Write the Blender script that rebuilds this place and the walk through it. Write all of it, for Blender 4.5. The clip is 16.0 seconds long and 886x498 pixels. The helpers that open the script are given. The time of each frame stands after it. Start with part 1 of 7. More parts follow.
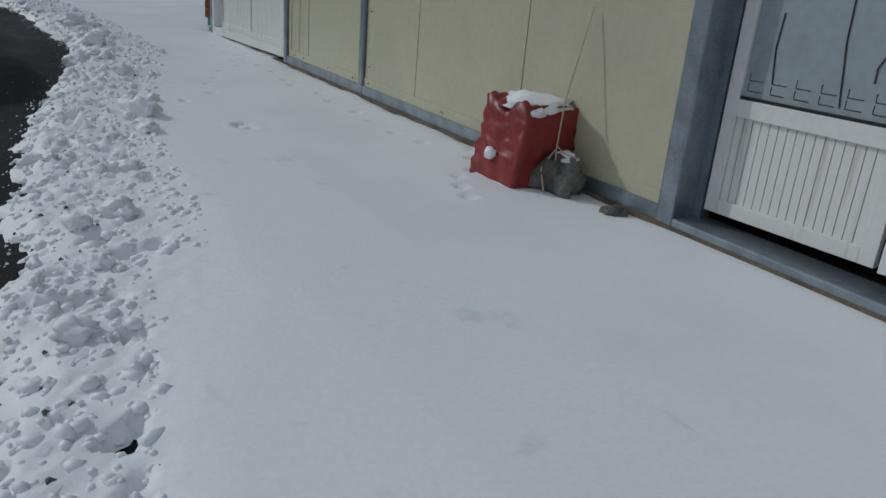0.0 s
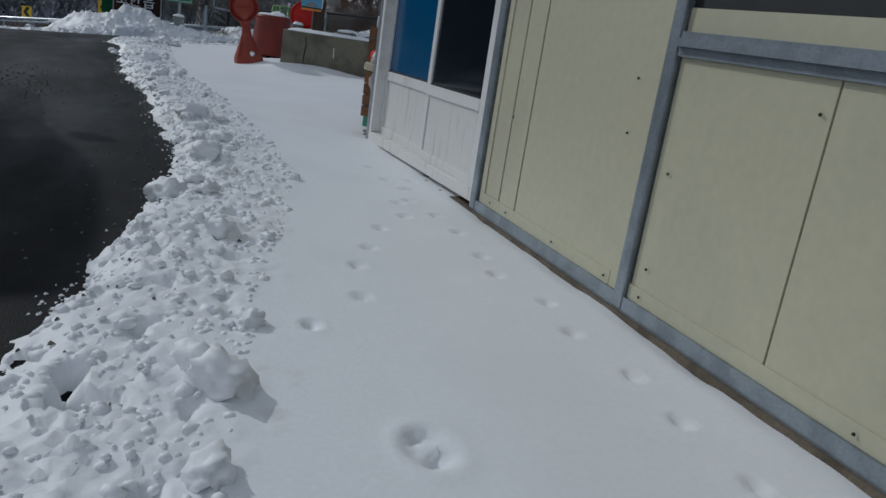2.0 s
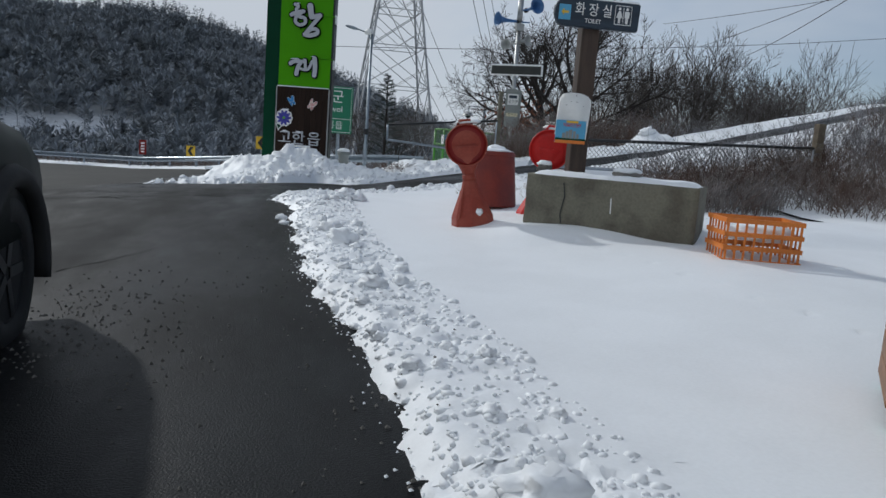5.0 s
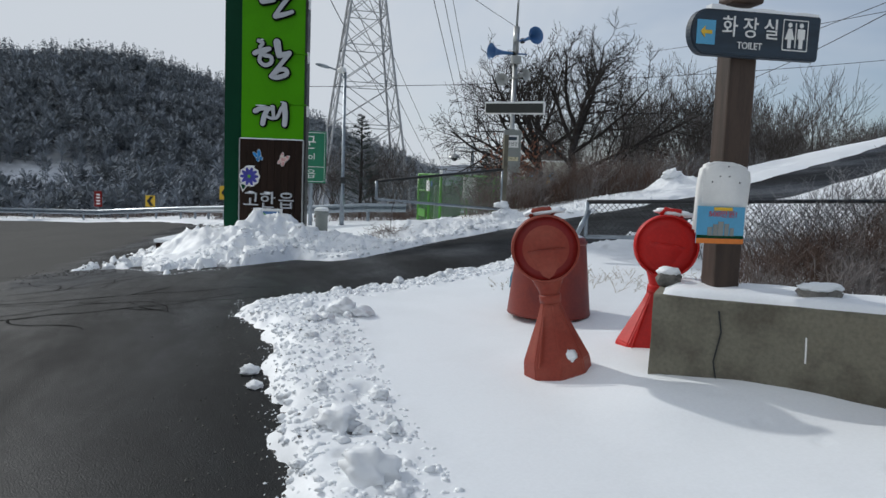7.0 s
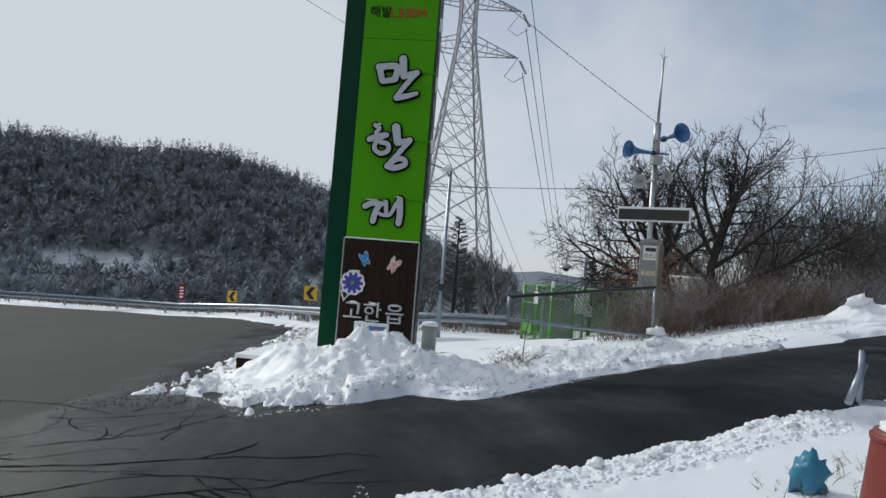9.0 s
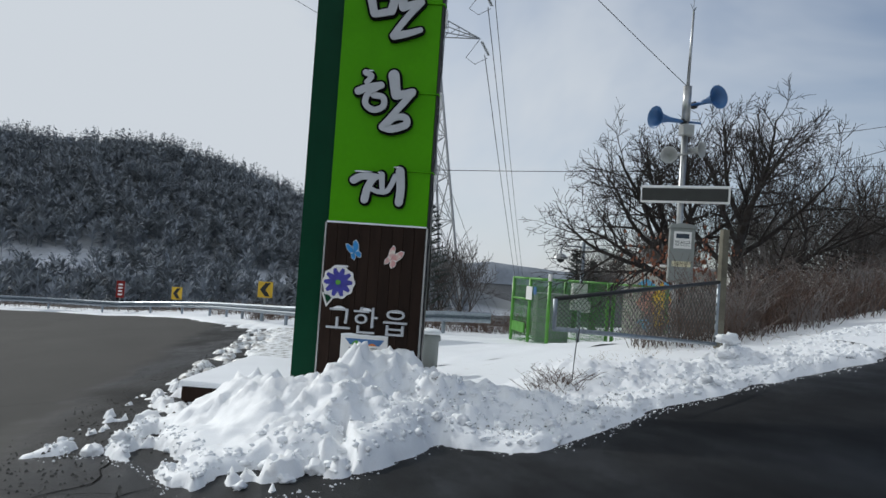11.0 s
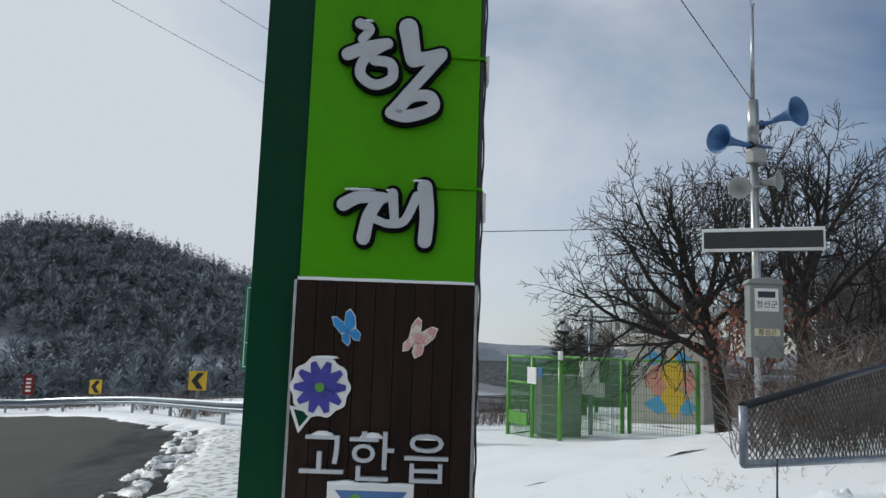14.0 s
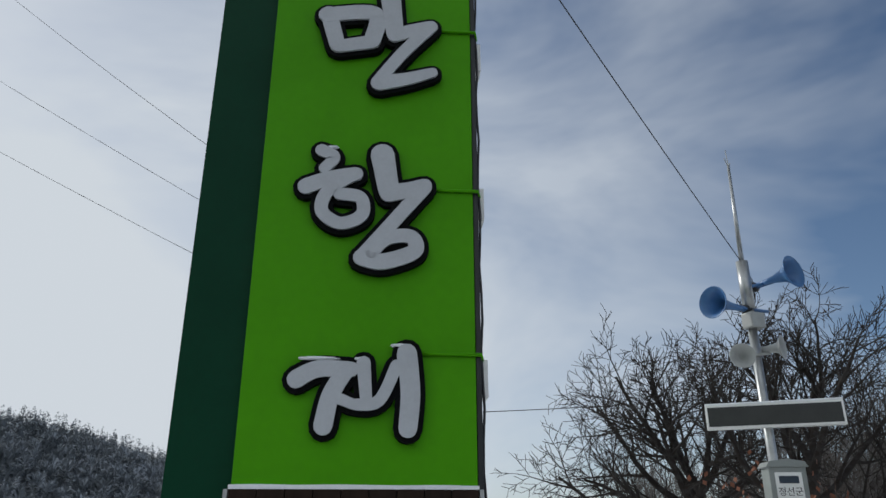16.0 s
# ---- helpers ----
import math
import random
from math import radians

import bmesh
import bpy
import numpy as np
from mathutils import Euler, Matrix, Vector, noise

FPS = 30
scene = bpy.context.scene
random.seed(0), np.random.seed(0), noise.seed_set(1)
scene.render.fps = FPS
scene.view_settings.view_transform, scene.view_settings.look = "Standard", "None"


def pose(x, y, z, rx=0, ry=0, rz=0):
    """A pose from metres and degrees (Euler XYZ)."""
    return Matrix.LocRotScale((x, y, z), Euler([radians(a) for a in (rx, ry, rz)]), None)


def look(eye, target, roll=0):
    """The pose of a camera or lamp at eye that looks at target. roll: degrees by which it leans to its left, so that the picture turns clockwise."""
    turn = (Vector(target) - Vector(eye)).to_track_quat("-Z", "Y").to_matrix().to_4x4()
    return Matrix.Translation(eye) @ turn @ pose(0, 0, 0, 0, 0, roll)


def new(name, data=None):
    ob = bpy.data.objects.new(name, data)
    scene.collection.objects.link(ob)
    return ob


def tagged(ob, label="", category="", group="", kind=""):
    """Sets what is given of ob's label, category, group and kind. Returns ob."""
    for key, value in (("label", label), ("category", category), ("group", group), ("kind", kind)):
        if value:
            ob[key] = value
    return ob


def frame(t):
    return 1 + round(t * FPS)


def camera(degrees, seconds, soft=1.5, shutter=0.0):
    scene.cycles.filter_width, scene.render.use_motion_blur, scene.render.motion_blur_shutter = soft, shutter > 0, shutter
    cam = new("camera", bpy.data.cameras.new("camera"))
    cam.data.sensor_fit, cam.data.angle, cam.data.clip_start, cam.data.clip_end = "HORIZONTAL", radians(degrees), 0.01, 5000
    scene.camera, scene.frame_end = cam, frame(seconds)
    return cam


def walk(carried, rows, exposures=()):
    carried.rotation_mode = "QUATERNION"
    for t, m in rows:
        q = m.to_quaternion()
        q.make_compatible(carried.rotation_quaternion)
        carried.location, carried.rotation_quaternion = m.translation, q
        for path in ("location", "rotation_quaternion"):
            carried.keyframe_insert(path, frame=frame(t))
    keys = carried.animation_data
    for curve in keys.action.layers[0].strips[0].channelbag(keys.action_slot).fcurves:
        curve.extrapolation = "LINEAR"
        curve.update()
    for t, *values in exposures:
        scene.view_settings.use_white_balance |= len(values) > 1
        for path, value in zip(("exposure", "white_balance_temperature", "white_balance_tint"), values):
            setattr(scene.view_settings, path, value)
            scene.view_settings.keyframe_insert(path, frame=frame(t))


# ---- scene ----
cam = camera(61.6, 16.0)
PATH = [
    (0, (-0.065, 0.052, 1.12), (0.985, 1.611, 0.438), 4.8),
    (0.5, (0.141, 0.74, 1.072), (1.115, 2.333, 0.354), 5.8),
    (1, (0.307, 1.422, 1.081), (1.132, 3.059, 0.28), 4.1),
    (1.5, (0.407, 2.08, 1.125), (1.161, 3.809, 0.459), 8.6),
    (2, (0.574, 2.663, 1.212), (1.358, 4.425, 0.684), 8.6),
    (2.5, (0.741, 3.43, 1.253), (1.359, 5.273, 0.783), 10.3),
    (3, (0.783, 4.109, 1.231), (1.409, 5.927, 0.68), 10.7),
    (3.5, (0.672, 4.888, 1.282), (1.161, 6.752, 0.747), 7.6),
    (4, (0.514, 5.541, 1.305), (1.071, 7.401, 0.827), 6.3),
    (4.2, (0.428, 5.93, 1.345), (0.959, 7.806, 0.902), 3.9),
    (4.5, (0.388, 6.419, 1.338), (0.797, 8.332, 0.921), 4.4),
    (4.7, (0.305, 6.706, 1.318), (0.726, 8.633, 0.985), 4.5),
    (7, (0.295, 10.054, 1.726), (0.797, 11.979, 1.524), 2.2),
    (7.5, (0.248, 10.792, 1.696), (0.715, 12.733, 1.571), 4.3),
    (8, (0.123, 11.333, 1.765), (0.572, 13.275, 1.601), 2.9),
    (8.5, (0.025, 11.989, 1.793), (0.332, 13.966, 1.803), 4.5),
    (8.7, (-0.028, 12.297, 1.795), (0.263, 14.274, 1.863), 4.8),
    (10.8, (-0.421, 15.301, 1.799), (-0.006, 17.257, 1.814), 3.2),
    (11, (-0.434, 15.594, 1.781), (-0.002, 17.546, 1.833), 4.0),
    (11.5, (-0.409, 16.356, 1.788), (-0.034, 18.316, 1.919), 4.7),
    (12, (-0.369, 16.967, 1.757), (0.118, 18.906, 1.811), 3.0),
    (12.5, (-0.327, 17.61, 1.736), (0.161, 19.548, 1.786), 5.0),
    (13, (-0.338, 18.232, 1.712), (0.152, 20.171, 1.737), 2.4),
    (13.5, (-0.349, 18.846, 1.753), (0.165, 20.772, 1.912), 2.9),
    (14, (-0.4, 19.362, 1.813), (0.173, 21.26, 2.076), 1.9),
    (14.5, (-0.372, 19.822, 1.856), (0.203, 21.707, 2.193), 0.5),
    (15, (-0.351, 20.174, 1.884), (0.32, 22.008, 2.313), -0.6),
    (15.5, (-0.267, 20.469, 1.927), (0.341, 22.28, 2.518), -0.5),
    (16, (-0.219, 20.572, 1.996), (0.428, 22.317, 2.729), -0.1),
]
walk(cam, [(t, look(eye, target, roll)) for t, eye, target, roll in PATH],
     exposures=[(0, -1.18, 5850, 8), (2.5, -1.05, 5800, 8), (4.5, -0.56, 5900, 8), (7, -0.30, 6100, 8), (16, -0.24, 6150, 7)])

# ---- light ----
SUN = Vector((-0.56, 0.80, 0.62)).normalized()
world = bpy.data.worlds.new("winter_sky")
scene.world = world
world.use_nodes = True
wn, wl = world.node_tree.nodes, world.node_tree.links
sky = wn.new("ShaderNodeTexSky")
sky.sky_type, sky.sun_disc = "NISHITA", False
sky.sun_elevation = math.asin(SUN.z)
sky.sun_rotation = math.atan2(SUN.x, SUN.y)
sky.altitude, sky.air_density, sky.dust_density, sky.ozone_density = 1300, 1.0, 2.0, 1.5
wco = wn.new("ShaderNodeTexCoord")
wmap = wn.new("ShaderNodeMapping")
wmap.inputs["Scale"].default_value = (1.0, 1.0, 2.2)
wl.new(wco.outputs["Generated"], wmap.inputs["Vector"])
cloud = wn.new("ShaderNodeTexNoise")
cloud.inputs["Scale"].default_value, cloud.inputs["Detail"].default_value = 1.7, 5.0
cloud.inputs["Roughness"].default_value, cloud.inputs["Distortion"].default_value = 0.55, 0.5
wl.new(wmap.outputs["Vector"], cloud.inputs["Vector"])
sep = wn.new("ShaderNodeSeparateXYZ")
wl.new(wco.outputs["Generated"], sep.inputs["Vector"])
# thin cloud everywhere, thicker towards the sun's side and the horizon
side = wn.new("ShaderNodeMath"); side.operation = "MULTIPLY_ADD"
side.inputs[1].default_value, side.inputs[2].default_value = -0.85, 0.34
wl.new(sep.outputs["X"], side.inputs[0])
low = wn.new("ShaderNodeMapRange")
low.inputs["From Min"].default_value, low.inputs["From Max"].default_value = 0.0, 0.35
low.inputs["To Min"].default_value, low.inputs["To Max"].default_value = 0.45, 0.0
wl.new(sep.outputs["Z"], low.inputs["Value"])
veil = wn.new("ShaderNodeMapRange")
veil.inputs["From Min"].default_value, veil.inputs["From Max"].default_value = 0.30, 0.68
veil.inputs["To Min"].default_value, veil.inputs["To Max"].default_value = 0.0, 0.72
wl.new(cloud.outputs["Fac"], veil.inputs["Value"])
s1 = wn.new("ShaderNodeMath"); s1.operation = "ADD"
s2 = wn.new("ShaderNodeMath"); s2.operation = "ADD"; s2.use_clamp = True
wl.new(side.outputs[0], s1.inputs[0]); wl.new(low.outputs[0], s1.inputs[1])
wl.new(s1.outputs[0], s2.inputs[0]); wl.new(veil.outputs[0], s2.inputs[1])
wmix = wn.new("ShaderNodeMix"); wmix.data_type = "RGBA"
wl.new(s2.outputs[0], wmix.inputs["Factor"])
wl.new(sky.outputs["Color"], wmix.inputs["A"])
wmix.inputs["B"].default_value = (7.6, 7.8, 8.1, 1)
wl.new(wmix.outputs["Result"], wn["Background"].inputs["Color"])
wn["Background"].inputs["Strength"].default_value = 0.10
sun_lamp = new("sun", bpy.data.lights.new("sun", "SUN"))
sun_lamp.data.energy, sun_lamp.data.angle, sun_lamp.data.color = 2.2, radians(1.5), (1.0, 0.95, 0.87)
sun_lamp.matrix_world = look(SUN * 60, (0, 0, 0))


# ---- materials ----
def mat(name, base, rough=0.6, metal=0.0, var=0.15, scale=6.0, fine=60.0, bump=0.15, dist=0.004, base2=None, mask=(0.45, 0.62),
        per=0.0, coat=0.0, stretch=(1, 1, 1), sub=0.0, spec=0.5):
    """A painted or natural surface with two scales of colour variation and a fine relief."""
    m = bpy.data.materials.new(name)
    m.use_nodes = True
    n, l = m.node_tree.nodes, m.node_tree.links
    p = n["Principled BSDF"]
    p.inputs["Roughness"].default_value, p.inputs["Metallic"].default_value = rough, metal
    p.inputs["Coat Weight"].default_value = coat
    p.inputs["Specular IOR Level"].default_value = spec
    if sub:
        p.inputs["Subsurface Weight"].default_value = sub
        p.inputs["Subsurface Radius"].default_value = (0.03, 0.04, 0.05)
    co = n.new("ShaderNodeTexCoord")
    mp = n.new("ShaderNodeMapping")
    mp.inputs["Scale"].default_value = stretch
    l.new(co.outputs["Object"], mp.inputs["Vector"])
    big, small = n.new("ShaderNodeTexNoise"), n.new("ShaderNodeTexNoise")
    for t, sc, d in ((big, scale, 5.0), (small, fine, 4.0)):
        t.inputs["Scale"].default_value, t.inputs["Detail"].default_value = sc, d
        l.new(mp.outputs["Vector"], t.inputs["Vector"])
    col = n.new("ShaderNodeMix"); col.data_type = "RGBA"
    rng = n.new("ShaderNodeMapRange")
    rng.inputs["From Min"].default_value, rng.inputs["From Max"].default_value = mask
    l.new(big.outputs["Fac"], rng.inputs["Value"])
    l.new(rng.outputs["Result"], col.inputs["Factor"])
    col.inputs["A"].default_value = (*base, 1)
    b2 = base2 or tuple(c * (1 - var) for c in base)
    col.inputs["B"].default_value = (*b2, 1)
    hsv = n.new("ShaderNodeHueSaturation")
    l.new(col.outputs["Result"], hsv.inputs["Color"])
    val = n.new("ShaderNodeMapRange")
    val.inputs["From Min"].default_value, val.inputs["From Max"].default_value = 0.25, 0.75
    val.inputs["To Min"].default_value, val.inputs["To Max"].default_value = 1 - var * 0.6, 1 + var * 0.6
    l.new(small.outputs["Fac"], val.inputs["Value"])
    out = val.outputs["Result"]
    if per:
        inf = n.new("ShaderNodeObjectInfo")
        pr = n.new("ShaderNodeMapRange")
        pr.inputs["To Min"].default_value, pr.inputs["To Max"].default_value = 1 - per, 1 + per
        l.new(inf.outputs["Random"], pr.inputs["Value"])
        mul = n.new("ShaderNodeMath"); mul.operation = "MULTIPLY"
        l.new(out, mul.inputs[0]); l.new(pr.outputs["Result"], mul.inputs[1])
        out = mul.outputs[0]
    l.new(out, hsv.inputs["Value"])
    l.new(hsv.outputs["Color"], p.inputs["Base Color"])
    rr = n.new("ShaderNodeMapRange")
    rr.inputs["To Min"].default_value, rr.inputs["To Max"].default_value = max(0.02, rough - 0.12), min(1, rough + 0.12)
    l.new(big.outputs["Fac"], rr.inputs["Value"])
    l.new(rr.outputs["Result"], p.inputs["Roughness"])
    if bump:
        bp = n.new("ShaderNodeBump")
        bp.inputs["Strength"].default_value, bp.inputs["Distance"].default_value = bump, dist
        l.new(small.outputs["Fac"], bp.inputs["Height"])
        l.new(bp.outputs["Normal"], p.inputs["Normal"])
    return m


def snow_material():
    m = mat("snow", (0.86, 0.88, 0.90), 0.55, var=0.05, scale=1.2, fine=55, bump=0.08, dist=0.006, sub=0.0)
    return m


def asphalt_material():
    """Asphalt: wet and dark in the yard and along the slush, dry and grey on the main road, with broad damp patches."""
    m = mat("wet_asphalt", (0.0070, 0.0075, 0.0083), 0.5, spec=0.09, var=0.5, scale=0.5, fine=120, bump=0.45, dist=0.008, base2=(0.016, 0.0165, 0.0172))
    n, l = m.node_tree.nodes, m.node_tree.links
    p = n["Principled BSDF"]
    co = n.new("ShaderNodeTexCoord")
    mp = n.new("ShaderNodeMapping"); mp.inputs["Scale"].default_value = (0.55, 0.2, 1)
    l.new(co.outputs["Object"], mp.inputs["Vector"])
    w = n.new("ShaderNodeTexNoise"); w.inputs["Scale"].default_value, w.inputs["Detail"].default_value = 1.1, 7
    w.inputs["Roughness"].default_value = 0.62
    l.new(mp.outputs["Vector"], w.inputs["Vector"])
    r = n.new("ShaderNodeMapRange")
    r.inputs["From Min"].default_value, r.inputs["From Max"].default_value = 0.38, 0.62
    r.inputs["To Min"].default_value, r.inputs["To Max"].default_value = 0.34, 0.74
    l.new(w.outputs["Fac"], r.inputs["Value"])
    # the dry main road begins west of the slush, past the mouth of the yard
    sp = n.new("ShaderNodeSeparateXYZ")
    l.new(co.outputs["Object"], sp.inputs["Vector"])
    edge = n.new("ShaderNodeTexNoise"); edge.inputs["Scale"].default_value, edge.inputs["Detail"].default_value = 1.3, 6
    l.new(co.outputs["Object"], edge.inputs["Vector"])
    def ramp(axis, lo, hi, wobble):
        ad = n.new("ShaderNodeMath"); ad.operation = "MULTIPLY_ADD"; ad.inputs[1].default_value = wobble
        l.new(edge.outputs["Fac"], ad.inputs[0]); l.new(sp.outputs[axis], ad.inputs[2])
        q = n.new("ShaderNodeMapRange")
        q.inputs["From Min"].default_value, q.inputs["From Max"].default_value = lo + wobble / 2, hi + wobble / 2
        l.new(ad.outputs[0], q.inputs["Value"])
        return q.outputs["Result"]
    dry = n.new("ShaderNodeMath"); dry.operation = "MULTIPLY"
    l.new(ramp("X", -2.45, -2.85, 1.0), dry.inputs[0]); l.new(ramp("Y", 18.3, 20.2, 2.4), dry.inputs[1])
    grey = n.new("ShaderNodeMix"); grey.data_type = "RGBA"
    l.new(w.outputs["Fac"], grey.inputs["Factor"])
    grey.inputs["A"].default_value, grey.inputs["B"].default_value = (0.048, 0.047, 0.045, 1), (0.082, 0.079, 0.074, 1)
    mix = n.new("ShaderNodeMix"); mix.data_type = "RGBA"
    l.new(dry.outputs[0], mix.inputs["Factor"])
    l.new(n["Hue/Saturation/Value"].outputs["Color"], mix.inputs["A"]); l.new(grey.outputs["Result"], mix.inputs["B"])
    l.new(mix.outputs["Result"], p.inputs["Base Color"])
    rmix = n.new("ShaderNodeMix")
    l.new(dry.outputs[0], rmix.inputs["Factor"])
    l.new(r.outputs["Result"], rmix.inputs["A"]); rmix.inputs["B"].default_value = 0.82
    l.new(rmix.outputs["Result"], p.inputs["Roughness"])
    return m


SNOW = snow_material()
PLOUGHED = mat("ploughed_snow", (0.85, 0.87, 0.89), 0.6, var=0.06, scale=4.5, fine=70, bump=0.15, dist=0.008, base2=(0.55, 0.53, 0.50), mask=(0.64, 0.88))
SLUSH = mat("grey_slush", (0.78, 0.80, 0.81), 0.5, var=0.25, scale=7, fine=60, bump=0.6, dist=0.012, base2=(0.20, 0.19, 0.17), mask=(0.47, 0.66))
ASPHALT = asphalt_material()
CREAM = mat("cream_sandwich_panel", (0.52, 0.50, 0.36), 0.42, var=0.08, scale=1.5, fine=25, bump=0.05, base2=(0.47, 0.45, 0.33))
GALV = mat("galvanised_steel", (0.30, 0.34, 0.38), 0.42, metal=0.7, var=0.2, scale=9, fine=80)
WHITE = mat("weathered_white_frame", (0.72, 0.72, 0.70), 0.45, var=0.08, scale=4, fine=40, base2=(0.60, 0.59, 0.55), mask=(0.55, 0.7))
DOORBOARD = mat("streaked_white_board", (0.72, 0.72, 0.69), 0.5, var=0.10, scale=2.6, fine=40, stretch=(1, 9, 0.7), base2=(0.40, 0.35, 0.27), mask=(0.58, 0.80))
CONCRETE = mat("old_concrete", (0.17, 0.16, 0.12), 0.85, var=0.3, scale=3, fine=45, bump=0.5, dist=0.01, base2=(0.11, 0.10, 0.075))
KERB = mat("footing_concrete", (0.15, 0.12, 0.085), 0.9, var=0.35, scale=7, fine=60, bump=0.6, dist=0.012)
RED_OLD = mat("faded_red_plastic", (0.25, 0.042, 0.025), 0.5, spec=0.3, var=0.2, scale=5, fine=50, base2=(0.30, 0.07, 0.045), bump=0.08)
RED = mat("red_plastic", (0.55, 0.018, 0.015), 0.42, spec=0.3, var=0.15, scale=5, fine=50, bump=0.05)
RED_DARK = mat("dark_red_reflector", (0.20, 0.012, 0.010), 0.4, spec=0.3, var=0.12, scale=8, fine=60, bump=0.05)
DRUM = mat("brick_red_drum", (0.20, 0.036, 0.025), 0.5, spec=0.3, var=0.2, scale=4, fine=50, base2=(0.16, 0.033, 0.027), bump=0.08)
LIME = mat("lime_green_sheet", (0.078, 0.335, 0.0), 0.5, spec=0.12, var=0.06, scale=2, fine=20, bump=0.03)
DKGREEN = mat("dark_green_sheet", (0.002, 0.045, 0.020), 0.5, spec=0.12, var=0.08, scale=2, fine=20, bump=0.03)
BROWN = mat("dark_brown_boards", (0.022, 0.012, 0.008), 0.6, spec=0.15, var=0.25, scale=4, fine=30, stretch=(3, 3, 0.4), per=0.12)
BLACK = mat("black_plastic", (0.012, 0.014, 0.016), 0.45, var=0.1, bump=0.05)
LETTERBACK = mat("matt_black_backing", (0.004, 0.0045, 0.005), 0.7, spec=0.08, var=0.1, bump=0.03)
LETTER = mat("grey_white_letter", (0.50, 0.52, 0.55), 0.5, var=0.06, bump=0.03)
STEEL = mat("brushed_steel", (0.42, 0.43, 0.43), 0.35, metal=0.8, var=0.15, scale=8, fine=80)
BARK = mat("dark_bark", (0.030, 0.025, 0.022), 0.9, spec=0.2, var=0.3, scale=8, fine=60, bump=0.4, base2=(0.050, 0.046, 0.044))
POST = mat("brown_timber_post", (0.055, 0.033, 0.022), 0.6, var=0.3, scale=5, fine=50, stretch=(4, 4, 0.5))


# ---- helpers for building ----
def place(bm, verts, m):
    bmesh.ops.transform(bm, matrix=m, verts=verts)


def box(bm, x0, y0, z0, x1, y1, z1, bevel=0.0, m=None):
    r = bmesh.ops.create_cube(bm, size=1)
    vs = r["verts"]
    bmesh.ops.scale(bm, vec=(x1 - x0, y1 - y0, z1 - z0), verts=vs)
    bmesh.ops.translate(bm, vec=((x0 + x1) / 2, (y0 + y1) / 2, (z0 + z1) / 2), verts=vs)
    if bevel:
        es = {e for v in vs for e in v.link_edges}
        g = bmesh.ops.bevel(bm, geom=list(es), offset=bevel, segments=2, affect="EDGES", profile=0.6)
        vs = list({v for f in g["faces"] for v in f.verts} | {v for v in vs if v.is_valid})
    if m is not None:
        place(bm, vs, m)
    return vs


def tube(bm, pts, radii, sides=8, cap=True):
    """A tube along points; radii one number or one a point."""
    pts = [Vector(p) for p in pts]
    if not isinstance(radii, (list, tuple)):
        radii = [radii] * len(pts)
    rings = []
    for i, p in enumerate(pts):
        d = (pts[min(i + 1, len(pts) - 1)] - pts[max(i - 1, 0)]).normalized()
        a = d.orthogonal().normalized() if i == 0 else (a - d * a.dot(d)).normalized()
        b = d.cross(a)
        rings.append([bm.verts.new(p + (a * math.cos(k * math.tau / sides) + b * math.sin(k * math.tau / sides)) * radii[i])
                      for k in range(sides)])
    for r0, r1 in zip(rings, rings[1:]):
        for k in range(sides):
            f = bm.faces.new((r0[k], r0[(k + 1) % sides], r1[(k + 1) % sides], r1[k]))
            f.smooth = sides > 5
    if cap and sides > 2:
        bm.faces.new(list(reversed(rings[0])))
        bm.faces.new(rings[-1])


def lathe(bm, profile, sides=32, m=None, cap=True):
    """A turned solid from (radius, height) pairs."""
    rings = [[bm.verts.new((r * math.cos(k * math.tau / sides), r * math.sin(k * math.tau / sides), z)) for k in range(sides)] for r, z in profile]
    for r0, r1 in zip(rings, rings[1:]):
        for k in range(sides):
            bm.faces.new((r0[k], r0[(k + 1) % sides], r1[(k + 1) % sides], r1[k])).smooth = True
    if cap:
        bm.faces.new(list(reversed(rings[0])))
        bm.faces.new(rings[-1])
    vs = [v for r in rings for v in r]
    if m is not None:
        place(bm, vs, m)
    return vs


def slab(bm, outline, depth, m=None):
    """A flat plate: an outline in x and z, its front at y = 0, its back at y = depth."""
    f = [bm.verts.new((x, 0, z)) for x, z in outline]
    b = [bm.verts.new((x, depth, z)) for x, z in outline]
    bm.faces.new(f)
    bm.faces.new(list(reversed(b)))
    for i in range(len(f)):
        j = (i + 1) % len(f)
        bm.faces.new((f[j], f[i], b[i], b[j]))
    bmesh.ops.recalc_face_normals(bm, faces=list({q for v in f + b for q in v.link_faces}))
    if m is not None:
        place(bm, f + b, m)
    return f + b


def part(name, bm, material, parent=None, label=""):
    me = bpy.data.meshes.new(name)
    bm.to_mesh(me)
    bm.free()
    for x in material if isinstance(material, (list, tuple)) else (material,):
        me.materials.append(x)
    ob = new(name, me)
    if parent is not None:
        ob.parent = parent
    return tagged(ob, label)


def thing(name, at, label, category, group="", kind="", rz=0.0):
    e = new(name)
    e.empty_display_size = 0.1
    e.matrix_basis = pose(*at, 0, 0, rz)
    return tagged(e, label, category, group, kind)


def cube(name, dims, material, parent=None, label="", bevel=0.0, m=None):
    bm = bmesh.new()
    box(bm, *dims, bevel=bevel, m=m)
    return part(name, bm, material, parent, label)


# ---- ground ----
def smooth(a, b, v):
    t = np.clip((v - a) / (b - a), 0, 1)
    return t * t * (3 - 2 * t)


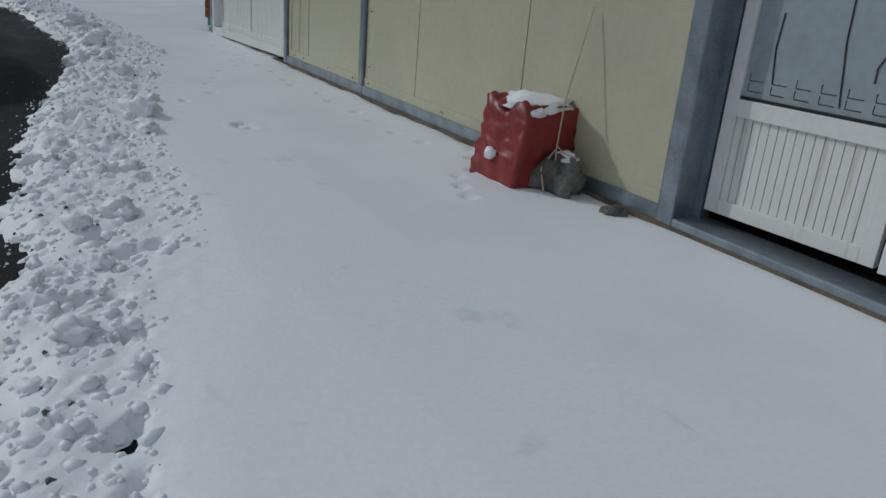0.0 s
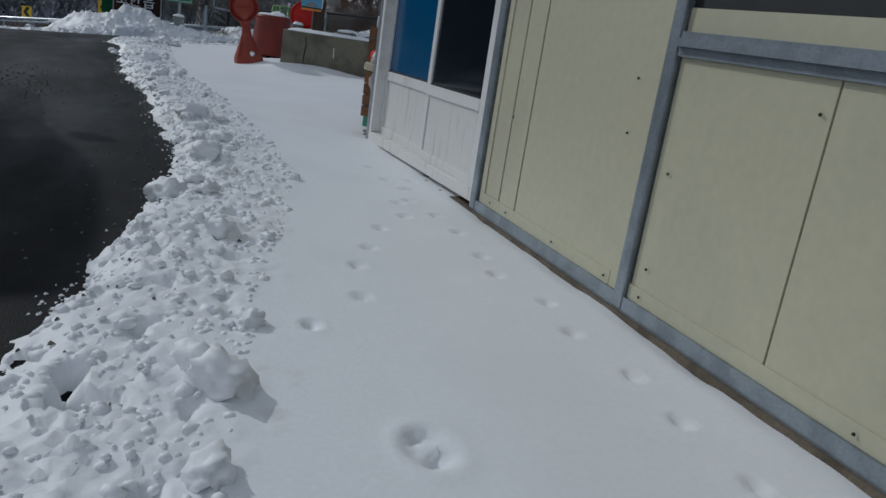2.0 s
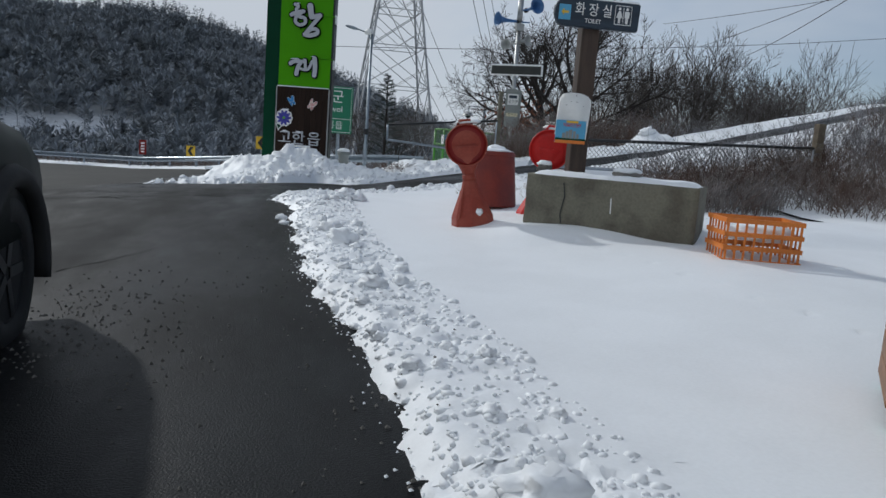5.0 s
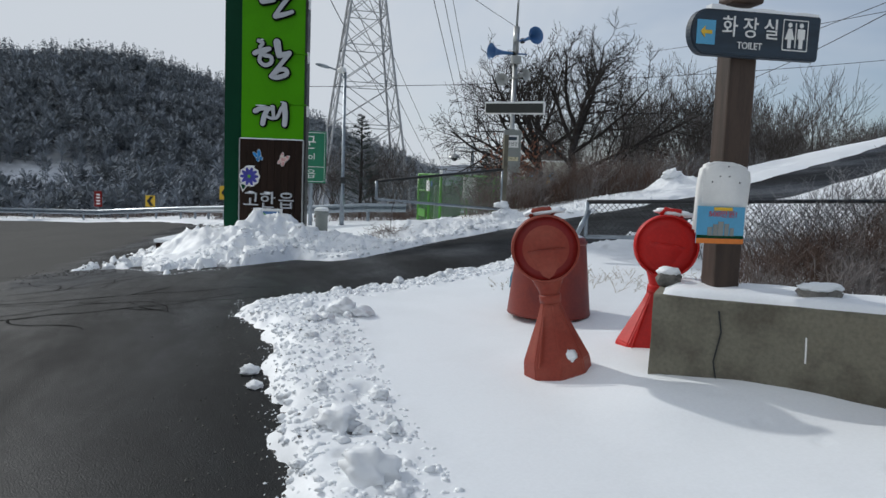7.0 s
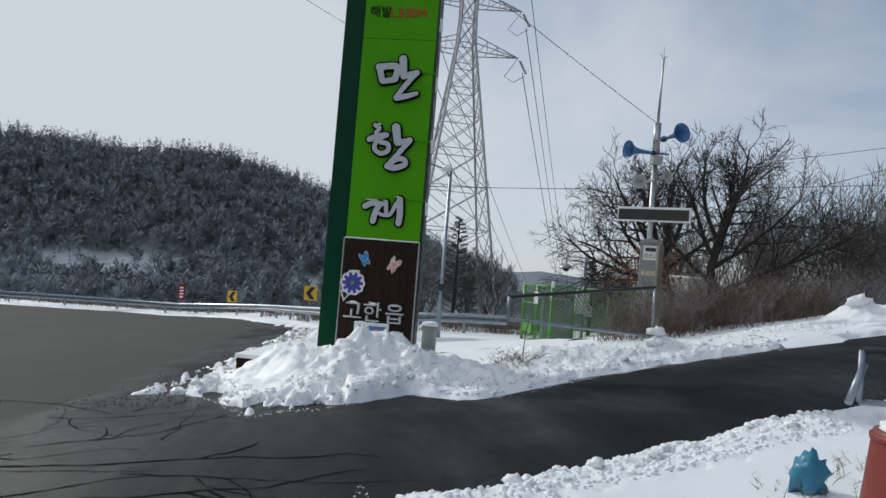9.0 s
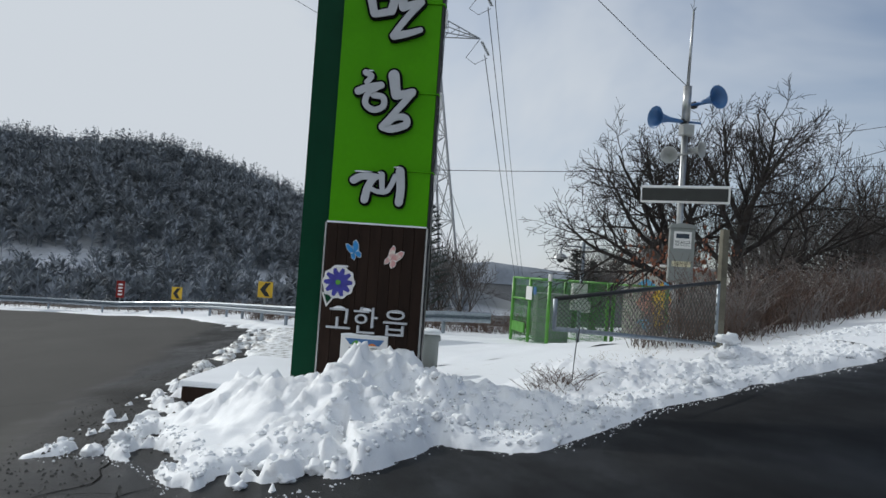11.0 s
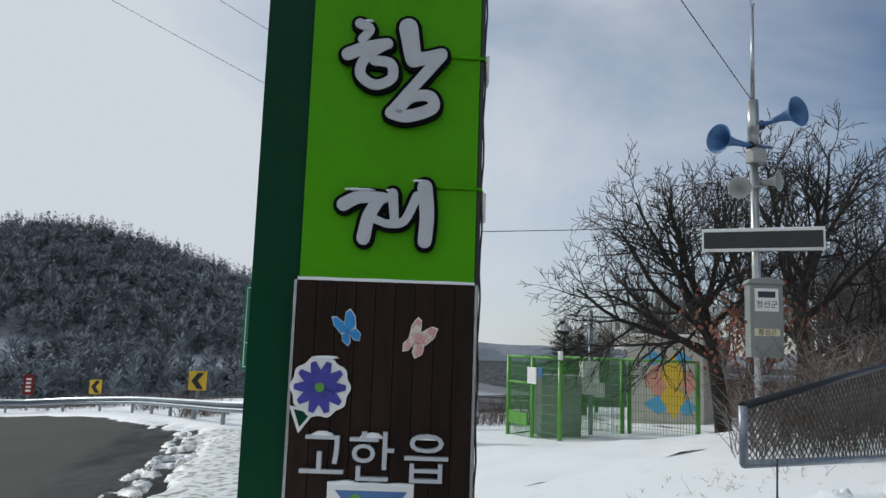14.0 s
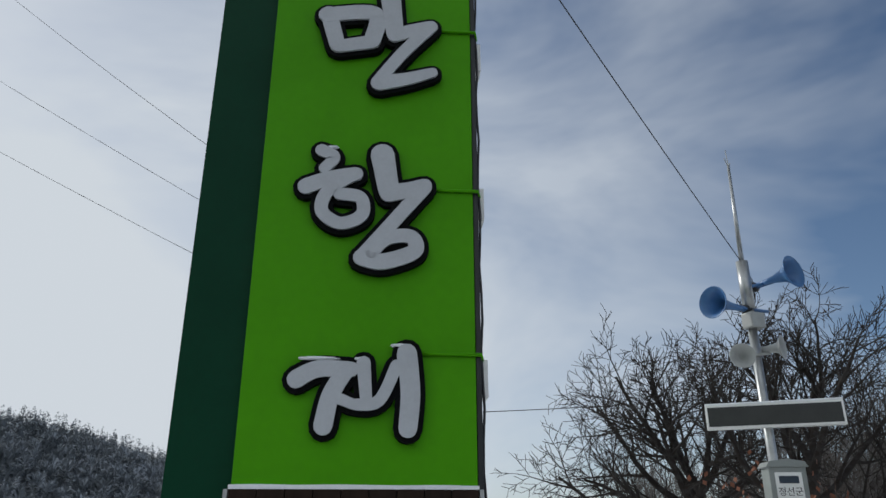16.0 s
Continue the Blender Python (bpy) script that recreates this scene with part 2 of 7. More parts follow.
def ground_z(x, y):
    """The lie of the bare ground: a yard that climbs gently, a side road that climbs to the east, a main road that falls away."""
    x, y = np.asarray(x, float), np.asarray(y, float)
    b = 0.075 + 0.0235 * np.clip(y, -25, 16.5)
    b = b - 0.045 * np.clip(y - 18, 0, 60) * smooth(18, 22.5, y)
    b = b + 0.07 * np.clip(x - 0.75, -10, 0)
    b = b + 0.17 * np.clip(x - 1.65, 0, 45) * smooth(15, 20, y) * (1 - 0.9 * smooth(25.5, 33, y))
    b = b + 0.07 * np.clip(x - 6.7, 0, 60) * (1 - smooth(15, 20, y)) * smooth(6, 15, y)
    b = b + 0.12 * smooth(1.5, 4.5, x) * smooth(25, 32, y) * (1 - smooth(42, 54, y))
    b = b + 0.14 * smooth(1.7, 3.9, x) * smooth(9, 12, y) * (1 - smooth(15, 18, y))
    b = b + 0.065 * np.clip(x - 9.3, 0, 40) * smooth(16, 20.5, y) * (1 - 0.9 * smooth(25.5, 33, y))
    far = smooth(75, 130, np.hypot(x, y))
    return b - far * 12


def gz(x, y):
    return float(ground_z(x, y))


ROAD_EDGE = ((-9.00, -0.90), (-3.00, -0.62), (0.80, -0.40), (2.10, -0.08), (4.20, 0.11), (4.72, 0.24), (5.40, 0.38), (6.07, 0.58), (7.12, 0.81), (8.48, 0.85), (9.23, 0.77),
             (10.27, 0.73), (11.93, 0.49), (12.75, 0.44), (14.25, 0.41), (15.98, 0.45), (16.58, 0.19), (17.25, 0.22))
NEAR_EDGE = ((0.15, 17.02), (0.52, 17.14), (0.90, 17.21), (1.58, 17.77), (2.47, 18.15), (3.38, 18.52), (4.50, 18.75), (6.00, 19.12), (9.00, 19.80), (13.50, 21.30), (30.00, 27.75))
FAR_EDGE = ((-2.47, 22.05), (-1.65, 21.90), (-1.31, 21.38), (-0.75, 19.95), (0.15, 20.55), (0.98, 21.67), (1.70, 21.25), (2.60, 21.75), (3.22, 22.20), (4.50, 22.60), (6.98, 23.10), (9.00, 23.25), (13.50, 24.45), (30.00, 31.50))
ISLAND_EDGE = ((21.38, -2.23), (23.85, -2.1), (27.53, -1.75), (29.25, -1.75), (35.25, -1.3), (42.00, -1.27), (54.00, -2.55), (60.00, -4.50))


def along(pairs, v):
    return np.interp(v, [p[0] for p in pairs], [p[1] for p in pairs])


def fbm(x, y, f, octaves=4):
    return sum(noise.noise((x * f * 2 ** k, y * f * 2 ** k, 3.7 * k)) / 2 ** k for k in range(octaves))


def cells(x, y, f, z=0.0):
    """0 at the heart of a clod to about 1 between clods."""
    d = noise.voronoi((x * f, y * f, z))[0]
    return d[0], d[1] - d[0]


def yard_snow(x, y):
    """Depth of the snow of the yard, below 0 where there is none."""
    wob = 0.10 * fbm(x, y, 2.3)
    d = min(x - float(along(ROAD_EDGE, y)), (float(along(NEAR_EDGE, x)) - y) * 0.9) + wob
    return d


def island_snow(x, y):
    wob = 0.12 * fbm(x, y, 1.9)
    d = min((y - float(along(FAR_EDGE, x))) * 0.9, x - float(along(ISLAND_EDGE, y))) + wob
    return d


def ridge(d, x, y, w0, w1, high, f=7.0):
    """Ploughed clods between w0 and w1 from the edge."""
    if d < w0 - 0.2 or d > w1 + 0.3:
        return 0.0
    k = float(smooth(w0 - 0.15, w0 + 0.2, d) * (1 - smooth(w1 - 0.35, w1 + 0.25, d)))
    c, e = cells(x, y, f)
    c2, e2 = cells(x, y, f * 2.6, 5.0)
    n = 0.5 + 0.5 * fbm(x, y, 1.3, 3)
    c3, e3 = cells(x, y, f * 5.5, 9.0)
    b1 = 1.0 if noise.cell((math.floor(x * f * 0.9), math.floor(y * f * 0.9), 1.0)) > 0.1 else 0.25
    lump = 0.85 * min(1.0, 1.5 * e) * max(0.0, 1 - c * 1.25) * (0.15 + 1.25 * n) * b1 + 0.55 * min(1, 2 * e2) * (0.3 + n) + 0.28 * min(1, 2 * e3)
    return k * high * (0.15 * n + lump)


def snow_sheet(name, x0, x1, y0, y1, step, depth, label, material=SNOW):
    """Snow that follows the ground; cut away where it has no depth."""
    xs, ys = np.arange(x0, x1 + step / 2, step), np.arange(y0, y1 + step / 2, step)
    g = ground_z(xs[None, :], ys[:, None])
    co, keep = [], np.zeros((len(ys), len(xs)), bool)
    for j, y in enumerate(ys):
        for i, x in enumerate(xs):
            d = depth(float(x), float(y))
            keep[j, i] = d > -0.03
            co.append((float(x), float(y), float(g[j, i]) + max(d, -0.05)))
    w = len(xs)
    faces = [(j * w + i, j * w + i + 1, (j + 1) * w + i + 1, (j + 1) * w + i) for j in range(len(ys) - 1) for i in range(w - 1)
             if keep[j, i] or keep[j, i + 1] or keep[j + 1, i] or keep[j + 1, i + 1]]
    me = bpy.data.meshes.new(name)
    me.from_pydata(co, [], faces)
    me.polygons.foreach_set("use_smooth", [True] * len(faces))
    me.materials.append(material)
    bm = bmesh.new()
    bm.from_mesh(me)
    bmesh.ops.delete(bm, geom=[v for v in bm.verts if not v.link_faces], context="VERTS")
    bm.to_mesh(me)
    bm.free()
    return tagged(new(name, me), label, "snow", kind="structure")


def edge_depth(d):
    """The rounded lip of a snow field."""
    return -0.05 if d < -0.05 else 0.075 * float(smooth(-0.02, 0.16, d)) - 0.03 * (d < -0.0)


HEAPS = ((0.62, 22.95, 0.75, 0.85, 0.56), (-0.25, 22.3, 0.95, 0.95, 0.34), (1.5, 22.7, 1.1, 0.85, 0.34), (0.5, 22.0, 0.9, 0.7, 0.20), (-0.65, 22.75, 0.75, 0.6, 0.22), (3.1, 23.7, 0.9, 0.8, 0.30),
         (5.05, 23.75, 0.45, 0.4, 0.22), (9.4, 24.9, 0.7, 0.6, 0.35), (0.1, 21.2, 0.9, 0.6, 0.12), (4.0, 23.6, 0.7, 0.6, 0.14), (7.5, 24.3, 1.2, 0.6, 0.12))
RAIL = ((-40, 58), (-22, 60.5), (-12, 62), (-7, 60), (-3.4, 54), (-1.2, 46), (0.2, 40.5), (2, 37.2), (4, 36.2), (5.7, 36.3))
PRINTS = []
for px, py, dx, dy, count in ((2.1, 3.6, 0.0, 0.30, 14), (1.75, 2.6, 0.11, 0.16, 6), (1.2, 4.9, 0.14, 0.28, 12), (3.5, 10.2, -0.08, 0.33, 12)):
    for k in range(count):
        PRINTS.append((px + dx * k + random.uniform(-.06, .06), py + dy * k + random.uniform(-.05, .05)))


def yard_depth(x, y):
    d = yard_snow(x, y)
    if d < -0.06:
        return -0.05
    s = edge_depth(d) + 0.010 * fbm(x, y, 0.8, 2)
    wide = 0.64 - 0.20 * float(1 - smooth(1.0, 3.5, y))
    early = float(smooth(2.5, 5.0, y))
    if d < wide + 0.2:
        s -= (1 - early) * 0.035 * float(smooth(0, 0.15, d) * (1 - smooth(wide - 0.2, wide + 0.2, d)))
    s += ridge(d, x, y, 0.02, wide, 0.030 + 0.012 * early, 13.0)
    if d < wide + 0.1:
        # thin worn places where the asphalt shows
        h = fbm(x + 7, y - 3, 6.5, 3)
        if h > 0.28 and d < wide - 0.05:
            s -= 0.34 * (h - 0.28) * (0.9 if y < 5 else 0.3)
    # drift against the cabin and the concrete wall
    s += 0.09 * float(smooth(13.0, 13.6, y) * (1 - smooth(14.3, 15.5, y)) * smooth(1.9, 2.6, x))
    if 2.0 < x < 2.6 and y < 9:
        s -= (0.016 if y < 6.4 else 0.012) * float(smooth(2.33, 2.42, x)) * float(smooth(1.9, 2.4, y)) * (0.75 + 0.9 * fbm(x, y, 3, 3))
    for px, py in PRINTS:
        q = ((x - px) / 0.024) ** 2 + ((y - py) / 0.034) ** 2
        if q < 9:
            s -= 0.028 * math.exp(-q) - 0.006 * math.exp(-((math.sqrt(q) - 1.7) / 0.5) ** 2)
    q = math.hypot((x - 1.28) / 0.075, (y - 4.15) / 0.10)
    if q < 1.6:
        s -= 0.035 * float(1 - smooth(0.4, 1.0, q)) * (0.6 + fbm(x, y, 16, 2)) - 0.006 * math.exp(-((q - 1.2) / 0.2) ** 2)
    return s


def island_depth(x, y):
    d = island_snow(x, y)
    if d < -0.06:
        return -0.05
    s = edge_depth(d) + 0.05 * float(smooth(0.5, 2.0, d)) + 0.02 * fbm(x, y, 0.7, 2)
    s += ridge(d, x, y, 0.02, 1.1, 0.045 + 0.035 * float(smooth(-1.0, 0.0, x)), 8.5)
    for hx, hy, rx, ry, hh in HEAPS:
        q = math.hypot((x - hx) / rx, (y - hy) / ry)
        if q < 1.4:
            c, e = cells(x, y, 5.5)
            c2, e2 = cells(x, y, 14.0, 2.0)
            s += hh * float(1 - smooth(0.05, 1.15, q + 0.22 * fbm(x, y, 2.0, 3))) * (0.82 + 0.20 * min(1, 1.6 * e) + 0.08 * min(1, 1.8 * e2)) + 0.014 * float(q < 1.1) * min(1, 2 * e2)
    # slush worn through beside the main road
    if x < 0.2 and d < 1.0:
        s -= 0.55 * max(0.0, fbm(x * 0.9 + 3, y * 0.45, 4.0, 4) + 0.26) * float(1 - smooth(0.5, 1.0, d))
    # tyre lugs along the side road
    e = y - float(along(FAR_EDGE, x))
    if x > 1.5 and 0.25 < e < 0.65:
        s -= 0.035 * max(0.0, math.sin((x * 0.94 + y * 0.33) * 30)) * (0.6 + fbm(x, y, 3, 2))
    return s


def rail_y(x):
    return float(along(RAIL, x))


def rail_gap(x, y):
    """Distance to the guardrail's line, roughly."""
    best = 99.0
    for (ax, ay), (bx, by) in zip(RAIL, RAIL[1:]):
        ux, uy = bx - ax, by - ay
        t = min(1, max(0, ((x - ax) * ux + (y - ay) * uy) / (ux * ux + uy * uy)))
        best = min(best, math.hypot(x - ax - t * ux, y - ay - t * uy))
    return best


def verge_depth(x, y):
    """Snow on the far verge, outside the guardrail and behind the pylon."""
    d = island_snow(x, y) if y < 44 else -1.0
    d = max(d, 1.25 + 0.35 * fbm(x, y, 0.8, 2) - rail_gap(x, y), (y - rail_y(x)) * 0.5 if x < 5 else -1)
    if d < -0.06:
        return -0.05
    worn = 0.55 * max(0.0, fbm(x * 0.9 + 3, y * 0.45, 4.0, 4) + 0.26) * float(1 - smooth(0.5, 1.05, d)) if x < 0.2 and y < 48 else 0.0
    return edge_depth(d) - worn + 0.04 * float(smooth(0.3, 1.2, d)) + 0.05 * fbm(x, y, 1.3, 4) * float(1 - 0.6 * smooth(28, 34, y) * (x > 1))


def slope_depth(x, y):
    d = max(yard_snow(x, y), island_snow(x, y))
    return -0.05 if d < -0.06 else edge_depth(d) + 0.05 * (1 + fbm(x, y, 0.8, 3))


def ground_sheet():
    def axis(lo, hi, mid0, mid1, step):
        a, v, g = [], mid0, step
        while v > lo:
            g *= 1.25; v -= g; a.append(v)
        b, v, g = [], mid1, step
        while v < hi:
            g *= 1.25; v += g; b.append(v)
        return list(reversed(a)) + list(np.arange(mid0, mid1 + 1e-6, step)) + b
    xs, ys = axis(-2500, 2500, -18, 24, 0.5), axis(-2500, 2500, -6, 66, 0.5)
    g = ground_z(np.array(xs)[None, :], np.array(ys)[:, None])
    w = len(xs)
    co = [(x, y, float(g[j, i])) for j, y in enumerate(ys) for i, x in enumerate(xs)]
    me = bpy.data.meshes.new("ground")
    me.from_pydata(co, [], [(j * w + i, j * w + i + 1, (j + 1) * w + i + 1, (j + 1) * w + i) for j in range(len(ys) - 1) for i in range(w - 1)])
    me.polygons.foreach_set("use_smooth", [True] * len(me.polygons))
    me.materials.append(ASPHALT)
    return tagged(new("ground", me), "wet dark asphalt yard and road with worn patches", "ground", kind="structure")


ground_sheet()
snow_sheet("snow_strip", -1.1, 1.30, -1.2, 9.2, 0.02, yard_depth, "ploughed clods of snow along the asphalt", PLOUGHED)
snow_sheet("snow_yard", 1.28, 2.50, -2.0, 9.2, 0.028, yard_depth, "smooth white snow with ploughed clods along the asphalt")
snow_sheet("snow_yard_corner", -0.4, 6.8, 9.17, 19.7, 0.042, yard_depth, "smooth white snow with ploughed clods along the asphalt")
snow_sheet("snow_bank", -3.0, 10.4, 19.2, 27.0, 0.044, island_depth, "ploughed heaps of snow beside the side road", PLOUGHED)
snow_sheet("snow_verge_slush", -2.7, 0.6, 26.9, 40.0, 0.075, verge_depth, "dirty broken slush between the main road and the verge", SLUSH)
snow_sheet("snow_verge", -26.0, 14.0, 26.9, 66.0, 0.22, lambda x, y: -0.05 if -2.6 < x < 0.5 and y < 39.8 else verge_depth(x, y), "thin trodden snow on the verge behind the guardrail")
snow_sheet("snow_slope", 6.7, 44.0, 6.0, 26.9, 0.30, slope_depth, "snowy bank that climbs beside the side road")
snow_sheet("snow_slope_upper", 10.3, 44.0, 19.2, 46.0, 0.35, slope_depth, "snowy bank that climbs beside the side road")

# ---- more materials ----
GLASS = bpy.data.materials.new("dark_window_glass")
GLASS.use_nodes = True
gp = GLASS.node_tree.nodes["Principled BSDF"]
gp.inputs["Base Color"].default_value, gp.inputs["Roughness"].default_value = (0.004, 0.008, 0.012, 1), 0.06
gp.inputs["Specular IOR Level"].default_value = 0.3
BLUEFILM = mat("blue_window_film", (0.0, 0.075, 0.19), 0.12, spec=0.35, var=0.06, scale=2, fine=10, bump=0.0)
FROST = mat("frosted_glass", (0.33, 0.38, 0.40), 0.25, var=0.12, scale=3, fine=30, bump=0.04)
STONE = mat("grey_stone", (0.10, 0.095, 0.085), 0.85, var=0.4, scale=9, fine=50, bump=0.7, dist=0.01, base2=(0.20, 0.19, 0.17))
SACK = mat("dark_red_tarpaulin", (0.24, 0.022, 0.022), 0.42, var=0.25, scale=5, fine=40, bump=0.2)
CORD = mat("pale_cord", (0.5, 0.45, 0.34), 0.8, var=0.15)
BOARD = mat("stained_pine_board", (0.22, 0.105, 0.045), 0.55, var=0.3, scale=3, fine=30, stretch=(1, 1, 6), per=0.18)
ORANGE = mat("orange_plastic", (0.68, 0.20, 0.03), 0.45, var=0.15)
REDCLOTH = mat("red_cloth", (0.55, 0.03, 0.025), 0.8, var=0.25, fine=80)
PALECLOTH = mat("pale_cloth", (0.62, 0.55, 0.52), 0.85, var=0.2)
CREAMTUBE = mat("cream_plastic", (0.72, 0.66, 0.45), 0.4, var=0.08)
GREENCORD = mat("green_strap", (0.10, 0.42, 0.30), 0.5, var=0.15)
NAVY = mat("navy_sign_board", (0.018, 0.034, 0.055), 0.5, var=0.25, scale=4, fine=35, stretch=(0.5, 1, 6))
SKYBLUE = mat("sky_blue_print", (0.10, 0.36, 0.58), 0.4, var=0.06)
PAINTWHITE = mat("white_paint", (0.80, 0.80, 0.78), 0.5, var=0.05)
YELLOW = mat("yellow_paint", (0.72, 0.46, 0.03), 0.45, var=0.08)
CORAL = mat("coral_paint", (0.66, 0.28, 0.22), 0.5, var=0.08)
BLUEHORN = mat("blue_painted_metal", (0.06, 0.16, 0.36), 0.4, var=0.1)
GREYHORN = mat("grey_plastic_horn", (0.36, 0.37, 0.36), 0.45, var=0.1)
FENCEGREEN = mat("lime_fence_paint", (0.10, 0.32, 0.04), 0.42, var=0.12)
MESHGREEN = mat("green_fence_wire", (0.06, 0.24, 0.045), 0.45, var=0.12)
CABGREY = mat("grey_cabinet_paint", (0.24, 0.26, 0.25), 0.5, var=0.1, scale=3)
BEIGE = mat("beige_shed_panel", (0.46, 0.44, 0.38), 0.6, var=0.1, scale=2)
RUSTLEAF = mat("rust_brown_leaves", (0.20, 0.075, 0.04), 0.8, var=0.3)
WIRE = mat("dark_fence_wire", (0.07, 0.075, 0.07), 0.55, metal=0.5, var=0.2)
CABLE = mat("black_cable", (0.02, 0.02, 0.022), 0.6, var=0.05)
SIGNGREEN = mat("green_road_sign", (0.008, 0.17, 0.085), 0.4, var=0.06)
PETAL = mat("violet_blue_petal", (0.05, 0.05, 0.34), 0.45, var=0.25, scale=20, fine=60)
WINGBLUE = mat("blue_wing", (0.03, 0.26, 0.62), 0.4, var=0.2, scale=20)
WINGPINK = mat("pink_wing", (0.62, 0.32, 0.30), 0.45, var=0.2, scale=15, base2=(0.7, 0.62, 0.55))
CARPAINT = mat("dark_green_car_paint", (0.004, 0.007, 0.007), 0.45, var=0.1, scale=2, fine=40, bump=0.0, spec=0.13)
RUBBER = mat("black_rubber", (0.012, 0.012, 0.012), 0.8, var=0.2, fine=90)
TARP = mat("blue_plastic_sheet", (0.04, 0.22, 0.34), 0.4, var=0.2)
FROSTWOOD = mat("frosted_twigs", (0.26, 0.26, 0.27), 0.9, var=0.3, scale=2, fine=14, base2=(0.12, 0.11, 0.105), bump=0)
TWIG = mat("dark_twigs", (0.060, 0.050, 0.044), 0.9, var=0.3, scale=1.5, fine=10, base2=(0.15, 0.14, 0.135), bump=0)
BRAMBLE = mat("brown_bramble", (0.10, 0.062, 0.045), 0.9, var=0.4, scale=1.5, fine=10, base2=(0.22, 0.20, 0.19), bump=0)
DRYGRASS = mat("dry_grass", (0.26, 0.19, 0.10), 0.9, var=0.3, bump=0)
PINE = mat("dark_pine_needles", (0.022, 0.034, 0.024), 0.85, var=0.4, scale=2, base2=(0.09, 0.10, 0.10), bump=0)


# ---- cabin ----
WX = 2.445
def lean(bm):
    """The cabin's base line follows the yard."""
    for v in bm.verts:
        if v.co.y < 6.5:
            v.co.z -= 0.022 * (6.5 - v.co.y)
    return bm


def wall_piece(name, dims, material, parent, label="", bevel=0.0):
    bm = bmesh.new()
    n = 1
    step = (dims[4] - dims[1]) / n
    for k in range(n) if not bevel else (0,):
        y0 = dims[1] + k * step
        box(bm, dims[0], y0, dims[2], dims[3], dims[4] if bevel else y0 + step, dims[5], bevel=bevel)
    return part(name, lean(bm), material, parent, label)


def cabin():
    b = thing("cabin", (0, 0, 0), "cream sandwich panel cabin with grey steel rails", "cabin")
    b.location = (WX, 4, 0.2)
    def piece(name, dims, m, label="", bevel=0.0):
        o = wall_piece(name, dims, m, b, label, bevel)
        o.matrix_parent_inverse = Matrix.Translation(-b.location)
        return o
    z0, zt = 0.375, 2.35
    # panels with open joints between them
    cuts = [2.13, 3.17, 4.26, 4.98]
    for a, c in zip(cuts, cuts[1:]):
        piece("panel", (WX, a + 0.004, z0, WX + 0.05, c - 0.004, 1.325), CREAM, bevel=0.003)
    piece("panel", (WX, 2.13, 1.415, WX + 0.05, 4.98, 1.50), CREAM)
    piece("window", (WX + 0.02, 2.2, 1.50, WX + 0.04, 4.95, 2.1), FROST, "grey frosted window band")
    piece("panel", (WX, 2.13, 2.1, WX + 0.05, 4.98, zt), CREAM)
    for a, c in ((5.065, 6.03), (6.038, 6.22), (6.228, 6.47)):
        piece("panel", (WX, a + 0.003, z0, WX + 0.05, c - 0.003, zt), CREAM, bevel=0.003)
    piece("panel", (WX, -3.0, z0, WX + 0.05, 0.4, zt), CREAM)
    piece("joint_strip", (WX + 0.012, 2.1, z0, WX + 0.06, 6.5, zt), BLACK)
    # trim: flat cream edge strips beside the joints and along the foot
    for a in (5.065, 6.40):
        piece("edge_strip", (WX - 0.006, a, z0, WX, a + 0.05, zt), CREAM)
    piece("foot_strip", (WX - 0.006, 2.13, z0, WX, 4.98, z0 + 0.06), CREAM)
    piece("foot_strip", (WX - 0.006, 5.12, z0, WX, 6.40, z0 + 0.06), CREAM)
    piece("foot_rail", (WX - 0.02, 2.1, z0 - 0.065, WX + 0.05, 6.54, z0), GALV, "grey steel foot rail")
    piece("foot_rail", (WX - 0.02, -3, z0 - 0.065, WX + 0.05, 0.4, z0), GALV)
    piece("sill_rail", (WX - 0.02, 2.13, 1.325, WX + 0.05, 4.98, 1.415), GALV, "grey steel rail under the window band")
    piece("sill_rail_lip", (WX - 0.045, 2.13, 1.36, WX - 0.02, 4.98, 1.39), GALV)
    for a, w in ((4.985, 0.062), (6.475, 0.065), (8.72, 0.06)):
        piece("steel_post", (WX - 0.025, a, z0 - 0.06, WX + 0.06, a + w, zt), GALV, bevel=0.008)
    piece("steel_post", (WX - 0.03, 2.03, 0.30, WX + 0.12, 2.12, zt), GALV, bevel=0.01)
    piece("footing", (WX - 0.035, -3, 0.0, WX + 0.3, 6.5, z0 - 0.065), KERB, "rough pale concrete footing")
    piece("footing", (WX - 0.035, 6.5, 0.0, WX + 0.3, 8.80, z0 - 0.065), KERB)
    piece("end_wall", (WX + 0.06, 8.66, 0.3, WX + 5, 8.76, zt), CREAM)
    piece("back_wall", (WX + 5, -3, 0.2, WX + 5.08, 8.76, zt), CREAM)
    piece("side_wall", (WX + 0.05, -3.0, 0.2, WX + 5, -2.92, zt), CREAM)
    piece("inner_floor", (WX + 0.06, -2.9, 0.22, WX + 4.99, 8.65, 0.3), KERB)
    piece("roof", (WX - 0.15, -3.2, zt, WX + 5.2, 8.95, zt + 0.12), GALV)
    spots = [(WX - 0.012, y, z0 + 0.03) for y in (3.1, 3.9, 4.9, 5.15, 5.6, 6.1, 6.3)]
    spots += [(WX - 0.006, y, z) for y, z in ((4.9, 0.9), (4.9, 0.52), (5.2, 1.0), (5.2, 1.22), (6.2, 0.9), (4.3, 1.22))]
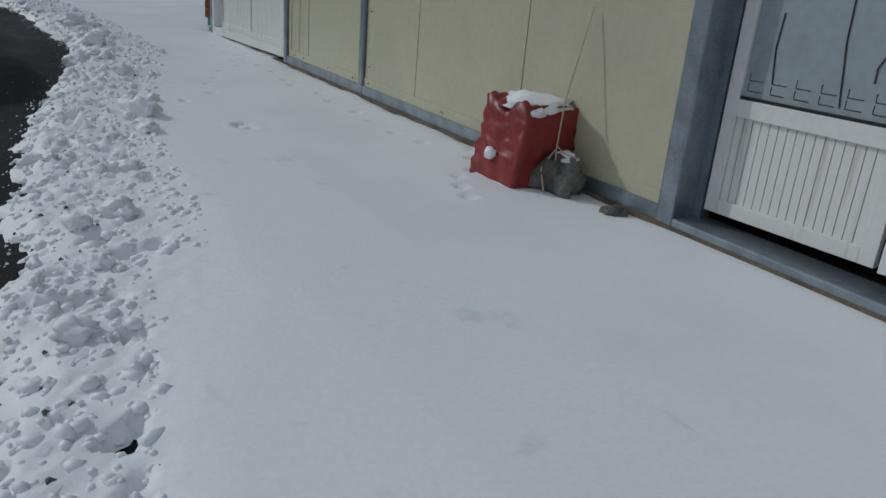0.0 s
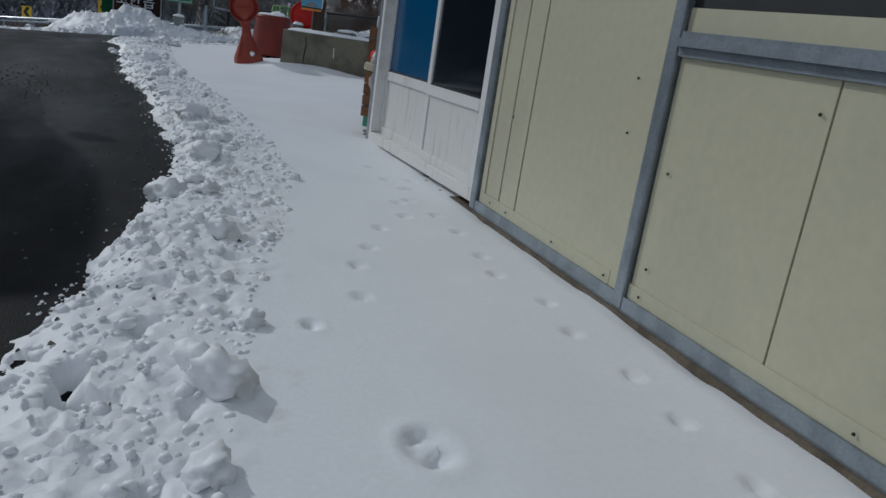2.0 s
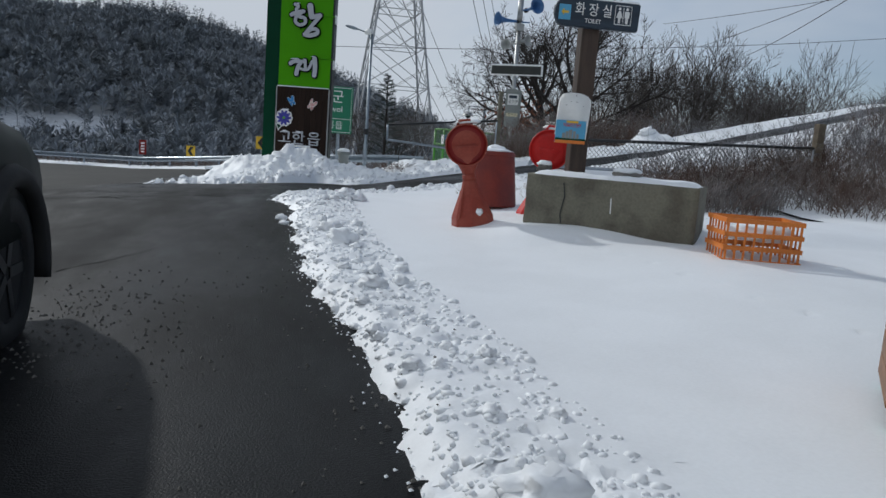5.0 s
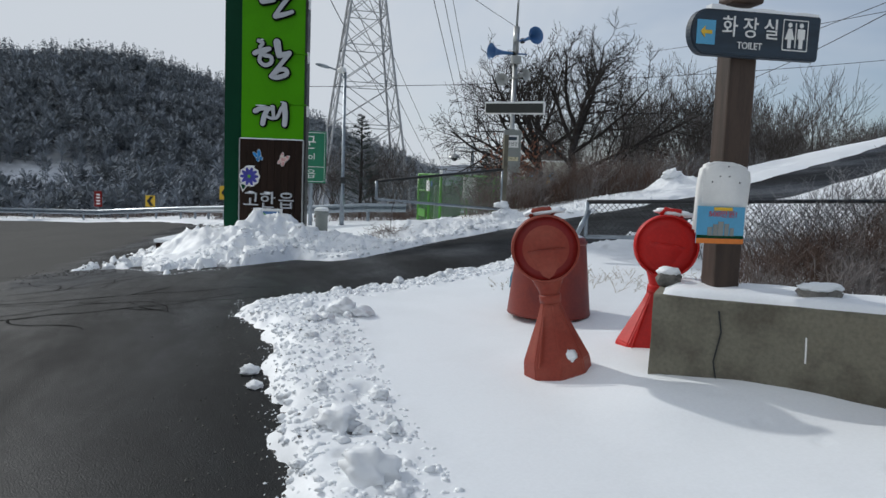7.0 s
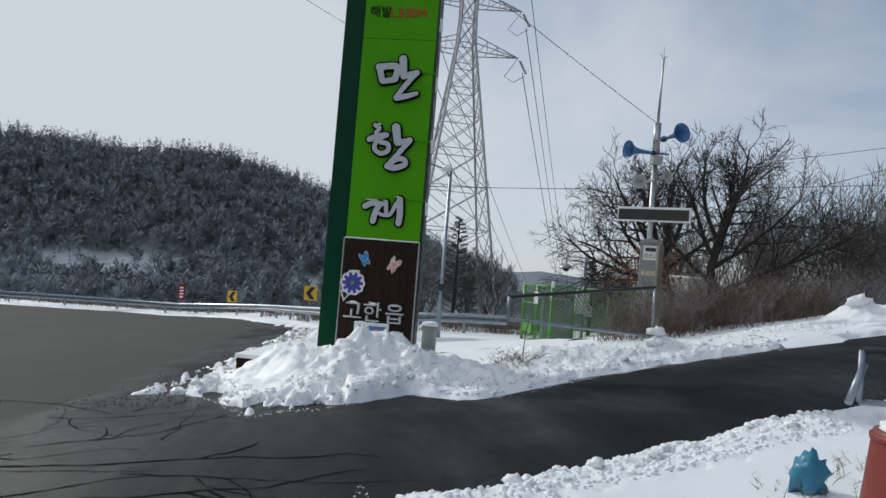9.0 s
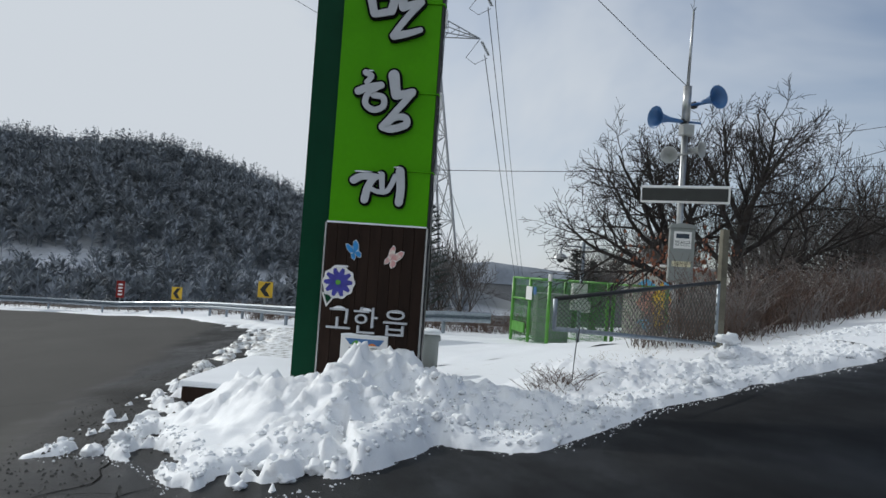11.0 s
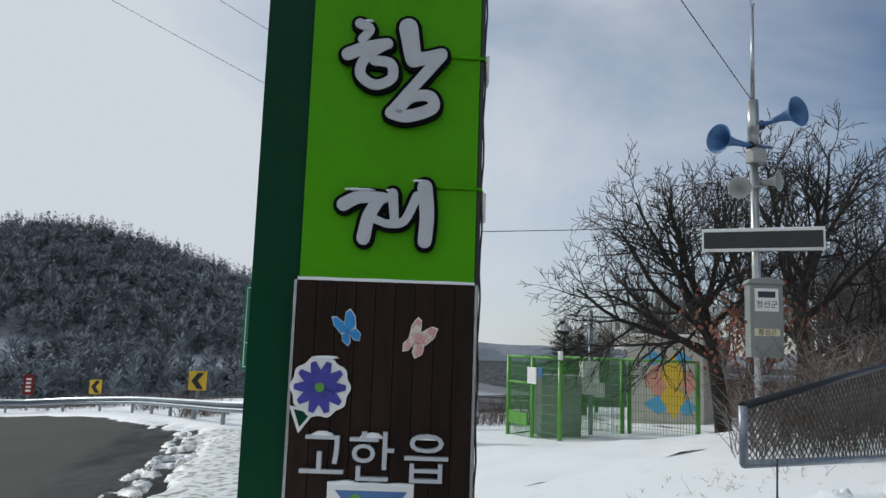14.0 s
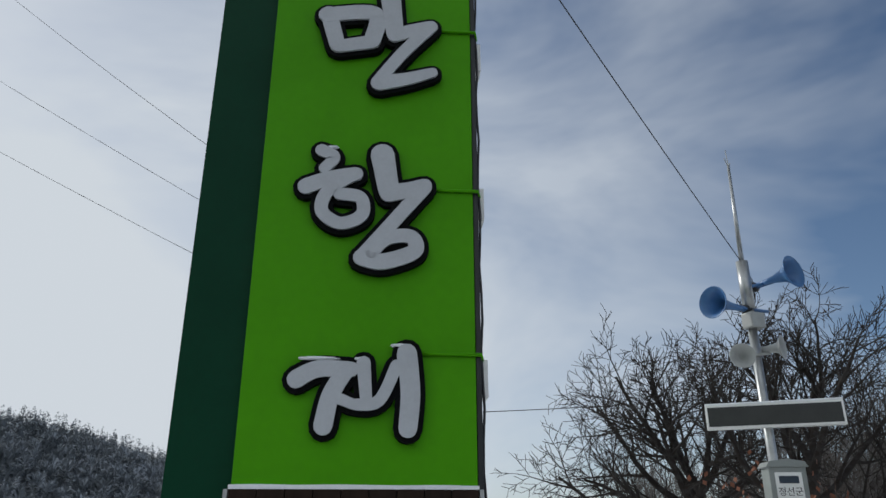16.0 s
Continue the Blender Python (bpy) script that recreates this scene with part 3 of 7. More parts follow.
    for at in spots:
        bm = bmesh.new()
        lathe(bm, [(0.006, 0), (0.005, 0.005)], 6, pose(*at, 0, -90))
        o = part("screw", lean(bm), BLACK, b)
        o.matrix_parent_inverse = Matrix.Translation(-b.location)
    return b, piece


CABIN, cabin_piece = cabin()


def sash_door(name, y0, y1, z0, zsill, ztop, x, glass, label):
    """A framed sash: grooved lower panel, sill rail, glass above."""
    d = thing(name, (x, (y0 + y1) / 2, z0), label, "door", kind="structure")
    inv = Matrix.Translation((-x, -(y0 + y1) / 2, -z0))
    def p(n, dims, m, l="", bevel=0.004):
        o = cube(n, dims, m, d, l, bevel)
        o.matrix_parent_inverse = inv
        return o
    f = 0.06
    p("stile", (x, y0, z0, x + 0.035, y0 + f, ztop), WHITE)
    p("stile", (x, y1 - f, z0, x + 0.035, y1, ztop), WHITE)
    p("bottom_rail", (x, y0 + f, z0, x + 0.035, y1 - f, z0 + 0.06), DOORBOARD)
    p("sill_rail", (x - 0.004, y0 + f, zsill - 0.07, x + 0.035, y1 - f, zsill), WHITE)
    p("top_rail", (x, y0 + f, ztop - 0.06, x + 0.035, y1 - f, ztop), WHITE)
    p("glass", (x + 0.014, y0 + f, zsill, x + 0.020, y1 - f, ztop - 0.06), glass, bevel=0)
    p("gasket", (x + 0.006, y0 + f, zsill, x + 0.014, y1 - f, zsill + 0.012), BLACK, bevel=0)
    n = int((y1 - y0 - 2 * f) / 0.036)
    w = (y1 - y0 - 2 * f) / n
    for k in range(n):
        p("slat", (x + 0.012, y0 + f + k * w + 0.002, z0 + 0.06, x + 0.024, y0 + f + (k + 1) * w - 0.002, zsill - 0.07), DOORBOARD, bevel=0)
    p("slat_backing", (x + 0.024, y0 + f, z0 + 0.06, x + 0.03, y1 - f, zsill - 0.07), BLACK, bevel=0)
    return d


sash_door("door_1", 6.62, 7.58, 0.42, 0.93, 2.1, WX + 0.01, GLASS, "white sash door with grooved panel and dark glass")
sash_door("door_2", 7.52, 8.66, 0.42, 0.93, 2.1, WX + 0.05, BLUEFILM, "white sash door with grooved panel and blue film glass")
cabin_piece("door_frame", (WX - 0.02, 6.54, 0.345, WX + 0.1, 8.72, 0.42), DOORBOARD, "white aluminium door track", bevel=0.006)
cabin_piece("door_frame", (WX - 0.02, 6.54, 0.42, WX + 0.1, 6.615, 2.16), WHITE, bevel=0.006)
cabin_piece("door_frame", (WX - 0.02, 8.66, 0.42, WX + 0.1, 8.72, 2.16), WHITE, bevel=0.006)
cabin_piece("door_frame", (WX - 0.02, 6.615, 2.1, WX + 0.1, 8.66, 2.16), WHITE, bevel=0.006)
cabin_piece("header", (WX, 6.5, 2.16, WX + 0.06, 8.72, 2.35), CREAM)
# the door by the sack, set back behind a grey steel step
sash_door("door_3", 1.25, 1.98, 0.29, 0.765, 2.0, WX + 0.10, FROST, "weathered white sash door with patterned cracked glass")
sash_door("door_4", 0.45, 1.22, 0.29, 0.765, 2.0, WX + 0.07, FROST, "weathered white sash door with patterned cracked glass")
cabin_piece("door_step", (WX - 0.03, 0.4, 0.275, WX + 0.16, 2.03, 0.345), GALV, "worn grey steel door sill", bevel=0.008)
cabin_piece("door_jamb", (WX + 0.10, 1.99, 0.33, WX + 0.16, 2.03, 2.1), GALV)
cabin_piece("header", (WX, 0.4, 2.05, WX + 0.06, 2.13, 2.35), CREAM)
bm = bmesh.new()
for a, b2 in (((1.42, 0.90), (1.40, 1.0)), ((1.52, 0.80), (1.56, 1.25)), ((1.80, 0.84), (1.81, 1.1))):
    tube(bm, [(WX + 0.112, a[0], a[1]), (WX + 0.112, (a[0] + b2[0]) / 2 + 0.012, (a[1] + b2[1]) / 2), (WX + 0.112, b2[0], b2[1])], 0.003, 4)
for k in range(6):
    for z in (0.80, 0.84):
        y = 1.34 + k * 0.1
        tube(bm, [(WX + 0.113, y, z), (WX + 0.113, y + 0.06, z), (WX + 0.113, y + 0.06, z + 0.03)], 0.002, 4)
tagged(part("glass_cracks", bm, CABLE), "dark cracks and taped lines on old glass", "crack", kind="structure")


# ---- sack and stone beside the cabin ----
def lumpy(bm, rad, seed, amp, f, m, sub=3, flat=None):
    r = bmesh.ops.create_icosphere(bm, subdivisions=sub, radius=1)
    for v in r["verts"]:
        n = v.co.normalized()
        k = 1 + amp * noise.fractal(n * f + Vector((seed, seed * 2, 0)), 1.0, 2.0, 4)
        v.co = Vector((n.x * rad[0], n.y * rad[1], n.z * rad[2])) * k
        if flat is not None and v.co.z < flat:
            v.co.z = flat
    for f2 in {q for v in r["verts"] for q in v.link_faces}:
        f2.smooth = True
    place(bm, r["verts"], m)


def sack():
    t = thing("tarpaulin_sack", (2.25, 2.88, gz(2.2, 2.9) + 0.06), "dark red tarpaulin sack of rubbish with snow on top", "sack")
    bm = bmesh.new()
    r = bmesh.ops.create_cube(bm, size=1)
    bmesh.ops.subdivide_edges(bm, edges=bm.edges[:], cuts=14, use_grid_fill=True)
    for v in bm.verts:
        x, y, z = v.co
        h = z + 0.5
        k = 1.0 - 0.12 * h
        q = (abs(2 * x) ** 4 + abs(2 * y) ** 4) ** 0.25
        if q > 0:
            sc = max(abs(2 * x), abs(2 * y)) / q * 0.16 + 0.84
            x, y = x * sc, y * sc
        fold = 0.03 * noise.noise((x * 5, y * 5, z * 3.5)) + 0.016 * noise.noise((x * 14, y * 14, z * 9)) + 0.012 * math.sin(z * 30 + 9 * y + 6 * noise.noise((x * 3, y * 3, z * 2)))
        v.co = Vector((x * 0.36 * k * (1 + fold * 2.2), y * 0.38 * k * (1 + fold * 2.2), 0.37 * h + fold * 0.7 * h + 0.02 * (h > 0.98) * math.sin(y * 9 + x * 4)))
        if h > 0.95 and abs(y) > 0.36:
            v.co.z += 0.025 * (1 if y < 0 else 0.5)
        v.co.x += 0.05 * h
    for f in bm.faces:
        f.smooth = True
    part("bag", bm, SACK, t)
    bm = bmesh.new()
    lumpy(bm, (0.155, 0.19, 0.05), 3, 0.35, 2.0, pose(0.05, 0.0, 0.38), flat=-0.02)
    lumpy(bm, (0.06, 0.09, 0.03), 5, 0.3, 2.0, pose(-0.05, -0.10, 0.365))
    spot = bmesh.new()
    lumpy(spot, (0.025, 0.035, 0.03), 6, 0.3, 2.0, pose(-0.17, 0.02, 0.14))
    part("snow_spot", spot, SNOW, t)
    part("snow_cap", bm, SNOW, t, "snow settled in the top")
    bm = bmesh.new()
    tube(bm, [(0.17, -0.2, 0.85), (0.07, -0.2, 0.42), (0.02, -0.24, 0.2), (0.0, -0.28, 0.02)], 0.004, 5)
    tube(bm, [(0.03, -0.23, 0.22), (0.02, -0.30, 0.20), (0.05, -0.36, 0.19)], 0.004, 5)
    tube(bm, [(0.03, -0.22, 0.20), (-0.06, -0.24, 0.12), (-0.05, -0.27, 0.0)], 0.004, 5)
    part("cord", bm, CORD, t, "pale tied cord")
    bm = bmesh.new()
    lumpy(bm, (0.12, 0.15, 0.12), 11, 0.5, 1.6, pose(2.31, 2.66, gz(2.26, 2.6) + 0.13))
    s = part("stone", bm, STONE)
    tagged(s, "rough grey stone holding down the sack cord", "stone")
    bm = bmesh.new()
    lumpy(bm, (0.05, 0.07, 0.03), 12, 0.3, 2, pose(2.33, 2.62, gz(2.26, 2.6) + 0.235))
    tagged(part("snow_patch", bm, SNOW), "small patch of snow on a stone", "snow")
    bm = bmesh.new()
    lumpy(bm, (0.06, 0.05, 0.03), 17, 0.5, 2, pose(2.33, 2.28, gz(2.3, 2.3) + 0.075))
    tagged(part("stone", bm, STONE), "small flat grey stone in the snow", "stone")


sack()


# ---- lettering ----
def words(name, text, size, material, m, depth=0.01, parent=None, label="", grow=0.0, align="CENTER"):
    c = bpy.data.curves.new(name, "FONT")
    c.body, c.size, c.extrude, c.offset = text, size, depth / 2, grow
    c.align_x, c.align_y = align, "CENTER"
    c.resolution_u = 3
    tmp = bpy.data.objects.new("tmp", c)
    me = bpy.data.meshes.new_from_object(tmp)
    bpy.data.objects.remove(tmp)
    me.transform(m @ pose(0, 0, 0, 90))
    me.materials.clear()
    me.materials.append(material)
    ob = new(name, me)
    if parent is not None:
        ob.parent = parent
    return tagged(ob, label)


def brush(bm, strokes, widths, y, depth, grow=0.0, steps=7):
    """Brush strokes in x and z: rounded overlapping plates along smooth lines."""
    lift = 0
    for pts, w in zip(strokes, widths):
        pts = [Vector((p[0], 0, p[1])) for p in pts]
        line = []
        for i in range(len(pts) - 1):
            p0, p1, p2, p3 = pts[max(i - 1, 0)], pts[i], pts[i + 1], pts[min(i + 2, len(pts) - 1)]
            for k in range(steps):
                t = k / steps
                line.append(0.5 * ((2 * p1) + (p2 - p0) * t + (2 * p0 - 5 * p1 + 4 * p2 - p3) * t * t + (3 * p1 - p0 - 3 * p2 + p3) * t ** 3))
        line.append(pts[-1])
        n = len(line)
        left, right = [], []
        for i, p in enumerate(line):
            d = (line[min(i + 1, n - 1)] - line[max(i - 1, 0)]).normalized()
            side_v = Vector((-d.z, 0, d.x))
            u = i / (n - 1)
            ww = (w[0] * (1 - u) + w[1] * u) / 2 + grow
            left.append(p + side_v * ww)
            right.append(p - side_v * ww)
        def capped(c, d, w2):
            a0 = math.atan2(d.z, d.x)
            return [c + Vector((math.cos(a0 + s), 0, math.sin(a0 + s))) * w2 for s in (-1.0, -0.5, 0, 0.5, 1.0)]
        dz_end = (line[-1] - line[-2]).normalized()
        dz_start = (line[0] - line[1]).normalized()
        yy = y - lift * 0.0012
        lift += 1
        # quads along the stroke plus fans at its ends, as one plate
        def plate(ring):
            f = [bm.verts.new((q.x, yy, q.z)) for q in ring]
            b = [bm.verts.new((q.x, yy + depth, q.z)) for q in ring]
            bm.faces.new(f)
            for i in range(len(f)):
                j = (i + 1) % len(f)
                bm.faces.new((f[i], b[i], b[j], f[j]))
        for i in range(n - 1):
            plate([left[i], left[i + 1], right[i + 1], right[i]])
        plate(capped(line[-1], dz_end, w[1] / 2 + grow) + [left[-1], right[-1]][::1])
        plate(capped(line[0], dz_start, w[0] / 2 + grow) + [right[0], left[0]])
    bmesh.ops.recalc_face_normals(bm, faces=bm.faces[:])


MAN = [[(0.30, 4.97), (0.36, 4.75)], [(0.29, 4.96), (0.57, 4.98), (0.56, 4.79)], [(0.37, 4.74), (0.56, 4.78)],
       [(0.66, 5.10), (0.69, 4.84)], [(0.69, 4.83), (0.80, 4.87), (0.90, 4.90)], [(0.89, 4.89), (0.74, 4.71), (0.60, 4.51)], [(0.61, 4.50), (0.76, 4.53), (0.91, 4.58)]]
MANW = [(0.10, 0.09), (0.10, 0.10), (0.08, 0.09), (0.12, 0.10), (0.09, 0.08), (0.08, 0.07), (0.10, 0.06)]
HANG = [[(0.31, 4.06), (0.38, 4.02), (0.33, 3.95)], [(0.24, 3.84), (0.36, 3.89), (0.50, 3.92)], [(0.50, 3.92), (0.36, 3.82), (0.33, 3.70), (0.43, 3.63), (0.54, 3.68), (0.53, 3.78), (0.42, 3.80)],
        [(0.64, 4.04), (0.68, 3.82)], [(0.68, 3.81), (0.78, 3.83), (0.87, 3.86)], [(0.87, 3.85), (0.72, 3.66), (0.55, 3.45)],
        [(0.55, 3.44), (0.66, 3.42), (0.82, 3.48), (0.80, 3.56), (0.68, 3.55), (0.60, 3.47)]]
HANGW = [(0.07, 0.06), (0.09, 0.08), (0.07, 0.07), (0.13, 0.11), (0.10, 0.08), (0.08, 0.07), (0.09, 0.07)]
JAE = [[(0.26, 2.81), (0.36, 2.86), (0.52, 2.86)], [(0.50, 2.86), (0.43, 2.74), (0.40, 2.59)], [(0.44, 2.73), (0.54, 2.69)],
       [(0.58, 2.89), (0.60, 2.70)], [(0.55, 2.69), (0.66, 2.71), (0.74, 2.88)], [(0.79, 2.94), (0.81, 2.75), (0.80, 2.58)]]
JAEW = [(0.09, 0.075), (0.08, 0.09), (0.055, 0.05), (0.07, 0.055), (0.055, 0.06), (0.10, 0.09)]


# ---- the pylon ----
def pylon():
    base = (0.094, 24.225, 0.3)
    t = thing("sign_pylon", base, "tall lime and dark green sign pylon with brown boarded foot", "sign", rz=-16.5)
    Z = -0.3
    def p(n, dims, m, l="", bevel=0.004):
        d = list(dims); d[2] += Z; d[5] += Z
        return cube(n, d, m, t, l, bevel)
    W = 1.145
    p("green_face", (0.0, 0.05, 2.23, W, 0.34, 5.33), LIME, "smooth lime green sheet")
    p("green_face", (0.0, 0.052, 5.336, W, 0.34, 7.6), LIME)
    p("side_fin", (-0.325, 0.10, 0.3, -0.003, 0.36, 7.7), DKGREEN, "dark green sheet side")
    p("side_edge", (W + 0.003, 0.06, 0.3, W + 0.03, 0.36, 7.6), BLACK)
    n = 9
    for k in range(n):
        w = W / n
        p("board", (k * w + 0.002, 0.0, 0.3, (k + 1) * w - 0.002, 0.049, 2.22), BROWN, bevel=0.002)
    p("board_backing", (0.0, 0.05, 0.3, W, 0.34, 2.222), BLACK)
    p("corner_strip", (-0.022, -0.006, 0.3, -0.002, 0.05, 2.22), STEEL, "bare metal corner strip")
    p("corner_strip", (W + 0.002, -0.006, 0.3, W + 0.022, 0.05, 2.22), STEEL)
    bm = bmesh.new()
    for k in range(40):
        u = (k + 0.5) / 40 * W
        h = 0.012 + 0.018 * max(0, noise.noise((u * 3.1, 7, 0)) + 0.4)
        box(bm, u - W / 80 - 0.001, -0.004, 2.22 + Z, u + W / 80 + 0.001, 0.05, 2.22 + h + Z)
    part("snow_ledge", bm, SNOW, t, "thin snow on the ledge")
    def put(o):
        o.matrix_parent_inverse = pose(0.010, 0, Z - 0.085)
        return o
    for nm, st, wd in (("letter", MAN, MANW), ("letter", HANG, HANGW), ("letter", JAE, JAEW)):
        bm = bmesh.new(); brush(bm, st, wd, 0.012, 0.038, 0.026); put(part("letter_back", bm, LETTERBACK, t, "black raised letter backing"))
        bm = bmesh.new(); brush(bm, st, wd, -0.004, 0.014); put(part(nm, bm, LETTER, t, "grey white brush lettering"))
    bm = bmesh.new()
    for u, z, w in ((0.76, 2.985, 0.05), (0.36, 2.915, 0.10), (0.56, 2.915, 0.03), (0.37, 4.085, 0.03), (0.67, 5.14, 0.03)):
        lumpy(bm, (w, 0.018, 0.010), u * 9, 0.3, 2, pose(u, 0.015, z))
    put(part("snow_trace", bm, SNOW, t))
    for z, u0 in ((4.905, 0.93), (3.855, 0.89), (2.95, 0.84)):
        bm = bmesh.new()
        tube(bm, [(u0, 0.04, z), (W + 0.02, 0.04, z), (W + 0.03, 0.09, z - 0.02)], 0.010, 6)
        put(part("cable_pipe", bm, LIME, t))
    for z in (2.66, 3.62, 4.58, 5.5):
        p("junction_box", (W + 0.031, 0.08, z, W + 0.065, 0.2, z + 0.19), PAINTWHITE, "small white junction box")
    bm = bmesh.new()
    pts = [(W + 0.036, 0.07, 0.5 + 0.15 * k + Z) for k in range(34)]
    pts = [(x + 0.006 * math.sin(k * 1.9), y, z) for k, (x, y, z) in enumerate(pts)]
    tube(bm, pts, 0.007, 5)
    part("cable", bm, CABLE, t)
    # town name
    for ch, u in (("고", 0.20), ("한", 0.505), ("읍", 0.85)):
        o = put(words("letter", ch, 0.335, LETTER, pose(u + 0.012, -0.03, 1.185), 0.05, t, "raised pale grey letter"))
        bm = bmesh.new()
        lumpy(bm, (0.075, 0.024, 0.030), u * 31, 0.25, 2, pose(u + 0.012, -0.03, 1.325), flat=-0.004)
        put(part("snow_trace", bm, SNOW, t))
    # county plate
    pl = put(cube("plate", (0.25, -0.022, 0.745, 0.79, 0.0, 1.03), PAINTWHITE, t, "white plate with a coloured landscape mark", 0.004))
    def flat_mark(n, outline, m, yy=-0.026):
        bm = bmesh.new()
        slab(bm, outline, 0.003, pose(0, yy, 0))
        return put(part(n, bm, m, t))
    flat_mark("mark", [(0.30, 1.0), (0.75, 1.0), (0.70, 0.93), (0.36, 0.93)], BLUEHORN)
    flat_mark("mark", [(0.37, 0.93), (0.40, 0.965), (0.43, 0.985), (0.46, 0.965), (0.50, 0.93)], FENCEGREEN, -0.03)
    flat_mark("mark", [(0.56, 0.93), (0.60, 0.955), (0.63, 0.955), (0.67, 0.93)], ORANGE, -0.03)
    put(words("lettering", "정선군", 0.13, BLACK, pose(0.52, -0.025, 0.84), 0.004, t, "small black county name"))
    bm = bmesh.new()
    for k in range(20):
        u = 0.25 + 0.54 * (k + 0.5) / 20
        box(bm, u - 0.0136, -0.03, 1.03, u + 0.0136, 0.0, 1.045 + 0.02 * max(0, noise.noise((u * 7, 1, 0)) + 0.3))
    put(part("snow_trace", bm, SNOW, t))
    # flower and butterflies, cut boards with white rims
    def flower(u, z, r):
        bm = bmesh.new()
        for k in range(10):
            a = k * math.tau / 10
            ol = [(u + r * 0.12 * math.cos(a + 1.6), z + r * 0.12 * math.sin(a + 1.6)), (u + r * 0.66 * math.cos(a + 0.30), z + r * 0.66 * math.sin(a + 0.30)),
                  (u + r * math.cos(a + 0.1), z + r * math.sin(a + 0.1)), (u + r * math.cos(a - 0.1), z + r * math.sin(a - 0.1)),
                  (u + r * 0.66 * math.cos(a - 0.30), z + r * 0.66 * math.sin(a - 0.30)), (u + r * 0.12 * math.cos(a - 1.6), z + r * 0.12 * math.sin(a - 1.6))]
            slab(bm, ol, 0.004, pose(0, -0.034 - 0.0016 * (k % 3), 0))
        put(part("flower", bm, PETAL, t, "violet blue flower cut-out"))
        bm = bmesh.new()
        ol = [(u + r * (1.13 + 0.05 * math.cos(10 * a)) * math.cos(a), z + r * (1.13 + 0.05 * math.cos(10 * a)) * math.sin(a)) for a in [k * math.tau / 60 for k in range(60)]]
        slab(bm, ol, 0.02, pose(0, -0.026, 0))
        slab(bm, [(u - 0.19, z - 0.12), (u - 0.02, z - 0.15), (u - 0.125, z - 0.29)], 0.012, pose(0, -0.018, 0))
        put(part("flower_rim", bm, PAINTWHITE, t, "white rim"))
        bm = bmesh.new()
        slab(bm, [(u - 0.16, z - 0.14), (u - 0.05, z - 0.165), (u - 0.118, z - 0.25)], 0.003, pose(0, -0.024, 0))
        put(part("leaf", bm, DKGREEN, t))
        bm = bmesh.new(); lathe(bm, [(0.03, 0), (0.03, 0.01)], 12, pose(u, -0.035, z, 90)); put(part("flower_heart", bm, FENCEGREEN, t))
        bm = bmesh.new(); lumpy(bm, (0.085, 0.015, 0.012), 4, 0.3, 2, pose(u + 0.02, -0.02, z + r * 1.13)); put(part("snow_trace", bm, SNOW, t))
    flower(0.175, 1.625, 0.165)
    def butterfly(u, z, s, m, turn):
        wings = [[(0, 0), (0.02, 0.5), (0.3, 0.95), (0.55, 1.0), (0.62, 0.6), (0.45, 0.15)], [(0, 0), (0.42, 0.02), (0.52, -0.3), (0.35, -0.6), (0.12, -0.45)]]
        c, q = math.cos(turn), math.sin(turn)
        for grow, mm, yy, nm in ((1.16, PAINTWHITE, -0.018, "wing_rim"), (1.0, m, -0.024, "wing")):
            bm = bmesh.new()
            for sx in (1, -0.82):
                for w in wings:
                    cx, cz = sum(a for a, _ in w) / len(w), sum(b for _, b in w) / len(w)
                    ol = [((cx + (a - cx) * grow) * sx * s, (cz + (b - cz) * grow) * s) for a, b in w]
                    slab(bm, [(u + a * c - b * q, z + a * q + b * c) for a, b in ol], 0.006 if mm is m else 0.016, pose(0, yy + 0.001 * sx, 0))
            put(part(nm, bm, mm, t, "butterfly cut-out"))
    butterfly(0.335, 1.975, 0.125, WINGBLUE, 0.45)
    butterfly(0.765, 1.925, 0.14, WINGPINK, -0.5)
    # upper small lettering
    put(words("lettering", "해발", 0.19, CARPAINT, pose(0.24, 0.045, 5.83), 0.012, t, "small dark lettering"))
    put(words("lettering", "1,330M", 0.20, RED, pose(0.66, 0.045, 5.83), 0.012, t, "small red lettering"))
    # plinth
    pt = thing("sign_plinth", (-0.3, 24.9, gz(-0.3, 24.9)), "low brown timber plinth covered with snow", "plinth", rz=-16.5)
    cube("plinth_body", (-0.80, -1.0, -0.4, 1.5, 1.4, 0.22), BROWN, pt, bevel=0.01)
    bm = bmesh.new()
    box(bm, -0.83, -1.03, 0.22, 1.5, 1.4, 0.29, bevel=0.03)
    part("snow_cover", bm, SNOW, pt, "smooth layer of snow")


pylon()


# ---- concrete wall, hourglass markers, drum ----
def chip_box(name, L, D, H, material, parent, seed, amp=0.012, cuts=24):
    bm = bmesh.new()
    r = bmesh.ops.create_cube(bm, size=1)
    bmesh.ops.subdivide_edges(bm, edges=bm.edges[:], cuts=cuts, use_grid_fill=True)
    for v in bm.verts:
        p = Vector((v.co.x * L, v.co.y * D, (v.co.z + 0.5) * H))
        n = noise.fractal(p * 3 + Vector((seed, 0, 0)), 1.0, 2.0, 4)
        e = sum(abs(abs(c) - 0.5) < 0.03 for c in v.co)
        p *= 1 - amp * 0.3 * n
        p += Vector((0, amp * n, amp * 0.6 * n)) * (1 if e < 2 else 1.6)
        v.co = p
    for f in bm.faces:
        f.smooth = True
    return part(name, bm, material, parent)


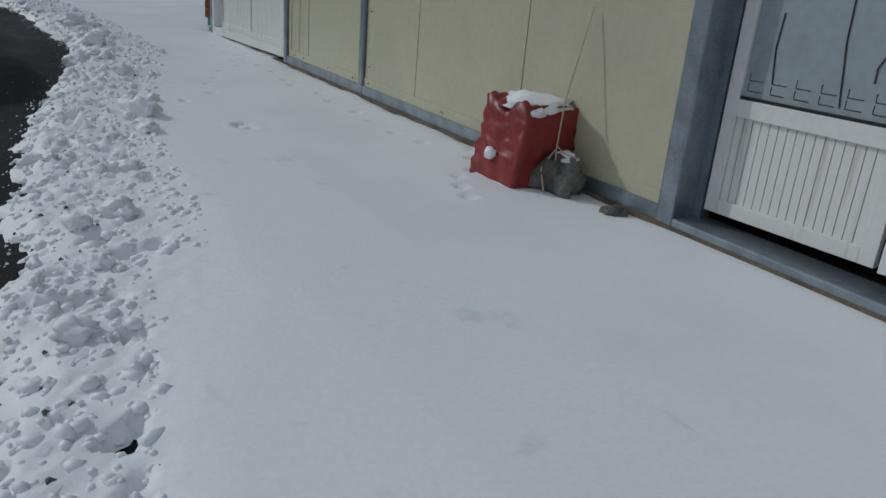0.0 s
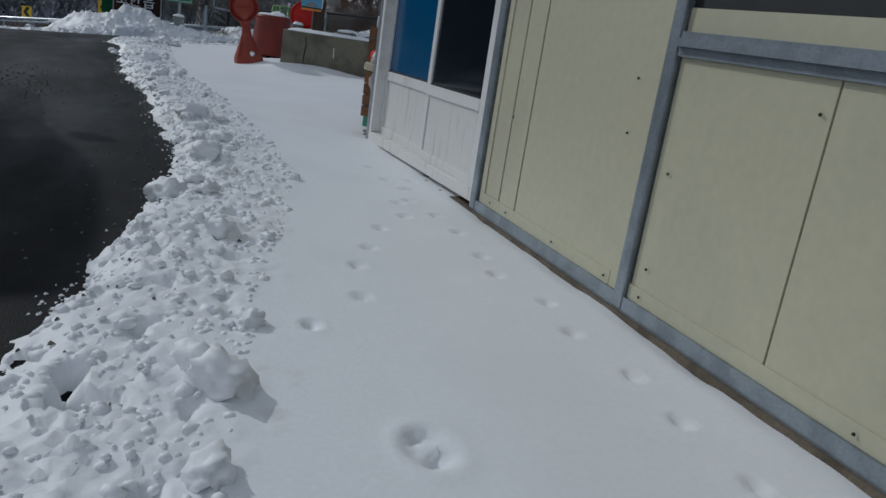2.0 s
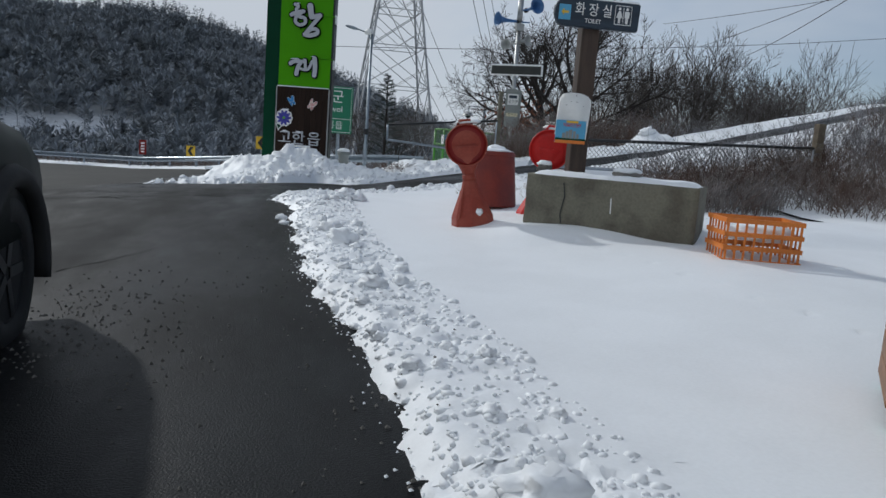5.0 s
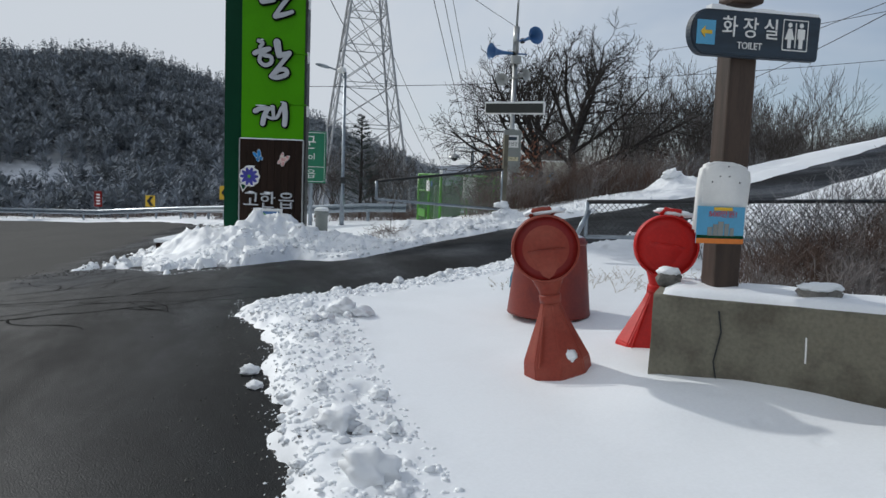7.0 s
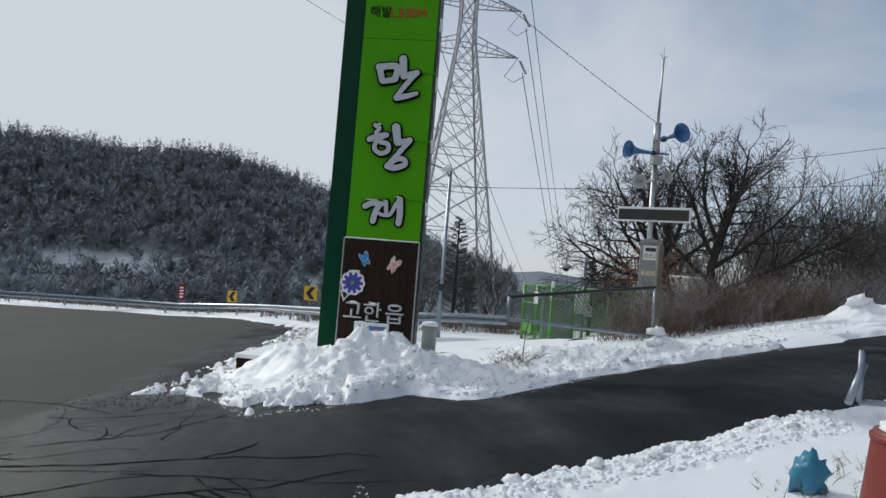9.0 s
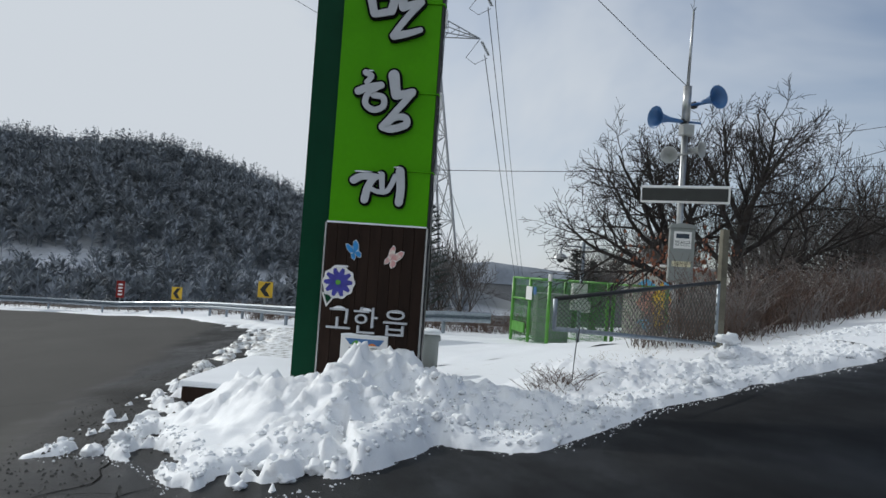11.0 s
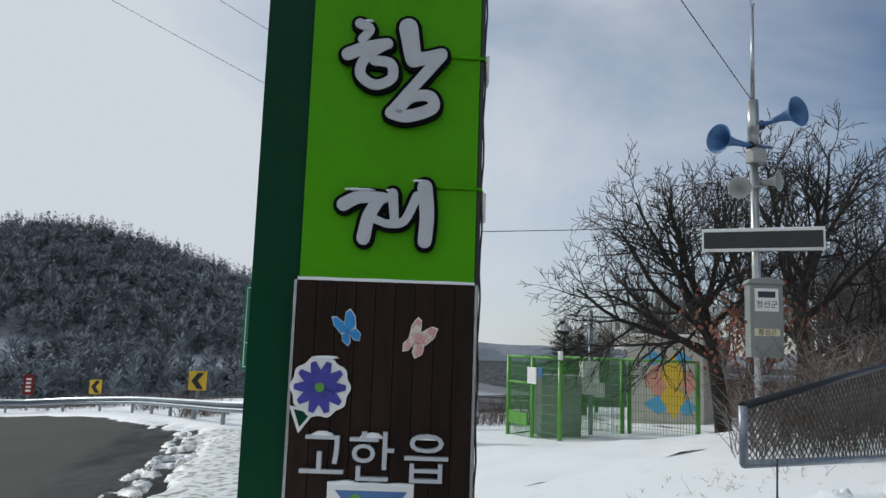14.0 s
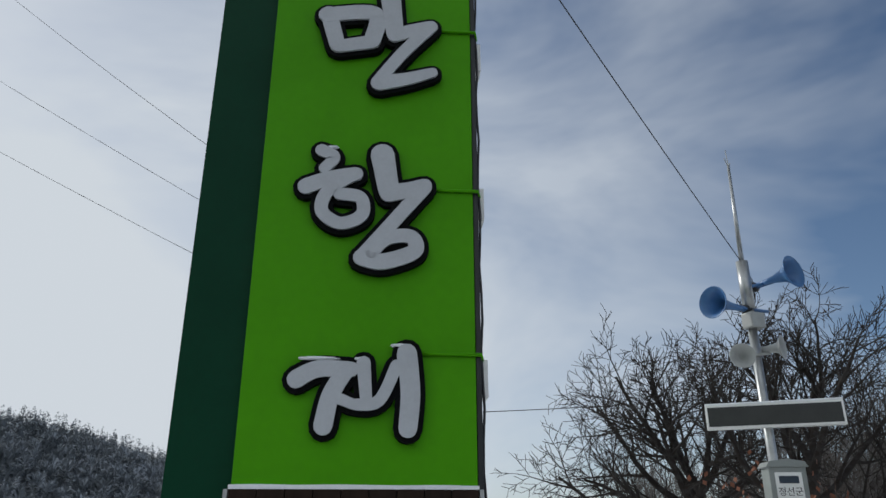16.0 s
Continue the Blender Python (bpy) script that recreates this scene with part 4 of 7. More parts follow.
def concrete_wall():
    a, b = Vector((2.555, 13.86)), Vector((3.80, 12.92))
    L = (b - a).length
    yaw = math.degrees(math.atan2(b.y - a.y, b.x - a.x))
    mid = (a + b) / 2
    t = thing("concrete_block", (mid.x, mid.y, 0.40), "weathered grey-green concrete wall block with cracks", "concrete block", rz=yaw)
    o = chip_box("block", L, 0.62, 0.68, CONCRETE, t, 2.0)
    o.location = (0, 0.31, 0)
    bm = bmesh.new()
    for pts in ([(-0.42, 0.62), (-0.40, 0.50), (-0.43, 0.33), (-0.41, 0.22)], [(-0.41, 0.22), (-0.25, 0.21), (-0.2, 0.17)], [(-0.2, 0.17), (0.2, 0.15), (0.7, 0.1)]):
        tube(bm, [(x, -0.004, z) for x, z in pts], 0.006, 4)
    part("crack", bm, BLACK, t)
    bm = bmesh.new()
    tube(bm, [(0.03, -0.006, 0.52), (0.035, -0.006, 0.38)], 0.006, 4)
    part("lime_streak", bm, PAINTWHITE, t)
    bm = bmesh.new()
    r = bmesh.ops.create_grid(bm, x_segments=50, y_segments=20, size=0.5)
    for v in bm.verts:
        x, y = v.co.x * (L + 0.0), 0.31 + v.co.y * 0.60
        e = min(0.5 - abs(v.co.x), 0.5 - abs(v.co.y)) * 2
        v.co = (x, y, 0.668 + 0.05 * float(smooth(0, 0.16, e)) + 0.016 * noise.fractal((x * 3, y * 3, 0), 1, 2, 3))
    for f in bm.faces:
        f.smooth = True
    part("snow_cover", bm, SNOW, t, "snow lying on the top")
    # stones on top
    for x, y, r, lb in ((-0.74, 0.38, (0.075, 0.07, 0.06), 1), (0.10, 0.26, (0.15, 0.08, 0.05), 2)):
        p = Matrix.Translation((mid.x, mid.y, 0.40)) @ pose(0, 0, 0, 0, 0, yaw) @ Vector((x, y, 0.73))
        bm = bmesh.new()
        lumpy(bm, r, lb * 3.1, 0.35, 1.6, Matrix.Translation(p))
        st = part("stone", bm, STONE)
        tagged(st, "snow-capped stone lying on the concrete block", "stone")
        bm = bmesh.new()
        lumpy(bm, (r[0] * 0.95, r[1] * 0.95, 0.03), lb * 2.3, 0.25, 2, Matrix.Translation(p + Vector((0, 0, r[2] * 0.75))))
        tagged(part("snow_patch", bm, SNOW), "cap of snow lying on a stone", "snow")
    return mid, yaw


BLOCK_MID, BLOCK_YAW = concrete_wall()


def hourglass(at, turn, tilt, base_mat, disc_mat, h, snowy, label):
    """A plastic hourglass road marker: eight-sided foot, narrow waist, round reflector head."""
    t = thing("road_marker", at, label, "road marker", "hourglass road markers", rz=turn)
    t.matrix_basis = pose(*at, 0, tilt, turn) @ Matrix.Scale(0.97, 4)
    bm = bmesh.new()
    lathe(bm, [(0.215, 0.0), (0.222, 0.03), (0.215, 0.13), (0.09, 0.42), (0.065, 0.50), (0.058, 0.56)], 8, Matrix.Diagonal((1, 0.8, 1, 1)))
    for f in bm.faces:
        f.smooth = False
    bmesh.ops.bevel(bm, geom=bm.edges[:], offset=0.008, segments=2, affect="EDGES")
    part("foot", bm, base_mat, t)
    bm = bmesh.new()
    lathe(bm, [(0.068, 0.495), (0.070, 0.54), (0.066, 0.548)], 16)
    part("collar", bm, base_mat, t)
    # neck flares from the waist to the head
    bm = bmesh.new()
    rings = []
    for k in range(9):
        s = k / 8
        hw, hd = 0.058 + 0.14 * s ** 1.15, 0.056 + 0.02 * s
        z = 0.54 + 0.30 * s
        rings.append([bm.verts.new((hw * math.cos(a), hd * math.sin(a), z)) for a in [i * math.tau / 20 for i in range(20)]])
    for r0, r1 in zip(rings, rings[1:]):
        for i in range(20):
            bm.faces.new((r0[i], r0[(i + 1) % 20], r1[(i + 1) % 20], r1[i])).smooth = True
    bm.faces.new(rings[-1])
    part("neck", bm, base_mat, t)
    head = Matrix.Translation((0, 0, h - 0.235)) @ pose(0, 0, 0, 90)
    bm = bmesh.new()
    lathe(bm, [(0.15, -0.07), (0.205, -0.06), (0.214, 0.0), (0.214, 0.066), (0.208, 0.074), (0.203, 0.074), (0.198, 0.060)], 40, head)
    part("head", bm, base_mat if base_mat is RED else RED_OLD, t)
    bm = bmesh.new()
    lathe(bm, [(0.001, 0.052), (0.12, 0.058), (0.200, 0.064), (0.200, 0.04)], 40, head)
    part("reflector", bm, disc_mat, t, "round red reflector face")
    bm = bmesh.new()
    tube(bm, [(-0.07, -0.02, h - 0.03), (-0.05, -0.03, h + 0.01), (0.05, -0.03, h + 0.01), (0.07, -0.02, h - 0.03)], 0.016, 8)
    part("handle", bm, base_mat, t)
    bm = bmesh.new()
    lumpy(bm, (0.13, 0.06, 0.028), at[0], 0.3, 2, pose(0.02, 0.01, h - 0.008), flat=-0.02)
    part("snow_cap", bm, SNOW, t)
    if snowy:
        bm = bmesh.new()
        lumpy(bm, (0.045, 0.008, 0.035), 4.4, 0.5, 3, pose(0.07, -0.135, 0.17, -18))
        part("snow_spot", bm, SNOW, t)
    bm = bmesh.new()
    tube(bm, [(-0.13, -0.165, 0.12), (-0.06, -0.07, 0.42)], 0.007, 5)
    part("seam", bm, base_mat, t)
    return t


hourglass((2.17, 14.26, gz(2.17, 14.26) + 0.06), -16, -9, RED_OLD, RED_DARK, 1.08, True, "faded red plastic hourglass road marker standing in snow")
hourglass((2.87, 14.46, gz(2.87, 14.46) + 0.02), -20, 6.5, RED, RED, 1.06, False, "bright red plastic hourglass road marker beside the concrete")

d = thing("plastic_drum", (2.72, 15.78, gz(2.7, 15.8) + 0.09), "brick red tapered plastic drum capped with snow", "drum")
bm = bmesh.new()
lathe(bm, [(0.345, 0.0), (0.342, 0.03), (0.282, 0.60), (0.276, 0.635), (0.255, 0.645), (0.001, 0.64)], 40)
part("body", bm, DRUM, d)
bm = bmesh.new()
lathe(bm, [(0.290, 0.59), (0.292, 0.615), (0.282, 0.62)], 40)
part("rim", bm, DRUM, d)
bm = bmesh.new()
lumpy(bm, (0.26, 0.26, 0.03), 3.3, 0.2, 1.5, pose(0, 0, 0.65), flat=-0.01)
lumpy(bm, (0.12, 0.12, 0.06), 5.3, 0.3, 1.5, pose(0.06, 0.05, 0.655), flat=-0.01)
part("snow_cap", bm, SNOW, d, "snow on the lid")
bm = bmesh.new()
lumpy(bm, (0.11, 0.09, 0.15), 6.2, 0.6, 2.5, pose(2.95, 17.0, gz(2.95, 17) + 0.15))
tagged(part("plastic_sheet", bm, TARP), "crumpled blue plastic sheet half buried in snow", "plastic sheet")


# ---- toilet sign post ----
def toilet_sign():
    x, y, z = 3.07, 13.98, 0.91
    t = thing("sign_post", (x, y, z), "dark brown timber post with a navy toilet sign board", "sign post", rz=-4)
    cube("foot", (-0.055, -0.05, -0.45, 0.055, 0.05, 0.25), POST, t, bevel=0.006)
    cube("post", (-0.085, -0.075, 0.10, 0.085, 0.075, 1.80), POST, t, bevel=0.012)
    cube("cap", (-0.10, -0.09, 1.86, 0.10, 0.09, 1.92), POST, t, bevel=0.025)
    bm = bmesh.new()
    ol = [(-0.33, 1.545), (0.48, 1.56), (0.49, 1.80), (-0.33, 1.80)]
    arc = [(-0.33 + 0.128 * math.cos(a) * 0.85, 1.672 + 0.128 * math.sin(a)) for a in [math.pi / 2 + k * math.pi / 10 for k in range(11)]]
    slab(bm, arc + [(0.49, 1.548), (0.50, 1.80)], 0.07, pose(0, -0.145, 0))
    bmesh.ops.bevel(bm, geom=[e for e in bm.edges], offset=0.008, segments=2, affect="EDGES")
    b = part("board", bm, NAVY, t, "navy carved board")
    cube("arrow_panel", (-0.40, -0.151, 1.60, -0.27, -0.144, 1.735), SKYBLUE, t, "sky blue panel", 0.002)
    bm = bmesh.new()
    slab(bm, [(-0.375, 1.668), (-0.345, 1.70), (-0.345, 1.678), (-0.295, 1.678), (-0.295, 1.658), (-0.345, 1.658), (-0.345, 1.636)], 0.004, pose(0, -0.156, 0))
    part("arrow", bm, YELLOW, t)
    words("lettering", "화 장 실", 0.125, PAINTWHITE, pose(-0.02, -0.150, 1.70), 0.008, t, "white toilet lettering")
    words("lettering", "TOILET", 0.055, PAINTWHITE, pose(-0.02, -0.150, 1.605), 0.006, t)
    bm = bmesh.new()
    r0 = [(0.22, 1.60), (0.40, 1.60), (0.40, 1.77), (0.22, 1.77), (0.22, 1.60)]
    tube(bm, [(u, -0.147, z2) for u, z2 in r0], 0.0045, 4)
    box(bm, 0.308, -0.152, 1.615, 0.313, -0.146, 1.755)
    part("symbol_frame", bm, PAINTWHITE, t)
    for u, skirt in ((0.268, True), (0.352, False)):
        bm = bmesh.new()
        lathe(bm, [(0.014, 0), (0.014, 0.005)], 12, pose(u, -0.1445, 1.742, 90))
        body = [(u - 0.012, 1.722), (u + 0.012, 1.722), (u + 0.034, 1.66), (u + 0.012, 1.66), (u + 0.012, 1.612), (u - 0.012, 1.612), (u - 0.012, 1.66), (u - 0.034, 1.66)] if skirt else \
               [(u - 0.026, 1.722), (u + 0.026, 1.722), (u + 0.026, 1.665), (u + 0.014, 1.665), (u + 0.014, 1.612), (u - 0.014, 1.612), (u - 0.014, 1.665), (u - 0.026, 1.665)]
        slab(bm, body, 0.005, pose(0, -0.1505, 0))
        part("pictogram", bm, PAINTWHITE, t)
    bm = bmesh.new()
    for k in range(24):
        u = -0.30 + 0.78 * (k + 0.5) / 24
        h = 0.014 + 0.022 * max(0, noise.noise((u * 6, 3, 0)) + 0.2)
        box(bm, u - 0.0165, -0.14, 1.80, u + 0.0165, -0.078, 1.80 + h)
    part("snow_cap", bm, SNOW, t)
    for o in t.children:
        if not o.name.startswith(("post", "foot", "cap")):
            o.scale.x = 0.87
    # white plastic shield with a printed leaflet
    s = thing("leaflet_board", (2.925, 13.80, 1.36), "white plastic shield with a printed apartment leaflet", "notice", rz=-8)
    s.scale = (0.92, 0.9, 0.82)
    bm = bmesh.new()
    ol = [(-0.155, 0.10), (0.16, 0.06), (0.185, 0.50), (0.17, 0.56), (0.08, 0.60), (-0.06, 0.605), (-0.13, 0.57), (-0.145, 0.45)]
    slab(bm, ol, 0.10)
    bmesh.ops.bevel(bm, geom=bm.edges[:], offset=0.02, segments=3, affect="EDGES")
    for f in bm.faces:
        f.smooth = True
    part("shield", bm, PAINTWHITE, s)
    for u, z2 in ((-0.03, 0.50), (0.03, 0.50), (0.10, 0.46), (0.02, 0.57), (-0.08, 0.46)):
        bm = bmesh.new()
        lathe(bm, [(0.005, 0), (0.005, 0.004)], 8, pose(u, -0.001, z2, 90))
        part("screw", bm, BLACK, s)
    lf = cube("leaflet", (-0.165, -0.012, 0.03, 0.145, -0.004, 0.29), SKYBLUE, s, "pale blue leaflet", 0.001)
    cube("leaflet_band", (-0.165, -0.016, 0.03, 0.145, -0.0125, 0.065), ORANGE, s, "orange band", 0)
    cube("leaflet_band", (-0.06, -0.016, 0.262, 0.06, -0.0125, 0.285), YELLOW, s, "", 0)
    for k, (u, w, h) in enumerate(((-0.08, 0.03, 0.06), (-0.045, 0.03, 0.08), (-0.01, 0.035, 0.10), (0.03, 0.028, 0.085), (0.065, 0.025, 0.055))):
        cube("printed_tower", (u - w / 2, -0.016, 0.085, u + w / 2, -0.0125, 0.085 + h), CABGREY, s, "", 0)
    cube("printed_ground", (-0.165, -0.0155, 0.066, 0.145, -0.0125, 0.088), DKGREEN, s, "", 0)
    words("lettering", "500만원!", 0.052, RED, pose(0.0, -0.014, 0.235), 0.003, s, "red printed lettering")


toilet_sign()


# ---- planter, crate, bundle ----
def planter():
    t = thing("timber_planter", (2.87, 9.09, gz(2.9, 9.3) + 0.03), "brown board planter box with white plastic top under snow", "planter", rz=-40)
    n = 8
    for k in range(n):
        z = 0.14 + 0.10 * k
        for nm, dims in (("board", (-0.44, -0.012, z, 0.42, 0.012, z + 0.094)), ("board", (-0.445, 0.012, z, -0.42, 0.60, z + 0.094)),
                         ("board", (0.40, 0.012, z, 0.424, 0.60, z + 0.094)), ("board", (-0.44, 0.60, z, 0.42, 0.624, z + 0.094))):
            cube(nm, dims, BOARD, t, bevel=0.004)
    for x, y in ((-0.40, 0.03), (0.38, 0.03), (-0.40, 0.57), (0.38, 0.57)):
        cube("leg", (x - 0.02, y - 0.02, -0.06, x + 0.02, y + 0.02, 0.93), GREENCORD if x < 0 else GALV, t, "green painted leg", 0.003)
    cube("inner_box", (-0.40, 0.02, 0.93, 0.39, 0.59, 1.04), PAINTWHITE, t, "white plastic rim", 0.02)
    bm = bmesh.new()
    lumpy(bm, (0.42, 0.31, 0.05), 8.1, 0.15, 1.5, pose(0, 0.30, 1.04), flat=-0.03)
    part("snow_cap", bm, SNOW, t)
    bm = bmesh.new()
    tube(bm, [(-0.28, 0.26, 1.11), (-0.05, 0.29, 1.12)], 0.055, 12)
    part("log", bm, BARK, t, "short dark log on the top")
    b = thing("cloth_bundle", (2.565, 8.97, gz(2.66, 9.05) + 0.04), "red and pale gloves hung over a tap hose", "cloth bundle")
    for nm, m, rad, at, sd in (("red_cloth", REDCLOTH, (0.12, 0.08, 0.12), (0.02, 0, 0.70), 2), ("red_cloth", REDCLOTH, (0.06, 0.05, 0.13), (0.06, 0.0, 0.50), 3),
                               ("glove", PALECLOTH, (0.07, 0.05, 0.08), (-0.04, -0.03, 0.48), 5), ("glove", PALECLOTH, (0.05, 0.04, 0.07), (-0.06, -0.02, 0.66), 7),
                               ("snow_trace", SNOW, (0.07, 0.05, 0.06), (-0.03, -0.045, 0.70), 9)):
        bm = bmesh.new()
        lumpy(bm, rad, sd * 1.7, 0.55, 2.2, pose(*at))
        part(nm, bm, m, b)
    bm = bmesh.new()
    lathe(bm, [(0.018, 0), (0.032, 0.0), (0.032, 0.15), (0.024, 0.15), (0.024, 0.02)], 16, pose(-0.03, -0.05, 0.585, 0, -80, 8), cap=False)
    part("nozzle", bm, CREAMTUBE, b, "cream plastic hose end")
    bm = bmesh.new()
    tube(bm, [(0.04, -0.03, 0.6), (0.05, -0.05, 0.4), (0.06, -0.06, 0.2), (0.02, -0.08, 0.05), (-0.06, -0.08, 0.02), (-0.10, -0.05, 0.06), (-0.08, -0.06, 0.10)], 0.009, 6)
    part("hose", bm, GREENCORD, b, "thin green hose")
    bm = bmesh.new()
    lumpy(bm, (0.17, 0.10, 0.05), 2.2, 0.4, 2, pose(2.60, 9.02, gz(2.6, 9) + 0.05))
    tagged(part("stone", bm, STONE), "dark wet stone at the cabin corner", "stone")


planter()


def crate():
    t = thing("plastic_crate", (4.02, 12.42, gz(4.0, 12.4) + 0.04), "orange plastic crate tipped in the snow", "crate", rz=-14)
    t.scale = (1.18, 1.18, 1.18)
    for z in (0.0, 0.09, 0.18, 0.27):
        bm = bmesh.new()
        w, d = 0.26, 0.19
        for x0, y0, x1, y1 in ((-w, -d, w, -d + 0.015), (-w, d - 0.015, w, d), (-w, -d + 0.015, -w + 0.015, d - 0.015), (w - 0.015, -d + 0.015, w, d - 0.015)):
            box(bm, x0, y0, z, x1, y1, z + 0.03)
        part("band", bm, ORANGE, t)
    bm = bmesh.new()
    for k in range(9):
        x = -0.24 + k * 0.06
        box(bm, x - 0.007, -0.186, 0.03, x + 0.007, -0.178, 0.27)
        box(bm, x - 0.007, 0.178, 0.03, x + 0.007, 0.186, 0.27)
    for k in range(6):
        y = -0.15 + k * 0.06
        box(bm, -0.256, y - 0.007, 0.03, -0.248, y + 0.007, 0.27)
        box(bm, 0.248, y - 0.007, 0.03, 0.256, y + 0.007, 0.27)
    part("ribs", bm, ORANGE, t)
    bm = bmesh.new()
    lumpy(bm, (0.24, 0.17, 0.06), 3.7, 0.3, 2, pose(0.0, 0.0, 0.20))
    part("snow_fill", bm, SNOW, t)


crate()


# ---- parked car ----
def car():
    x1, x0 = -0.93, -2.75
    zg = gz(-1.8, 11)
    t = thing("car", ((x0 + x1) / 2, 9.6, zg), "dark green black parked off-road car with mud", "car")
    t.scale = (1.0, 1.0, 1.09)
    inv = Matrix.Translation((-(x0 + x1) / 2, -9.6, -zg))
    cx = (x0 + x1) / 2
    wheels = (10.97, 8.25)
    # body side profile: y along, z up; cross-section narrows upwards
    prof = [(7.20, 0.42, 0.60, 1), (7.15, 0.75, 1.05, 0.97), (7.3, 0.5, 1.12, 1), (8.2, 0.42, 1.14, 1), (9.5, 0.40, 1.14, 1), (10.2, 0.40, 1.13, 1), (10.8, 0.42, 1.10, 0.99), (11.3, 0.44, 1.03, 0.97), (11.6, 0.47, 0.93, 0.93), (11.72, 0.52, 0.78, 0.88)]
    bm = bmesh.new()
    rings = []
    hw = (x1 - x0) / 2
    for y, zb, zt, w in prof[2:]:
        ring = []
        for a, b in ((-0.92, 0.0), (-1.0, 0.12), (-1.0, 0.55), (-0.985, 0.75), (-0.94, 0.90), (-0.82, 0.985), (-0.4, 1.0), (0.4, 1.0), (0.82, 0.985), (0.94, 0.90), (0.985, 0.75), (1.0, 0.55), (1.0, 0.12), (0.92, 0.0)):
            ring.append(bm.verts.new((cx + a * hw * w, y, zg + zb + (zt - zb) * b)))
        rings.append(ring)
    for r0, r1 in zip(rings, rings[1:]):
        for i in range(len(r0)):
            j = (i + 1) % len(r0)
            bm.faces.new((r0[i], r0[j], r1[j], r1[i])).smooth = True
    bm.faces.new(rings[0]); bm.faces.new(list(reversed(rings[-1])))
    bmesh.ops.recalc_face_normals(bm, faces=bm.faces[:])
    def p(n, bm2, m, l="", par=None):
        o = part(n, bm2, m, par or t, l)
        o.matrix_parent_inverse = inv
        return o
    p("body", bm, CARPAINT)
    bm = bmesh.new()
    rings = []
    for y, zt, w in ((7.35, 1.12, 0.95), (7.7, 1.62, 0.80), (8.6, 1.68, 0.80), (9.5, 1.64, 0.80), (10.15, 1.13, 0.93)):
        rings.append([bm.verts.new((cx + s * hw * w, y, zg + z)) for s, z in ((-1 / w * 0.93, 1.1), (-1, zt - 0.02 if zt > 1.2 else zt), (-0.8, zt + 0.02), (0.8, zt + 0.02), (1, zt - 0.02 if zt > 1.2 else zt), (1 / w * 0.93, 1.1))])
    for r0, r1 in zip(rings, rings[1:]):
        for i in range(5):
            bm.faces.new((r0[i], r0[i + 1], r1[i + 1], r1[i]))
    bmesh.ops.recalc_face_normals(bm, faces=bm.faces[:])
    p("windows", bm, GLASS, "dark tinted glasshouse")
    for wy in wheels:
        for sx in (x1 - 0.13, x0 + 0.13):
            side = 90 if sx > cx else -90
            bm = bmesh.new()
            lathe(bm, [(0.22, -0.11), (0.33, -0.11), (0.36, -0.08), (0.362, 0.08), (0.33, 0.115), (0.23, 0.115), (0.22, 0.09)], 36, pose(sx, wy, zg + 0.36, 0, side))
            w = p("tyre", bm, RUBBER)
            bm = bmesh.new()
            lathe(bm, [(0.04, 0.085), (0.20, 0.075), (0.225, 0.10), (0.225, -0.1)], 30, pose(sx, wy, zg + 0.36, 0, side))
            for k in range(5):
                box(bm, -0.025, 0.03, 0.075, 0.025, 0.21, 0.098, m=pose(sx, wy, zg + 0.36, 0, side) @ pose(0, 0, 0, 0, 0, 72 * k))
            p("rim", bm, BLACK)
            bm = bmesh.new()
            pts = [(sx + (0.115 if sx > cx else -0.115), wy + 0.43 * math.cos(a), zg + 0.36 + 0.43 * math.sin(a)) for a in [math.radians(-12 + 12 * k) for k in range(18)]]
            tube(bm, pts, 0.055, 8)
            p("wheel_arch", bm, RUBBER, "black plastic wheel arch")
    for sx, d in ((x1 + 0.09, 1), (x0 - 0.09, -1)):
        bm = bmesh.new()
        box(bm, sx - 0.09, 9.92, zg + 1.17, sx + 0.09, 10.06, zg + 1.36, bevel=0.05)
        mr = p("mirror", bm, BLACK)
        bm = bmesh.new()
        box(bm, sx - 0.085, 10.045, zg + 1.24, sx + 0.094, 10.07, zg + 1.262, bevel=0.004)
        p("indicator", bm, PAINTWHITE)
        bm = bmesh.new()
        lumpy(bm, (0.10, 0.22, 0.07), 2, 0.1, 1, pose(cx + d * 0.72 * hw, 11.52, zg + 0.86))
        p("headlight", bm, FROST)
    bm = bmesh.new()
    box(bm, x0 + 0.08, 7.1, zg + 0.35, x1 - 0.08, 7.3, zg + 0.62, bevel=0.05)
    box(bm, x0 + 0.12, 11.55, zg + 0.36, x1 - 0.12, 11.78, zg + 0.56, bevel=0.05)
    p("bumpers", bm, RUBBER)


car()


